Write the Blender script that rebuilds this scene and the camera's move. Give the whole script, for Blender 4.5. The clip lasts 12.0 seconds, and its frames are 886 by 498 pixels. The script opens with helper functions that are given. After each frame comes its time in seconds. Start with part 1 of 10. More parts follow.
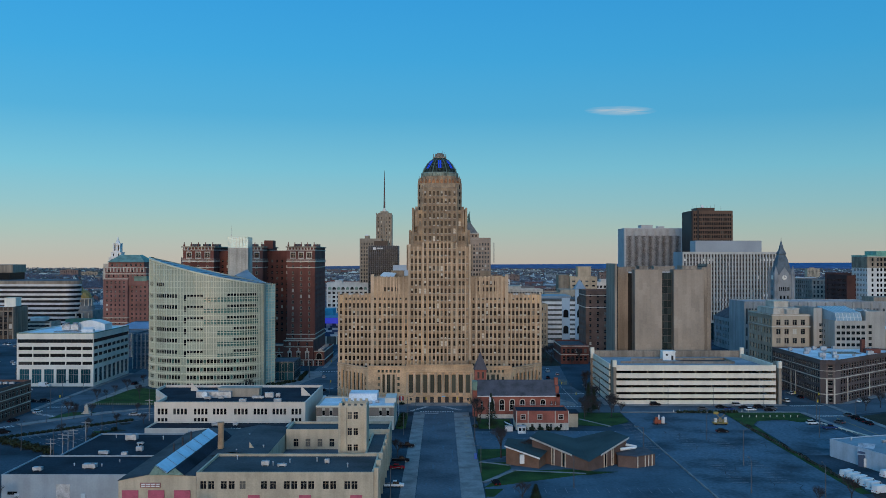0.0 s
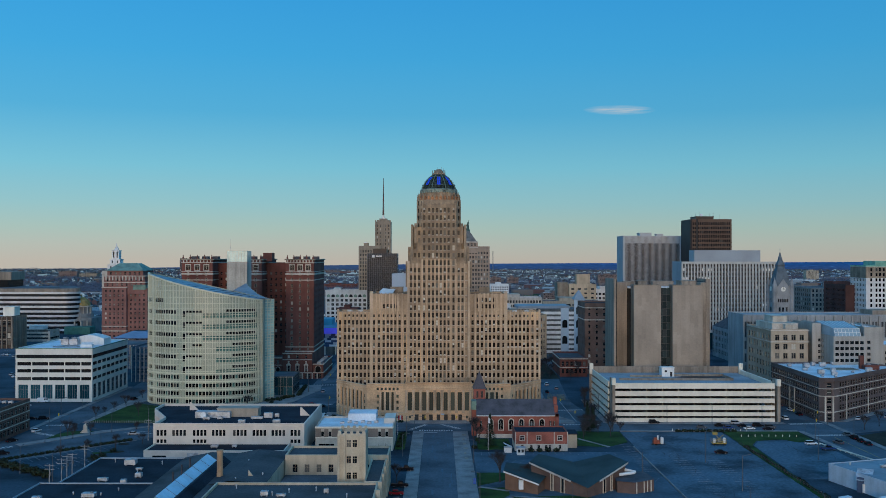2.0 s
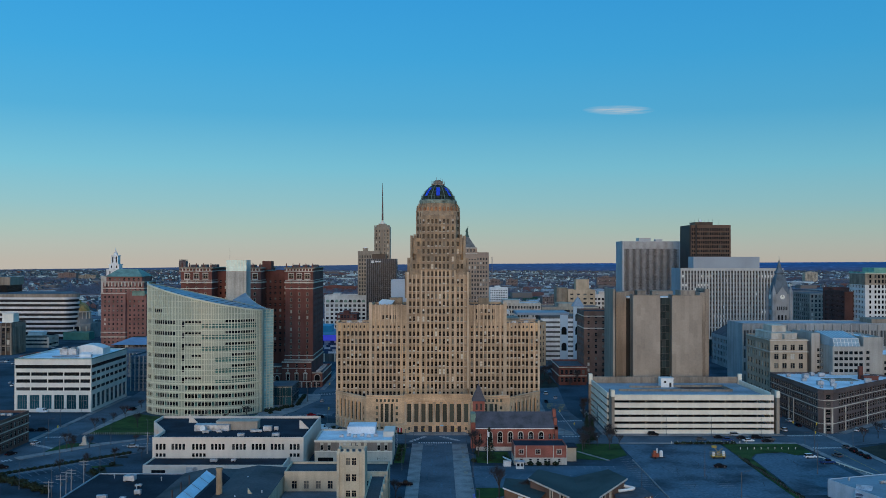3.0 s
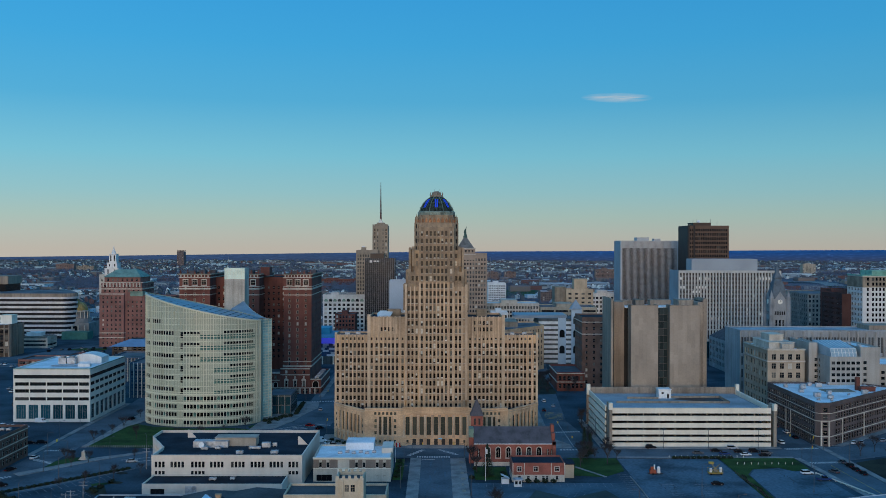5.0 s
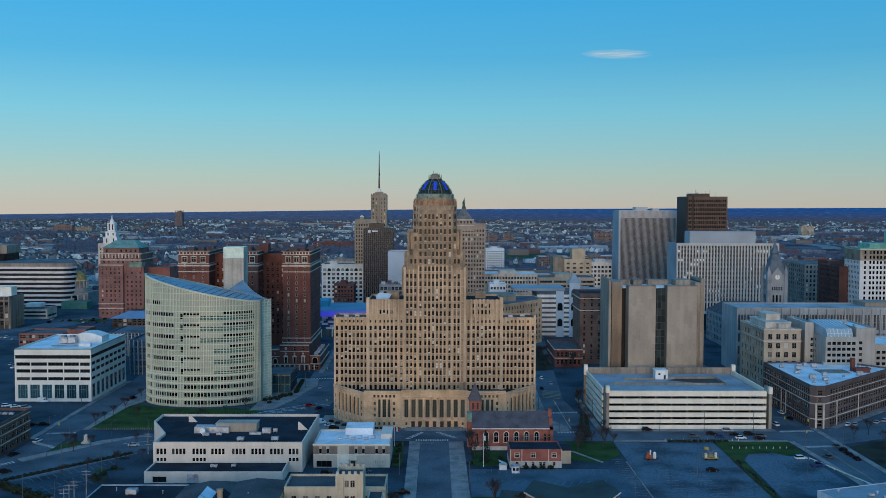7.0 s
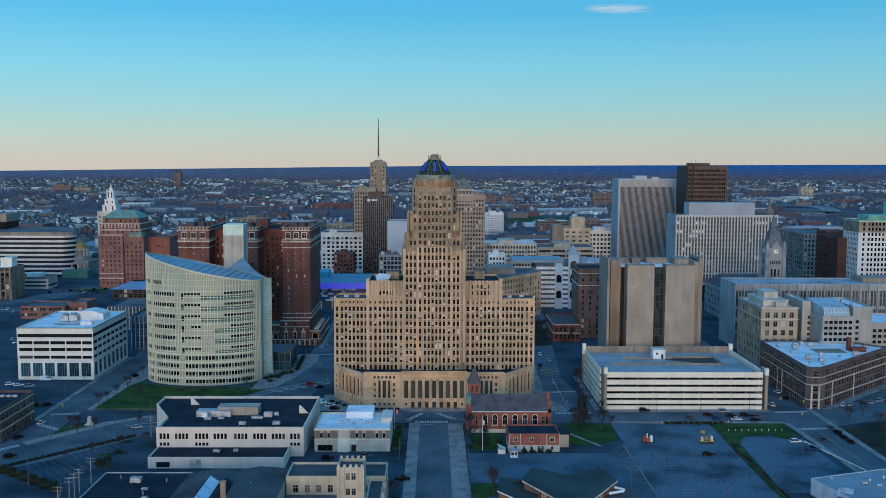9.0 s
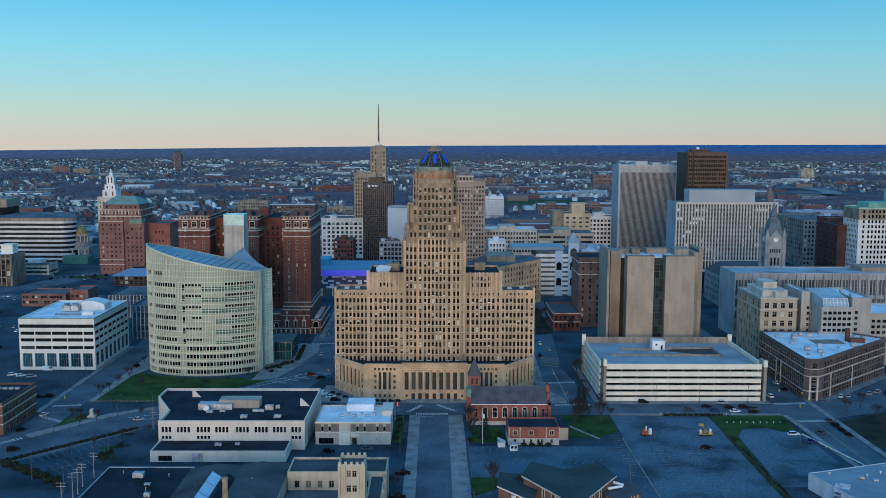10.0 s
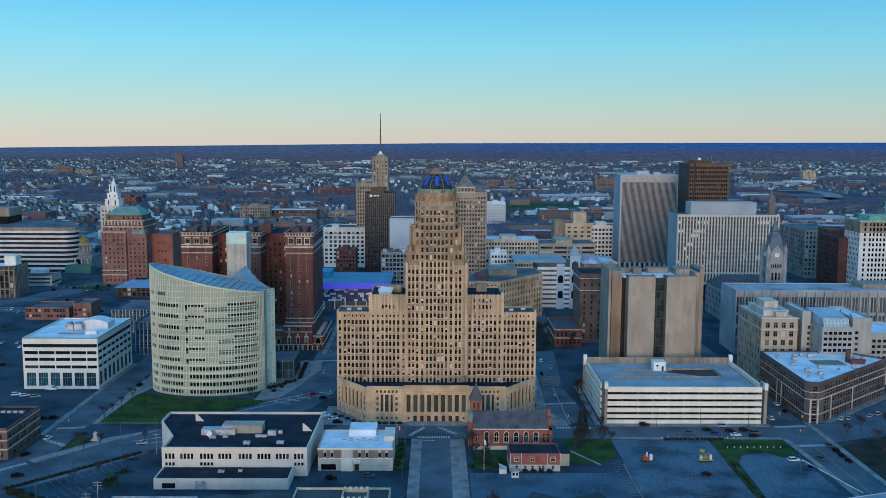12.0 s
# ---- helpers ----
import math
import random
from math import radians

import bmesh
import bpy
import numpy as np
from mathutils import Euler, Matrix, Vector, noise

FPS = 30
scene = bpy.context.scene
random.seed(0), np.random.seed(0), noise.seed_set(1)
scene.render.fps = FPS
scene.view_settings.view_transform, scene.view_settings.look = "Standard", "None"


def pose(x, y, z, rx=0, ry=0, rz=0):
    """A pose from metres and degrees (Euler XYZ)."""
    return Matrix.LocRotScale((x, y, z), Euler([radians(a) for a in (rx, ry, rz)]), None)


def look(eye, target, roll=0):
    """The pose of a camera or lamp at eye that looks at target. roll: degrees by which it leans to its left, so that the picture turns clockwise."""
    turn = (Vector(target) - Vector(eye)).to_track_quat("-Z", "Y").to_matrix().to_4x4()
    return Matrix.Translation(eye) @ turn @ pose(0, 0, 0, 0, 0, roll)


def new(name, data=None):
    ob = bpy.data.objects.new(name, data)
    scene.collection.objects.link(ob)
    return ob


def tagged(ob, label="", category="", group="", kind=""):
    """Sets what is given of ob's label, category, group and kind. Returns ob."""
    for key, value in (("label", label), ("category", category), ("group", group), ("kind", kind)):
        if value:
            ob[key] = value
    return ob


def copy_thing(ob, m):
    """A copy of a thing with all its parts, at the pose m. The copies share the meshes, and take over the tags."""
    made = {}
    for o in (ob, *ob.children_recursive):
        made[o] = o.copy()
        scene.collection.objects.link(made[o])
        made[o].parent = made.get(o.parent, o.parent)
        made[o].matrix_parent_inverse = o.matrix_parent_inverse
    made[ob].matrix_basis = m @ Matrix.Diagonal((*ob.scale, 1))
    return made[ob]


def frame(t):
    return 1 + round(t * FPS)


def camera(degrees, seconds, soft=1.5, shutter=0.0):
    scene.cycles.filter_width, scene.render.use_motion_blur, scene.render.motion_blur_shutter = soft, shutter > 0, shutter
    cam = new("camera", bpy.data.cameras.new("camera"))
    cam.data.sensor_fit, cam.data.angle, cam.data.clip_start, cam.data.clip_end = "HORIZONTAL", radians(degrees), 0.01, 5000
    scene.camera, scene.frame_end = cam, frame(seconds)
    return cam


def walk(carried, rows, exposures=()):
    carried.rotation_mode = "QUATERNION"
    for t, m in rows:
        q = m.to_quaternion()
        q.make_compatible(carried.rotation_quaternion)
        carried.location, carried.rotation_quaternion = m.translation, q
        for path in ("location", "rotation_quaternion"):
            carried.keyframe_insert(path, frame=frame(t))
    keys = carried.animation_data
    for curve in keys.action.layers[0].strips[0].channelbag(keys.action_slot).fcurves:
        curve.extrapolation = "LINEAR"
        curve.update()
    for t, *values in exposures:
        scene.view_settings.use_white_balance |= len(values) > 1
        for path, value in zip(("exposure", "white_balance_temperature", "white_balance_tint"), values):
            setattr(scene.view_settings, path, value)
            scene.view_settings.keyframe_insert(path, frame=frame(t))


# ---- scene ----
cam = camera(51.0, 12.0, soft=0.6)
PATH = [
    (0, pose(0.30, -0.09, 64.79, 90.520, -0.05, -0.170)),
    (0.5, pose(0.28, -0.10, 66.55, 90.514, -0.06, -0.182)),
    (1, pose(0.25, -0.11, 68.53, 90.514, -0.06, -0.198)),
    (1.5, pose(0.23, -0.12, 70.69, 90.487, -0.07, -0.218)),
    (2, pose(0.20, -0.14, 73.02, 90.468, -0.08, -0.240)),
    (2.5, pose(0.17, -0.15, 75.50, 90.467, -0.09, -0.265)),
    (3, pose(0.15, -0.18, 78.11, 90.475, -0.09, -0.292)),
    (3.2, pose(0.13, -0.19, 79.20, 90.470, -0.10, -0.304)),
    (4.8, pose(0.03, -0.28, 88.30, 89.940, -0.13, -0.396)),
    (5, pose(0.02, -0.29, 89.47, 89.718, -0.13, -0.407)),
    (5.5, pose(-0.01, -0.33, 92.43, 89.061, -0.14, -0.435)),
    (6, pose(-0.05, -0.37, 95.40, 88.407, -0.15, -0.460)),
    (6.5, pose(-0.08, -0.41, 98.37, 87.760, -0.16, -0.484)),
    (7, pose(-0.12, -0.46, 101.32, 87.102, -0.17, -0.505)),
    (7.2, pose(-0.13, -0.48, 102.47, 86.840, -0.17, -0.509)),
    (8.8, pose(-0.26, -0.65, 111.70, 84.710, -0.20, -0.545)),
    (9, pose(-0.28, -0.67, 112.85, 84.443, -0.20, -0.549)),
    (9.5, pose(-0.32, -0.74, 115.67, 83.835, -0.21, -0.547)),
    (10, pose(-0.36, -0.80, 118.49, 83.206, -0.22, -0.539)),
    (10.15, pose(-0.38, -0.82, 119.34, 83.100, -0.23, -0.535)),
    (10.5, pose(-0.41, -0.87, 121.32, 83.089, -0.23, -0.524)),
    (11, pose(-0.45, -0.94, 124.20, 83.123, -0.24, -0.502)),
    (11.5, pose(-0.50, -1.01, 127.15, 83.094, -0.25, -0.471)),
    (12, pose(-0.55, -1.09, 130.23, 83.057, -0.27, -0.432)),
]
walk(cam, PATH, [(0.0, -0.38), (2.5, -0.40), (5.5, -0.42), (6.5, -0.38), (7.0, -0.27), (9.0, -0.10), (12.0, 0.04)])

# ---- sky, sun ----
SUN_EL, SUN_AZ = 6.0, 186.0  # low behind the eye, after a clear winter afternoon


def ramp(nodes, stops, interp="LINEAR"):
    n = nodes.new("ShaderNodeValToRGB")
    n.color_ramp.interpolation = interp
    el = n.color_ramp.elements
    while len(el) < len(stops):
        el.new(0.5)
    for e, (p, c) in zip(el, sorted(stops)):
        e.position, e.color = p, (*c, 1)
    return n


def build_world():
    w = bpy.data.worlds.new("dusk_sky")
    scene.world = w
    w.use_nodes = True
    nt = w.node_tree
    nt.nodes.clear()
    N, L = nt.nodes, nt.links

    def math_node(op, a, b=None, clamp=False):
        n = N.new("ShaderNodeMath")
        n.operation, n.use_clamp = op, clamp
        for i, v in enumerate((a, b)):
            if v is None:
                continue
            if isinstance(v, (int, float)):
                n.inputs[i].default_value = v
            else:
                L.new(v, n.inputs[i])
        return n.outputs[0]

    tc = N.new("ShaderNodeTexCoord")
    sep = N.new("ShaderNodeSeparateXYZ")
    L.new(tc.outputs["Generated"], sep.inputs[0])
    x, y, z = sep.outputs
    up = math_node("MULTIPLY", math_node("ADD", z, 0.05), 1 / 1.05)

    def at(s):
        return (s + 0.05) / 1.05

    grad = ramp(N, [
        (0.0, (0.60, 0.56, 0.49)), (at(-0.005), (0.62, 0.575, 0.50)), (at(0.012), (0.57, 0.62, 0.555)),
        (at(0.030), (0.48, 0.66, 0.61)), (at(0.055), (0.36, 0.67, 0.725)), (at(0.094), (0.235, 0.655, 0.835)),
        (at(0.150), (0.108, 0.525, 0.86)), (at(0.210), (0.064, 0.475, 0.90)), (at(0.270), (0.047, 0.425, 0.90)),
        (at(0.45), (0.044, 0.37, 0.82)), (1.0, (0.050, 0.36, 0.86))])
    L.new(up, grad.inputs[0])
    # the afterglow: the sky brightens towards the sunset behind the eye
    west = N.new("ShaderNodeMixRGB")
    west.blend_type = "ADD"
    L.new(math_node("MULTIPLY", math_node("MAXIMUM", math_node("MULTIPLY", y, -1.0), 0.0), 1.0), west.inputs[0])
    L.new(grad.outputs[0], west.inputs[1])
    west.inputs[2].default_value = (0.42, 0.58, 0.76, 1)

    # a thin streak of cloud
    ahead = math_node("MAXIMUM", y, 0.01)
    az, el = math_node("DIVIDE", x, ahead), math_node("DIVIDE", z, ahead)
    cx = math_node("DIVIDE", math_node("SUBTRACT", az, 0.1945), 0.040)
    cz = math_node("DIVIDE", math_node("SUBTRACT", el, 0.1585), 0.0056)
    fall = math_node("SUBTRACT", 1.0, math_node("ADD", math_node("MULTIPLY", cx, cx), math_node("MULTIPLY", cz, cz)), True)
    wisp = N.new("ShaderNodeTexNoise")
    mp = N.new("ShaderNodeMapping")
    mp.inputs["Scale"].default_value = (38, 38, 520)
    L.new(tc.outputs["Generated"], mp.inputs[0])
    L.new(mp.outputs[0], wisp.inputs["Vector"])
    wisp.inputs["Scale"].default_value, wisp.inputs["Detail"].default_value = 1.0, 5
    veil = math_node("MULTIPLY", fall, math_node("MULTIPLY", math_node("SUBTRACT", wisp.outputs["Fac"], 0.27), 2.4), True)
    cloud = N.new("ShaderNodeMixRGB")
    L.new(veil, cloud.inputs[0])
    L.new(west.outputs[0], cloud.inputs[1])
    cloud.inputs[2].default_value = (0.62, 0.72, 0.80, 1)
    lean = N.new("ShaderNodeMixRGB")
    lean.blend_type = "MULTIPLY"
    lean.inputs[0].default_value = 1.0
    L.new(cloud.outputs[0], lean.inputs[1])
    L.new(math_node("SUBTRACT", 1.0, math_node("MULTIPLY", x, 0.15)), lean.inputs[2])

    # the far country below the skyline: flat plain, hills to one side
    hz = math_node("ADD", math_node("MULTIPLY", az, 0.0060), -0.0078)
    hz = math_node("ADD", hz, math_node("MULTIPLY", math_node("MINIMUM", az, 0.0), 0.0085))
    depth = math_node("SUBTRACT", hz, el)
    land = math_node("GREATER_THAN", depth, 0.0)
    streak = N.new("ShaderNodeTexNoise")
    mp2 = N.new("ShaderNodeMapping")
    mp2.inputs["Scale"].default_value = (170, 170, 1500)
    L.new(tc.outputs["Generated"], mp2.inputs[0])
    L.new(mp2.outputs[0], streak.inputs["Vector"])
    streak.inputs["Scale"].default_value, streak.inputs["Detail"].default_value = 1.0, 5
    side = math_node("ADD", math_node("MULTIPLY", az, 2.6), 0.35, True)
    # Aerial haze is painted into the land: bluest at the skyline, slate below
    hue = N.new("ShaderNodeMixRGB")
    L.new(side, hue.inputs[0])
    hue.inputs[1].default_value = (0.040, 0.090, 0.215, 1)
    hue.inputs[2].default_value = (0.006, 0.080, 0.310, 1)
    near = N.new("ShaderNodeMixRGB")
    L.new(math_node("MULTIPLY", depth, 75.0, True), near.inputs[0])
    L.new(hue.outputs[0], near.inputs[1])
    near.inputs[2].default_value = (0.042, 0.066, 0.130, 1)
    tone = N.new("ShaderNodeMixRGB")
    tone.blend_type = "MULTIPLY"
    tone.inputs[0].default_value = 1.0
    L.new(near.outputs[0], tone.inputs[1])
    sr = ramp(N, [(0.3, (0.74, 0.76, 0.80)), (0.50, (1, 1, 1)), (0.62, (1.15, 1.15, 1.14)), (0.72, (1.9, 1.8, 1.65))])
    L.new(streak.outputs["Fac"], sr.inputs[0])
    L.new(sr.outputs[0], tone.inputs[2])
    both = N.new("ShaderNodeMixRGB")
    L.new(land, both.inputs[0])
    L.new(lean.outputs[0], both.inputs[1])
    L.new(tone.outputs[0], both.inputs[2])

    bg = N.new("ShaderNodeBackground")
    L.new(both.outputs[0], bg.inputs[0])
    bg.inputs[1].default_value = 1.0
    sky = N.new("ShaderNodeTexSky")
    sky.sky_type, sky.sun_disc = "NISHITA", False
    sky.sun_elevation, sky.sun_rotation = radians(SUN_EL), radians(SUN_AZ)
    bg2 = N.new("ShaderNodeBackground")
    L.new(sky.outputs[0], bg2.inputs[0])
    bg2.inputs[1].default_value = 0.002
    add = N.new("ShaderNodeAddShader")
    L.new(bg.outputs[0], add.inputs[0])
    L.new(bg2.outputs[0], add.inputs[1])
    out = N.new("ShaderNodeOutputWorld")
    L.new(add.outputs[0], out.inputs[0])


build_world()
sun = new("sun", bpy.data.lights.new("sun", "SUN"))
sun.data.energy, sun.data.angle, sun.data.color = 1.75, radians(24), (1.0, 0.69, 0.41)
az = radians(SUN_AZ)
sun.matrix_world = look((math.sin(az) * 500, math.cos(az) * 500, 500 * math.tan(radians(SUN_EL))), (0, 0, 0))
scene.view_settings.exposure = 0.0

# ---- materials ----
MATS = {}


def mat(name, col, rough=0.85, var=0.16, coarse=0.08, fine=2.5, bump=0.15, metal=0.0, spec=0.35, streak=0.0, rand=0.0, tint=None):
    """Painted, mineral or metal surface: coarse stains, fine grain, run-down streaks and a shift from piece to piece."""
    if name in MATS:
        return MATS[name]
    m = bpy.data.materials.new(name)
    m.use_nodes = True
    nt = m.node_tree
    N, L = nt.nodes, nt.links
    b = N["Principled BSDF"]
    tc = N.new("ShaderNodeTexCoord")

    def noise_node(scale, detail, stretch=(1, 1, 1)):
        mp = N.new("ShaderNodeMapping")
        mp.inputs["Scale"].default_value = stretch
        L.new(tc.outputs["Object"], mp.inputs[0])
        n = N.new("ShaderNodeTexNoise")
        n.inputs["Scale"].default_value, n.inputs["Detail"].default_value = scale, detail
        L.new(mp.outputs[0], n.inputs["Vector"])
        return n.outputs["Fac"]

    def mixc(kind, fac, a, c):
        n = N.new("ShaderNodeMixRGB")
        n.blend_type = kind
        for i, v in enumerate((fac, a, c)):
            if isinstance(v, (int, float)):
                n.inputs[i].default_value = v
            elif isinstance(v, tuple):
                n.inputs[i].default_value = (*v, 1)
            else:
                L.new(v, n.inputs[i])
        return n.outputs[0]

    dark = tuple(max(0, c * (1 - 2.2 * var)) for c in col)
    lite = tuple(min(1, c * (1 + 1.4 * var)) for c in (tint or col))
    big, small = noise_node(coarse, 4), noise_node(fine, 3)
    r1 = ramp(N, [(0.30, dark), (0.52, col), (0.75, lite)])
    L.new(big, r1.inputs[0])
    g = ramp(N, [(0.3, (1 - var,) * 3), (0.7, (1 + 0.6 * var,) * 3)])
    L.new(small, g.inputs[0])
    c = mixc("MULTIPLY", 1.0, r1.outputs[0], g.outputs[0])
    if streak:
        s = noise_node(0.55, 3, (1, 1, 0.06))
        sr = ramp(N, [(0.35, (1 - streak,) * 3), (0.6, (1, 1, 1))])
        L.new(s, sr.inputs[0])
        c = mixc("MULTIPLY", 1.0, c, sr.outputs[0])
    if rand:
        oi = N.new("ShaderNodeObjectInfo")
        rr = ramp(N, [(0.0, (1 - rand,) * 3), (1.0, (1 + rand * 0.8,) * 3)])
        L.new(oi.outputs["Random"], rr.inputs[0])
        c = mixc("MULTIPLY", 1.0, c, rr.outputs[0])
    L.new(c, b.inputs["Base Color"])
    b.inputs["Roughness"].default_value, b.inputs["Metallic"].default_value = rough, metal
    b.inputs["Specular IOR Level"].default_value = spec
    if bump:
        bp = N.new("ShaderNodeBump")
        bp.inputs["Strength"].default_value, bp.inputs["Distance"].default_value = bump, 0.1
        L.new(small, bp.inputs["Height"])
        L.new(bp.outputs[0], b.inputs["Normal"])
    MATS[name] = m
    return m


def glass_mat(name, dark=(0.009, 0.011, 0.014), blind=(0.50, 0.47, 0.41), shares=(0.80, 0.92), lit=0.0, island=False, rough=0.25, spec=0.12):
    """Window glass before dim rooms; some blinds are drawn, a few rooms are lit."""
    if name in MATS:
        return MATS[name]
    m = bpy.data.materials.new(name)
    m.use_nodes = True
    N, L = m.node_tree.nodes, m.node_tree.links
    b = N["Principled BSDF"]
    if island:
        r = N.new("ShaderNodeNewGeometry").outputs["Random Per Island"]
    else:
        r = N.new("ShaderNodeObjectInfo").outputs["Random"]
    mid = tuple(0.25 * p + 0.75 * q for p, q in zip(blind, dark))
    cr = ramp(N, [(0.0, dark), (shares[0] * 0.6, tuple(1.8 * d for d in dark)), (shares[0], mid), (shares[1], blind)], "CONSTANT")
    L.new(r, cr.inputs[0])
    L.new(cr.outputs[0], b.inputs["Base Color"])
    b.inputs["Roughness"].default_value = rough
    b.inputs["Specular IOR Level"].default_value = spec
    if lit:
        er = ramp(N, [(0.0, (0, 0, 0)), (1 - lit, (1.0, 0.62, 0.28))], "CONSTANT")
        L.new(r, er.inputs[0])
        L.new(er.outputs[0], b.inputs["Emission Color"])
        b.inputs["Emission Strength"].default_value = 0.5
    MATS[name] = m
    return m


def glow(name, col, strength):
    if name not in MATS:
        m = bpy.data.materials.new(name)
        m.use_nodes = True
        b = m.node_tree.nodes["Principled BSDF"]
        b.inputs["Base Color"].default_value = (*col, 1)
        b.inputs["Emission Color"].default_value = (*col, 1)
        b.inputs["Emission Strength"].default_value = strength
        MATS[name] = m
    return MATS[name]


SAND = mat("sandstone", (0.545, 0.375, 0.235), 0.9, 0.19, 0.045, 1.6, 0.2, streak=0.3, tint=(0.64, 0.41, 0.215))
SAND_WARM = mat("sandstone_warm", (0.65, 0.425, 0.25), 0.9, 0.2, 0.09, 1.6, 0.2, streak=0.15)
SAND_PIER = mat("sandstone_pier", (0.61, 0.435, 0.285), 0.9, 0.14, 0.12, 2.0, 0.2, streak=0.2, rand=0.08)
# Darker, streakier stone tone for the tower's upper lifts and crown
SAND_TOP = mat("dark_upper_sandstone", (0.375, 0.272, 0.180), 0.92, 0.19, 0.3, 2.2, 0.3, streak=0.28, tint=(0.45, 0.31, 0.18))
SAND_DIM = mat("weathered_sandstone", (0.31, 0.25, 0.185), 0.9, 0.2, 0.12, 2, 0.2, streak=0.25)
BRICK_D = mat("dark_red_brick", (0.175, 0.062, 0.046), 0.88, 0.16, 0.1, 3.0, 0.2, streak=0.18)
BRICK_R = mat("orange_red_brick", (0.29, 0.095, 0.068), 0.88, 0.18, 0.25, 4, 0.2)
BRICK_B = mat("brown_brick", (0.145, 0.092, 0.072), 0.88, 0.18, 0.15, 3, 0.2)
BRICK_T = mat("tan_brick", (0.44, 0.375, 0.285), 0.88, 0.14, 0.1, 3, 0.2, streak=0.2)
# Orange evening light on the yellow block is mixed into this brick colour
WARM_T = mat("warm_lit_tan_brick", (0.53, 0.41, 0.28), 0.88, 0.12, 0.1, 3, 0.2, streak=0.15)
LIME = mat("pale_limestone", (0.55, 0.49, 0.41), 0.85, 0.14, 0.15, 3, 0.15, streak=0.18)
TERRA_W = mat("white_glazed_terracotta", (0.62, 0.63, 0.61), 0.5, 0.1, 0.1, 3, 0.05, streak=0.12)
CONC = mat("board_marked_concrete", (0.32, 0.262, 0.205), 0.9, 0.14, 0.05, 1.5, 0.25, streak=0.30)
CONC_P = mat("precast_concrete_panel", (0.365, 0.292, 0.225), 0.9, 0.08, 0.05, 1.5, 0.2, streak=0.05, rand=0.09)
CONC_D = mat("dark_concrete", (0.13, 0.13, 0.125), 0.9, 0.2, 0.1, 2, 0.2, streak=0.3)
DECK = mat("pale_deck_concrete", (0.31, 0.33, 0.35), 0.9, 0.14, 0.08, 1.2, 0.15)
CONC_L = mat("pale_concrete", (0.78, 0.705, 0.575), 0.85, 0.05, 0.12, 2, 0.15, streak=0.08)
WHITE = mat("white_painted_metal", (0.74, 0.73, 0.70), 0.6, 0.08, 0.1, 2, 0.05, streak=0.12)
WHITE_B = mat("off_white_render", (0.68, 0.59, 0.50), 0.85, 0.05, 0.12, 2, 0.1, streak=0.07)
CREAM_G = mat("pale_green_glass_panel", (0.305, 0.335, 0.26), 0.35, 0.07, 0.05, 0.8, 0.03, spec=0.45, rand=0.05)
FIN = mat("cream_metal_fin", (0.58, 0.575, 0.44), 0.5, 0.06, 0.1, 2, 0.03)
TEAL = mat("teal_glass", (0.07, 0.15, 0.13), 0.15, 0.2, 0.2, 2, 0.02, spec=0.6, rand=0.25)
ROOF_W = mat("white_roof_membrane", (0.70, 0.72, 0.74), 0.75, 0.12, 0.12, 1.5, 0.1)
ROOF_B = mat("dark_roof_felt", (0.018, 0.026, 0.037), 0.9, 0.28, 0.09, 1.5, 0.2, spec=0.15)
ROOF_G = mat("grey_gravel_roof", (0.12, 0.126, 0.137), 0.95, 0.25, 0.08, 3, 0.3)
SLATE = mat("grey_slate", (0.085, 0.075, 0.082), 0.8, 0.2, 0.3, 3, 0.25)
COPPER = mat("green_copper", (0.17, 0.27, 0.215), 0.6, 0.18, 0.2, 3, 0.1)
COPPER_B = mat("bright_green_copper", (0.17, 0.40, 0.31), 0.6, 0.18, 0.2, 3, 0.1)
STEEL = mat("grey_steel", (0.30, 0.31, 0.32), 0.5, 0.2, 0.5, 4, 0.05, metal=0.6)
GALV = mat("galvanised_ducting", (0.46, 0.48, 0.50), 0.5, 0.2, 0.6, 4, 0.05, metal=0.4)
BLACK = mat("black_frame", (0.02, 0.02, 0.022), 0.5, 0.1, 0.5, 4, 0.0)
BRONZE = mat("dark_bronze_panel", (0.055, 0.035, 0.026), 0.5, 0.15, 0.2, 2, 0.05)
ASPHALT = mat("asphalt", (0.042, 0.066, 0.086), 0.92, 0.28, 0.05, 1.2, 0.2, spec=0.12)
ASPH_W = mat("worn_asphalt", (0.078, 0.118, 0.148), 0.92, 0.22, 0.06, 1.1, 0.2, spec=0.12)
ROADWAY = mat("pale_street_asphalt", (0.094, 0.120, 0.142), 0.92, 0.20, 0.06, 1.1, 0.2, spec=0.12)
LOT = mat("worn_lot_asphalt", (0.094, 0.140, 0.174), 0.92, 0.30, 0.06, 0.9, 0.2, spec=0.12, tint=(0.076, 0.118, 0.154))
PAINT_F = mat("faded_bay_paint", (0.20, 0.228, 0.25), 0.85, 0.3, 0.8, 5, 0.0)
PAVE = mat("concrete_pavement", (0.23, 0.222, 0.215), 0.92, 0.18, 0.2, 2, 0.2)
GRASS = mat("winter_grass", (0.026, 0.066, 0.012), 0.95, 0.28, 0.12, 5, 0.5, spec=0.2, tint=(0.035, 0.068, 0.015))
DIRT = mat("brown_turf", (0.030, 0.031, 0.020), 0.95, 0.3, 0.1, 4, 0.5, spec=0.2)
PAINT = mat("road_paint", (0.50, 0.50, 0.48), 0.8, 0.25, 0.8, 5, 0.05)
PAINT_Y = mat("yellow_road_paint", (0.45, 0.33, 0.07), 0.8, 0.25, 0.8, 5, 0.05)
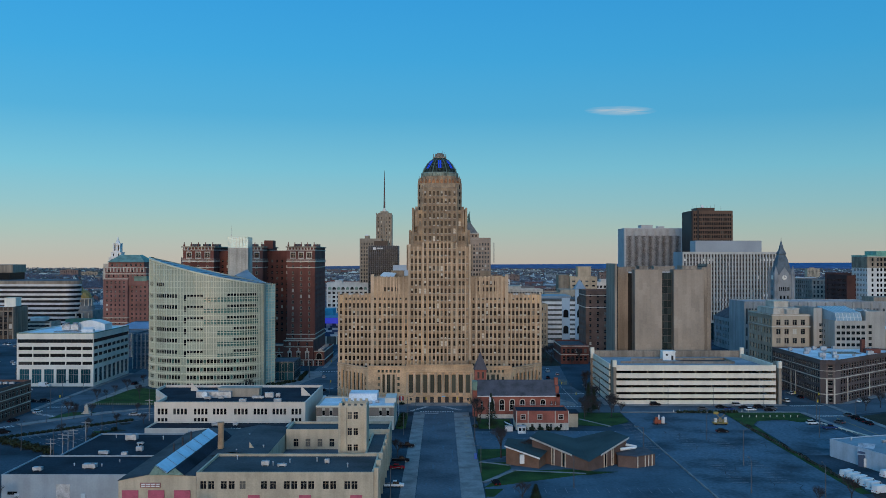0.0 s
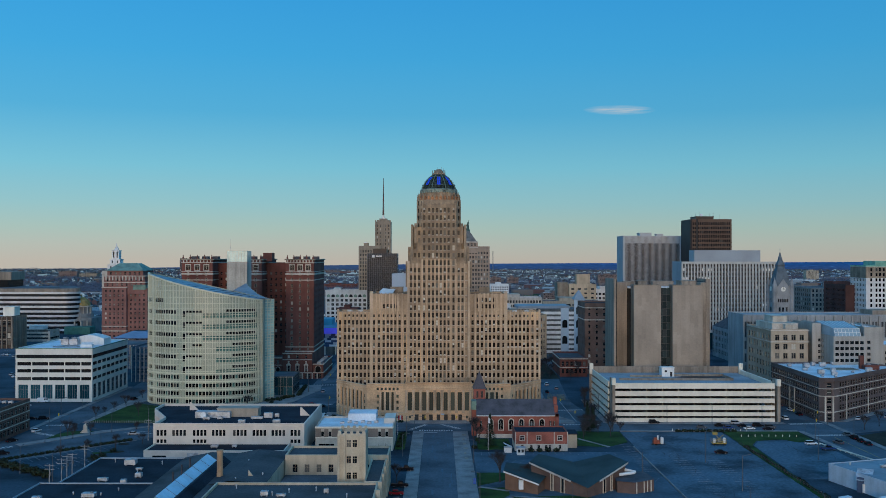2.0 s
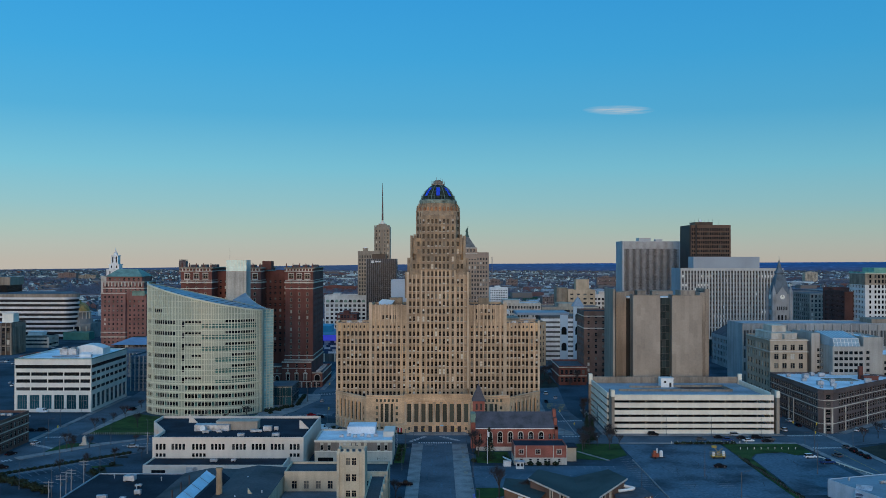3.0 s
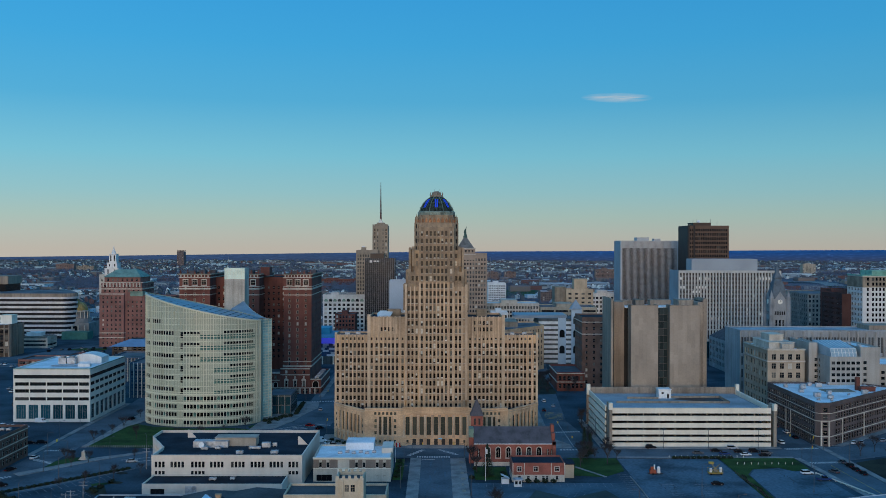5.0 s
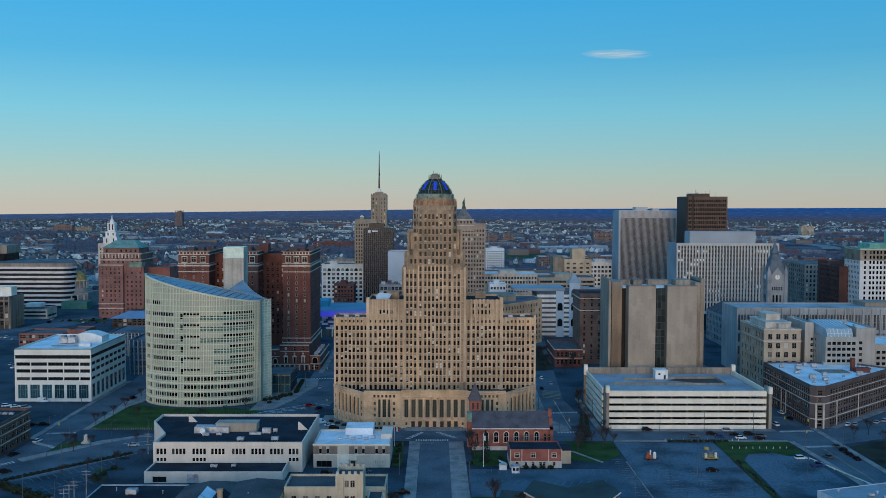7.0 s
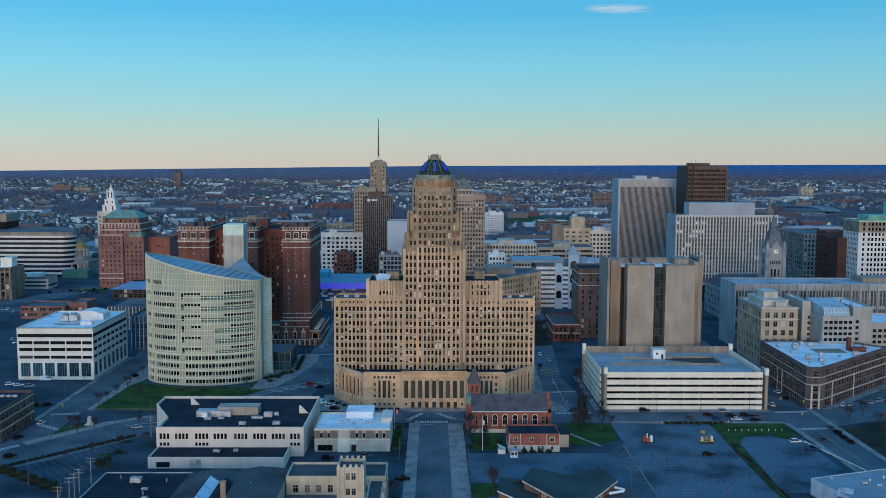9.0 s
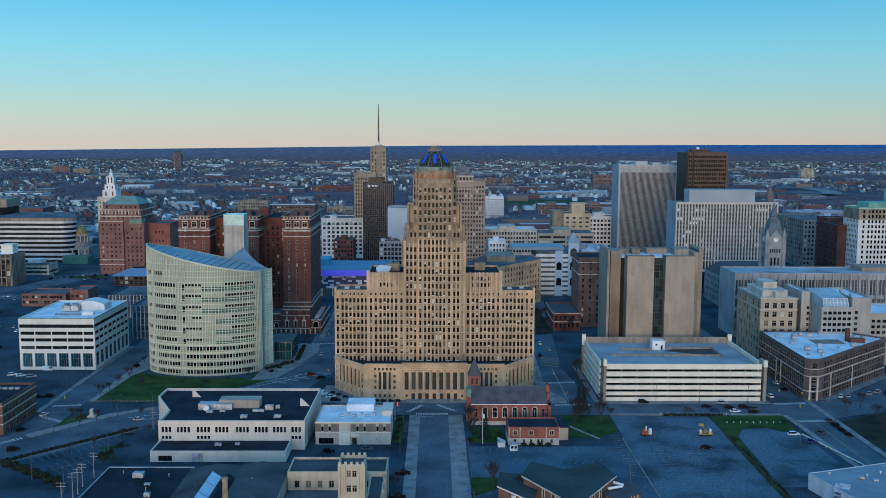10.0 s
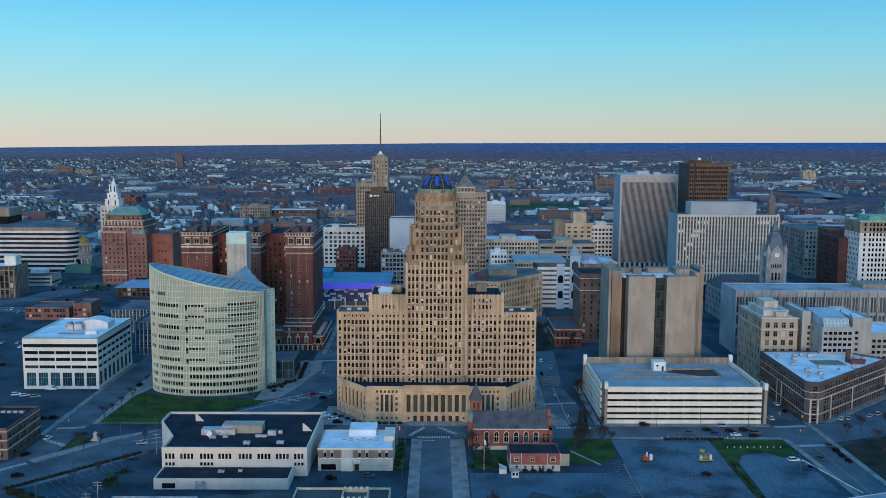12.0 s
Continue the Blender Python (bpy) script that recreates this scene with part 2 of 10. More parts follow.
BARK = mat("bare_bark", (0.050, 0.047, 0.047), 0.95, 0.2, 2, 8, 0.3)
TWIG = mat("bare_twigs", (0.056, 0.052, 0.054), 0.95, 0.2, 0.5, 5, 0.0, spec=0.1)
PINE = mat("evergreen_needles", (0.018, 0.034, 0.016), 0.9, 0.3, 1, 6, 0.2)
HEDGE = mat("clipped_hedge", (0.022, 0.034, 0.016), 0.95, 0.35, 1, 6, 0.4)
RED_DOOR = mat("pink_red_door", (0.45, 0.09, 0.14), 0.6, 0.1, 0.5, 4, 0.05)
WIN = glass_mat("window_glass")
WIN_CH = glass_mat("old_window_glass", dark=(0.009, 0.008, 0.008), blind=(0.62, 0.56, 0.47), shares=(0.92, 0.98), lit=0.002)
WIN_ISL = glass_mat("far_window_glass", island=True, shares=(0.86, 0.95))
WIN_DARK = glass_mat("dark_ribbon_glass", dark=(0.006, 0.008, 0.010), shares=(0.9, 0.999), blind=(0.2, 0.2, 0.19))
WIN_POD = glass_mat("bronze_green_glass", dark=(0.046, 0.052, 0.042), blind=(0.16, 0.14, 0.10), shares=(0.7, 0.93))
WIN_SLOT = glass_mat("sky_reflecting_glass", dark=(0.022, 0.032, 0.032), blind=(0.05, 0.06, 0.06), shares=(0.7, 0.98), rough=0.08, spec=0.55)
WIN_GREY = glass_mat("grey_blinded_glass", dark=(0.055, 0.062, 0.068), blind=(0.19, 0.19, 0.18), shares=(0.45, 0.97))
WIN_BLUE = glass_mat("blue_reflective_glass", dark=(0.010, 0.045, 0.060), shares=(0.95, 0.999), rough=0.1, spec=0.4)

# ---- building kit ----
class Shell:
    """Points and faces of one mesh; slots says which of the part's materials a face takes."""

    def __init__(self):
        self.v, self.f, self.s = [], [], []

    def face(self, *pts, slot=0):
        n = len(self.v)
        self.v.extend(tuple(p) for p in pts)
        self.f.append(tuple(range(n, n + len(pts))))
        self.s.append(slot)

    def box(self, x0, x1, y0, y1, z0, z1, slot=0, m=None):
        c = [Vector((x, y, z)) for z in (z0, z1) for y in (y0, y1) for x in (x0, x1)]
        if m is not None:
            c = [m @ p for p in c]
        n = len(self.v)
        self.v.extend(tuple(p) for p in c)
        for q in ((0, 2, 3, 1), (4, 5, 7, 6), (0, 1, 5, 4), (2, 6, 7, 3), (0, 4, 6, 2), (1, 3, 7, 5)):
            self.f.append(tuple(n + i for i in q))
            self.s.append(slot)

    def prism(self, pts, z0, z1, slot=0, top=True, bottom=False):
        """An upright prism over a ring of (x, y) that runs anticlockwise."""
        k = len(pts)
        for i in range(k):
            a, b = pts[i], pts[(i + 1) % k]
            self.face((*a, z0), (*b, z0), (*b, z1), (*a, z1), slot=slot)
        if top:
            self.face(*[(*p, z1) for p in pts], slot=slot)
        if bottom:
            self.face(*[(*p, z0) for p in reversed(pts)], slot=slot)

    def rings(self, rows, close=True, slot=0):
        """Walls between rings of equal length, from the lowest up."""
        for lo, hi in zip(rows, rows[1:]):
            k = len(lo)
            for i in range(k if close else k - 1):
                j = (i + 1) % k
                self.face(lo[i], lo[j], hi[j], hi[i], slot=slot)

    def tube(self, a, b, r0, r1, n=8, slot=0, cap=True):
        a, b = Vector(a), Vector(b)
        q = (b - a).to_track_quat("Z", "Y")
        lo, hi = ([tuple(c + q @ Vector((r * math.cos(2 * math.pi * i / n), r * math.sin(2 * math.pi * i / n), 0)))
                   for i in range(n)] for c, r in ((a, r0), (b, r1)))
        self.rings([lo, hi], slot=slot)
        if cap:
            self.face(*hi, slot=slot)

    def mesh(self, name, mats):
        me = bpy.data.meshes.new(name)
        me.from_pydata(self.v, [], self.f)
        for m in mats if isinstance(mats, (list, tuple)) else [mats]:
            me.materials.append(m)
        if any(self.s):
            me.polygons.foreach_set("material_index", self.s)
        me.update()
        return me


def thing(name, x, y, z=0.0, label="", category="", group="", kind=""):
    e = new(name)
    e.location = (x, y, z)
    return tagged(e, label, category, group, kind)


def part(name, shell, material, parent, label="", kind=""):
    """One mesh, given in world coordinates, under a thing or under a part."""
    me = shell.mesh(name, material)
    ob = new(name, me)
    hold(ob, parent)
    return tagged(ob, label, kind=kind)


def hold(ob, parent):
    ob.parent = parent
    o, m = parent, Matrix()
    while o:
        m = o.matrix_parent_inverse @ o.matrix_basis @ m
        o = o.parent
    ob.matrix_parent_inverse = m.inverted()


def single(name, shell, material, label, category, group="", kind=""):
    return tagged(new(name, shell.mesh(name, material)), label, category, group, kind)


PANE = {}
BLIND = mat("drawn_blind", (0.55, 0.52, 0.46), 0.8, 0.1, 0.5, 3, 0.0, rand=0.35)
DRAW = random.Random(12)


def pane_mesh(w, h, style, mats):
    """A glazed sash: glass, outer frame and the bars of its style, facing -y about its centre."""
    key = (round(w, 2), round(h, 2), style, tuple(m.name for m in mats))
    if key not in PANE:
        s = Shell()
        s.face((-w / 2, 0.04, -h / 2), (w / 2, 0.04, -h / 2), (w / 2, 0.04, h / 2), (-w / 2, 0.04, h / 2))
        t = 0.07 if w < 2 else 0.1

        def bar(x0, x1, z0, z1):
            s.box(x0, x1, -0.03, 0.03, z0, z1, slot=1)

        if style.startswith("sash"):
            bar(-w / 2, w / 2, -t / 2, t / 2)
            bar(-w / 2, -w / 2 + t, -h / 2, h / 2)
            if style != "sash":  # a blind part drawn, or a box unit on the sill
                z0, z1 = {"sash_blind": (0.05, h / 2), "sash_low": (-h / 2, -h / 2 + 0.45), "sash_deep": (-h * 0.2, h / 2)}[style]
                s.face((-w / 2 + 0.08, 0.02, z0), (w / 2 - 0.08, 0.02, z0), (w / 2 - 0.08, 0.02, z1), (-w / 2 + 0.08, 0.02, z1), slot=2)
        elif style == "grid":
            for i in range(1, max(2, round(w / 1.3))):
                u = -w / 2 + w * i / max(2, round(w / 1.3))
                bar(u - t / 2, u + t / 2, -h / 2, h / 2)
            bar(-w / 2, w / 2, h * 0.12, h * 0.12 + t)
        elif style == "ribbon":
            for i in range(1, max(1, round(w / 1.8))):
                u = -w / 2 + w * i / max(1, round(w / 1.8))
                bar(u - t / 2, u + t / 2, -h / 2, h / 2)
        else:
            bar(-w / 2, w / 2, h / 2 - t, h / 2)
        PANE[key] = s.mesh("window", [*mats, BLIND])
    return PANE[key]


def even(n, length, w, margin=0.0, start=0.0):
    """n openings of width w, evenly spread over a length."""
    pitch = (length - 2 * margin) / n
    return [(start + margin + pitch * (i + 0.5) - w / 2, start + margin + pitch * (i + 0.5) + w / 2) for i in range(n)]


def about(cs, w):
    return [(c - w / 2, c + w / 2) for c in cs]


def inset(pts, d):
    """A ring drawn inwards by d."""
    out = []
    k = len(pts)
    for i in range(k):
        p, a, b = Vector(pts[i]), Vector(pts[i - 1]), Vector(pts[(i + 1) % k])
        n1, n2 = (p - a).normalized(), (b - p).normalized()
        n1, n2 = Vector((-n1.y, n1.x)), Vector((-n2.y, n2.x))
        m = n1 + n2
        out.append(tuple(p + m * (d / max(0.3, m.dot(n1)))))
    return out


class Building:
    def __init__(self, name, label, x, y, category="building", group="", cap=300):
        self.e = thing(name, x, y, 0, label, category, group)
        self.wins, self.cap = [], cap

    def part(self, name, shell, material, label="", parent=None, kind=""):
        return part(name, shell, material, parent or self.e, label, kind)

    def facade(self, s, a, b, z0, z1, us=(), vs=(), rec=0.3, style="sash", skip=None, slot=0):
        """A wall from a to b, seen from its right hand, with recessed openings at us x vs."""
        a, b = Vector((*a[:2], 0)), Vector((*b[:2], 0))
        U = (b - a).normalized()
        n = Vector((U.y, -U.x, 0))
        turn = math.atan2(U.y, U.x)

        def P(u, v, d=0.0):
            return tuple(a + U * u - n * d + Vector((0, 0, v)))

        def quad(u0, u1, v0, v1, d=0.0):
            if u1 - u0 > 1e-3 and v1 - v0 > 1e-3:
                s.face(P(u0, v0, d), P(u1, v0, d), P(u1, v1, d), P(u0, v1, d), slot=slot)

        at, length = 0.0, (b - a).length
        for i, (u0, u1) in enumerate(us):
            quad(at, u0, z0, z1)
            low = z0
            for j, (v0, v1) in enumerate(vs):
                if skip and skip(i, j):
                    continue
                quad(u0, u1, low, v0)
                low = v1
                s.face(P(u0, v0), P(u0, v0, rec), P(u0, v1, rec), P(u0, v1), slot=slot)
                s.face(P(u1, v0, rec), P(u1, v0), P(u1, v1), P(u1, v1, rec), slot=slot)
                s.face(P(u0, v0), P(u1, v0), P(u1, v0, rec), P(u0, v0, rec), slot=slot)
                s.face(P(u0, v1, rec), P(u1, v1, rec), P(u1, v1), P(u0, v1), slot=slot)
                self.wins.append((Vector(P((u0 + u1) / 2, (v0 + v1) / 2, rec - 0.05)), u1 - u0, v1 - v0, turn, style))
            quad(u0, u1, low, z1)
            at = u1
        quad(at, length, z0, z1)

    def block(self, pts, z0, z1, wall, roof, specs=None, parapet=0.9, thick=0.4, rec=0.3, style="sash", name="wall", label=""):
        """A storeyed block over an anticlockwise ring: walls with openings, parapet, sunk roof. specs: edge -> [(us, vs), ...]."""
        s, k = Shell(), len(pts)
        for i in range(k):
            a, b = pts[i], pts[(i + 1) % k]
            bands = (specs or {}).get(i)
            if not bands:
                s.face((*a, z0), (*b, z0), (*b, z1), (*a, z1))
            else:
                low = z0
                for n, (us, vs, *more) in enumerate(bands):
                    top = z1 if n == len(bands) - 1 else (vs[-1][1] + bands[n + 1][1][0][0]) / 2
                    self.facade(s, a, b, low, top, us, vs, rec, more[0] if more else style)
                    low = top
        inner = inset(pts, thick)
        for i in range(k):
            j = (i + 1) % k
            s.face((*pts[i], z1), (*pts[j], z1), (*inner[j], z1), (*inner[i], z1))
            s.face((*inner[i], z1), (*inner[j], z1), (*inner[j], z1 - parapet), (*inner[i], z1 - parapet))
        w = self.part(name, s, wall, label)
        r = Shell()
        r.face(*[(*p, z1 - parapet + 0.01) for p in inset(pts, thick * 0.5)])
        self.part("roof", r, roof)
        return w

    def glaze(self, glass=None, frame_mat=None, near=None, mixed=False):
        """Every opening gets its window; past the cap the rest is one joined mesh."""
        glass, frame_mat = glass or WIN, frame_mat or BLACK
        wins = self.wins if near is None else sorted(self.wins, key=lambda w: not near(w[0]))
        rest = Shell()
        for i, (c, w, h, turn, style) in enumerate(wins):
            if style == "sash" and mixed:
                style = DRAW.choices(("sash", "sash_blind", "sash_low", "sash_deep"), (70, 6, 20, 4))[0]
            if i < self.cap:
                ob = new("window", pane_mesh(w, h, style, (glass, frame_mat)))
                ob.matrix_basis = Matrix.Translation(c) @ Matrix.Rotation(turn, 4, "Z")
                hold(ob, self.e)
            else:
                m = Matrix.Translation(c) @ Matrix.Rotation(turn, 4, "Z")
                q = [m @ Vector(p) for p in ((-w / 2, 0, -h / 2), (w / 2, 0, -h / 2), (w / 2, 0, h / 2), (-w / 2, 0, h / 2))]
                rest.face(*q)
                t = min(0.09, w * 0.06)
                rest.box(-w / 2, w / 2, -0.06, -0.01, -t / 2, t / 2, slot=1, m=m)
                if style in ("sash_blind", "sash_low"):
                    z0, z1 = (0.05, h / 2) if style == "sash_blind" else (-h / 2, -h / 2 + 0.45)
                    rest.face(*[m @ Vector(p) for p in ((-w / 2 + 0.08, -0.02, z0), (w / 2 - 0.08, -0.02, z0), (w / 2 - 0.08, -0.02, z1), (-w / 2 + 0.08, -0.02, z1))], slot=2)
        if rest.f:
            self.part("glazing", rest, [ISL[glass.name], frame_mat, BLIND], kind="stuff")
        self.wins = []


ISL = {g.name: glass_mat("joined_" + g.name, *a, island=True) for g, a in (
    (WIN, ()), (WIN_CH, ((0.009, 0.008, 0.008), (0.62, 0.56, 0.47), (0.92, 0.98), 0.002)), (WIN_GREY, ((0.055, 0.062, 0.068), (0.19, 0.19, 0.18), (0.45, 0.97))), (WIN_ISL, ((0.009, 0.011, 0.014), (0.5, 0.47, 0.41), (0.86, 0.95))),
    (WIN_DARK, ((0.006, 0.008, 0.010), (0.2, 0.2, 0.19), (0.9, 0.999))), (WIN_POD, ((0.046, 0.052, 0.042), (0.16, 0.14, 0.10), (0.7, 0.93))), (WIN_BLUE, ((0.02, 0.05, 0.08), (0.5, 0.5, 0.5), (0.95, 0.999))))}


def rect(x0, x1, y0, y1):
    """Edge 0 faces -y, edge 1 +x, edge 2 +y, edge 3 -x."""
    return [(x0, y0), (x1, y0), (x1, y1), (x0, y1)]


def storeys(n, z0, pitch, h):
    return [(z0 + pitch * i, z0 + pitch * i + h) for i in range(n)]


def slab(name, pts, z, material, label, category="ground", kind="structure", low=None):
    """A flat ground piece with a kerb edge."""
    s = Shell()
    s.prism(pts, low if low is not None else -0.3, z)
    return single(name, s, material, label, category, kind=kind)


def roof_unit(x, y, z, w=3.0, d=2.0, h=1.6, name="air_handler", label="grey metal air handler on a flat roof", group="rooftop units"):
    """A ribbed plant casing on skids with a fan cowl."""
    w, d, h = 0.82 * w, 0.82 * d, 0.8 * h
    e = thing(name, x, y, z, label, "air handler", group)
    s = Shell()
    s.box(x - w / 2, x + w / 2, y - d / 2, y + d / 2, z + 0.25, z + h)
    for i in range(3):
        u = x - w / 2 + w * (i + 0.5) / 3
        s.box(u - 0.06, u + 0.06, y - d / 2 - 0.05, y - d / 2, z + 0.3, z + h - 0.1)
    part("casing", s, GALV, e)
    for sx in (-1, 1):
        k = Shell()
        k.box(x + sx * w * 0.35 - 0.12, x + sx * w * 0.35 + 0.12, y - d / 2, y + d / 2, z, z + 0.25)
        part("skid", k, STEEL, e)
    f = Shell()
    f.tube((x + w * 0.2, y, z + h), (x + w * 0.2, y, z + h + 0.2), d * 0.24, d * 0.24, 10)
    part("fan_cowl", f, STEEL, e)
    return e


def roof_vent(x, y, z, h=0.9, r=0.25):
    s = Shell()
    s.tube((x, y, z), (x, y, z + h), r * 0.6, r * 0.6, 8)
    s.tube((x, y, z + h), (x, y, z + h + 0.3), r, r * 0.8, 8)
    return single("roof_vent", s, GALV, "small grey metal vent pipe on a flat roof", "roof vent", "roof vents")


def leafy(x, y, z, rx, ry, rz, n, seed, size=0.22):
    """A crown of many small leaf faces filling an uneven ellipsoid."""
    rng = random.Random(seed)
    s = Shell()
    for _ in range(n):
        d = Vector((rng.gauss(0, 1), rng.gauss(0, 1), rng.gauss(0, 1))).normalized()
        r = rng.uniform(0.55, 1.0) * (1 + 0.18 * math.sin(5 * d.x + seed) * math.cos(4 * d.z))
        c = Vector((x + d.x * rx * r, y + d.y * ry * r, z + d.z * rz * r))
        u = Vector((rng.uniform(-1, 1), rng.uniform(-1, 1), rng.uniform(-1, 1))).normalized() * size * rng.uniform(0.6, 1.4)
        v = d.cross(u).normalized() * size * rng.uniform(0.5, 1.2)
        s.face(c - u, c + v, c + u, c - v)
    return s

# ---- ground, streets, lots, lawns ----
# Haze over the distant plain is mixed into this blue-grey base colour
FIELD = mat("far_country", (0.098, 0.098, 0.122), 0.95, 0.35, 0.006, 0.05, 0.0, spec=0.1, tint=(0.112, 0.112, 0.128))
s = Shell()
s.face((-4800, -900, -0.32), (4800, -900, -0.32), (4800, 4980, -0.32), (-4800, 4980, -0.32))
single("ground", s, FIELD, "flat winter ground, haze tint in its blue-grey colour, out to the horizon", "ground", kind="structure")
slab("pavement", [(-480, 60), (480, 60), (480, 1010), (-480, 1010)], 0.0, ASPHALT, "dark worn asphalt of city streets and lots", "pavement", low=-0.3)
ROADS = [
    [(-6.6, 100), (6.2, 100), (5.9, 391), (-6.0, 391)],
    [(-58, 389), (185, 389), (185, 408), (60, 407), (-44, 407)],
    [(-185, 300), (-143, 340), (-117, 372), (-80, 412), (-60, 432), (-50, 470), (-62, 480), (-84, 452), (-104, 431), (-122, 402), (-138, 388), (-172, 358), (-205, 326)],
    [(-170, 352), (-156.5, 372), (-156.5, 520), (-165, 620), (-178, 620), (-170.5, 520)],
    [(-72, 470), (-52, 460), (-52, 800), (-70, 800)],
    [(50, 408), (72, 408), (66, 470), (72, 560), (90, 800), (66, 800), (54, 560)],
    [(156.8, 300), (168.8, 310), (168.8, 640), (152.5, 640), (153, 390)],
    [(152.5, 300), (168.8, 310), (230, 200), (210, 190)],
    [(-420, 655), (-400, 640), (-312, 722), (-282, 790), (-262, 818), (-290, 830), (-318, 790), (-330, 740)],
    [(-330, 676), (-200, 672), (-180, 640), (-160, 640), (-160, 690), (-330, 696)],
    [(169, 409), (169, 383), (197, 395), (250, 438), (240, 462), (181, 411)],
    [(-262, 818), (-200, 812), (-70, 800), (-70, 780), (-200, 792), (-270, 800)],
]
for i, r in enumerate(ROADS):
    slab("road", r, 0.03 + 0.005 * i, ROADWAY, "grey asphalt city street", "road", low=-0.1)
WALKS = [
    [(-10.8, 200), (-6.6, 200), (-6.05, 388), (-10.6, 388)], [(6.1, 200), (12.6, 200), (12.2, 388), (5.95, 388)],
    [(-53, 407.2), (60, 407.2), (60, 414), (50, 436), (-52, 436)],
    [(-173.2, 392), (-170.6, 392), (-170.6, 520), (-173.2, 520)], [(-156, 408), (-153.6, 408), (-151, 454), (-146, 470), (-150, 520), (-156, 520)],
    [(76, 406), (152, 406), (152, 410), (76, 410)], [(76, 388), (150.5, 388), (150.5, 390.6), (76, 390.6)],
    [(169.2, 318), (171.8, 318), (171.8, 414), (181, 411), (236, 460), (233, 463), (178, 412.5), (169.2, 416)],
    [(154.4, 300), (156.8, 300), (153.0, 388), (150.6, 388)], [(72.5, 408), (75, 408), (75, 474), (72.5, 474)],
    [(-90, 446), (-78.5, 449.7), (-72, 469.3), (-68.3, 490.6), (-64.3, 505.8), (-66, 526), (-76, 528), (-96, 520), (-88, 480)], [(48.5, 432), (53, 424), (57, 560), (53, 560)],
    [(-69, 545), (-66, 545), (-66, 640), (-69, 640)], [(-160, 357), (-139, 384), (-123, 398), (-124, 400), (-141, 389), (-164, 361)],
]
for i, w in enumerate(WALKS):
    slab("sidewalk", w, 0.15 + 0.004 * i, PAVE, "pale concrete sidewalk with a raised kerb", "sidewalk", low=-0.1)
LAWNS = [
    [(-155.5, 409), (-119, 407.5), (-97, 428), (-82, 444), (-97, 451), (-117, 449.5), (-138, 454), (-148, 461), (-151.5, 454)],
    [(-88.5, 446), (-80, 456), (-74, 462), (-76, 480), (-80, 500), (-82, 485), (-84, 470), (-92, 455)],
    [(50, 360), (64.9, 356.4), (74.6, 366), (75.6, 387.5), (55, 388)],
    [(12.6, 296), (22, 304), (22.5, 314), (13, 314)], [(12.6, 268.5), (22, 285), (22, 294), (12.6, 293)], [(12.8, 262), (36, 274), (44, 278), (31, 283), (22, 282.5)],
    [(12.8, 252), (15, 252), (18, 260), (12.8, 260)],
    [(118.6, 388), (150.2, 389), (149.2, 369), (141.7, 366), (138, 371.5), (126.5, 369), (121.5, 360), (117.8, 362)],
    [(31, 283), (33, 279.8), (44, 277), (54, 281), (47, 281.2), (40, 284)],
    [(-16.5, 352), (-12.8, 352), (-12.8, 386), (-16.5, 386)], [(15, 352), (28, 352), (28, 372), (15, 372)],
    [(-156.6, 370.3), (-145.8, 377.8), (-141.5, 388.0), (-152.6, 388.4), (-156, 381)],
    [(-128.4, 345.6), (-126.9, 343), (-118.5, 346.7), (-119.4, 349.4)],
]
LAWNS.append([(-294 + 16 * math.cos(i * math.pi / 8), 786 + 9 * math.sin(i * math.pi / 8)) for i in range(16)])
for i, g in enumerate(LAWNS):
    slab("lawn", g, 0.11 + 0.003 * i, GRASS, "dark green winter lawn", "lawn", low=-0.1)
slab("verge", [(117.4, 363), (121.8, 360), (119.2, 320), (118.8, 255), (115.6, 255), (116.6, 330)], 0.1, GRASS, "dark green scrubby verge along the fence", "verge", low=-0.1)
slab("verge", [(172.5, 320), (260, 270), (330, 340), (252, 436), (198, 393), (172.5, 380)], 0.1, DIRT, "brown winter turf under bare trees", "verge", low=-0.1)
# Dark sheet added to deepen the ground where tree crowns stay thin
slab("verge", [(57.5, 552), (72.5, 556), (73, 566), (73, 640), (62, 640)], 0.1, DIRT, "dark turf under bare trees beside a street", "verge", low=-0.1)
slab("parking_lot", [(-156, 290), (-108, 290), (-108, 345), (-118, 366), (-144, 334)], 0.02, ASPHALT, "dark asphalt parking lot with white bays", "parking lot", low=-0.1)
slab("parking_lot", [(13, 200), (75, 200), (75, 347.5), (13, 347.5)], 0.02, ASPH_W, "dark asphalt parking lot with white bays", "parking lot", low=-0.1)
slab("parking_lot", [(75.2, 200), (115.6, 200), (116.6, 330), (117.8, 387), (75.8, 387)], 0.02, LOT, "grey cracked asphalt parking lot", "parking lot", low=-0.1)
slab("parking_lot", [(119.4, 305), (150, 305), (149.4, 366), (141.7, 365.6), (137.5, 371), (126.8, 368.4), (122.2, 359.6)], 0.02, LOT, "grey cracked asphalt parking lot", "parking lot", low=-0.1)


def strip(name, x0, y0, x1, y1, w, material=PAINT, z=0.09, label="white painted road line", category="road marking"):
    d = Vector((x1 - x0, y1 - y0, 0))
    m = Matrix.Translation((x0, y0, 0)) @ Matrix.Rotation(math.atan2(d.y, d.x), 4, "Z")
    s = Shell()
    s.box(0, d.length, -w / 2, w / 2, z - 0.03, z, m=m)
    return single(name, s, material, label, category, "road markings", "structure")


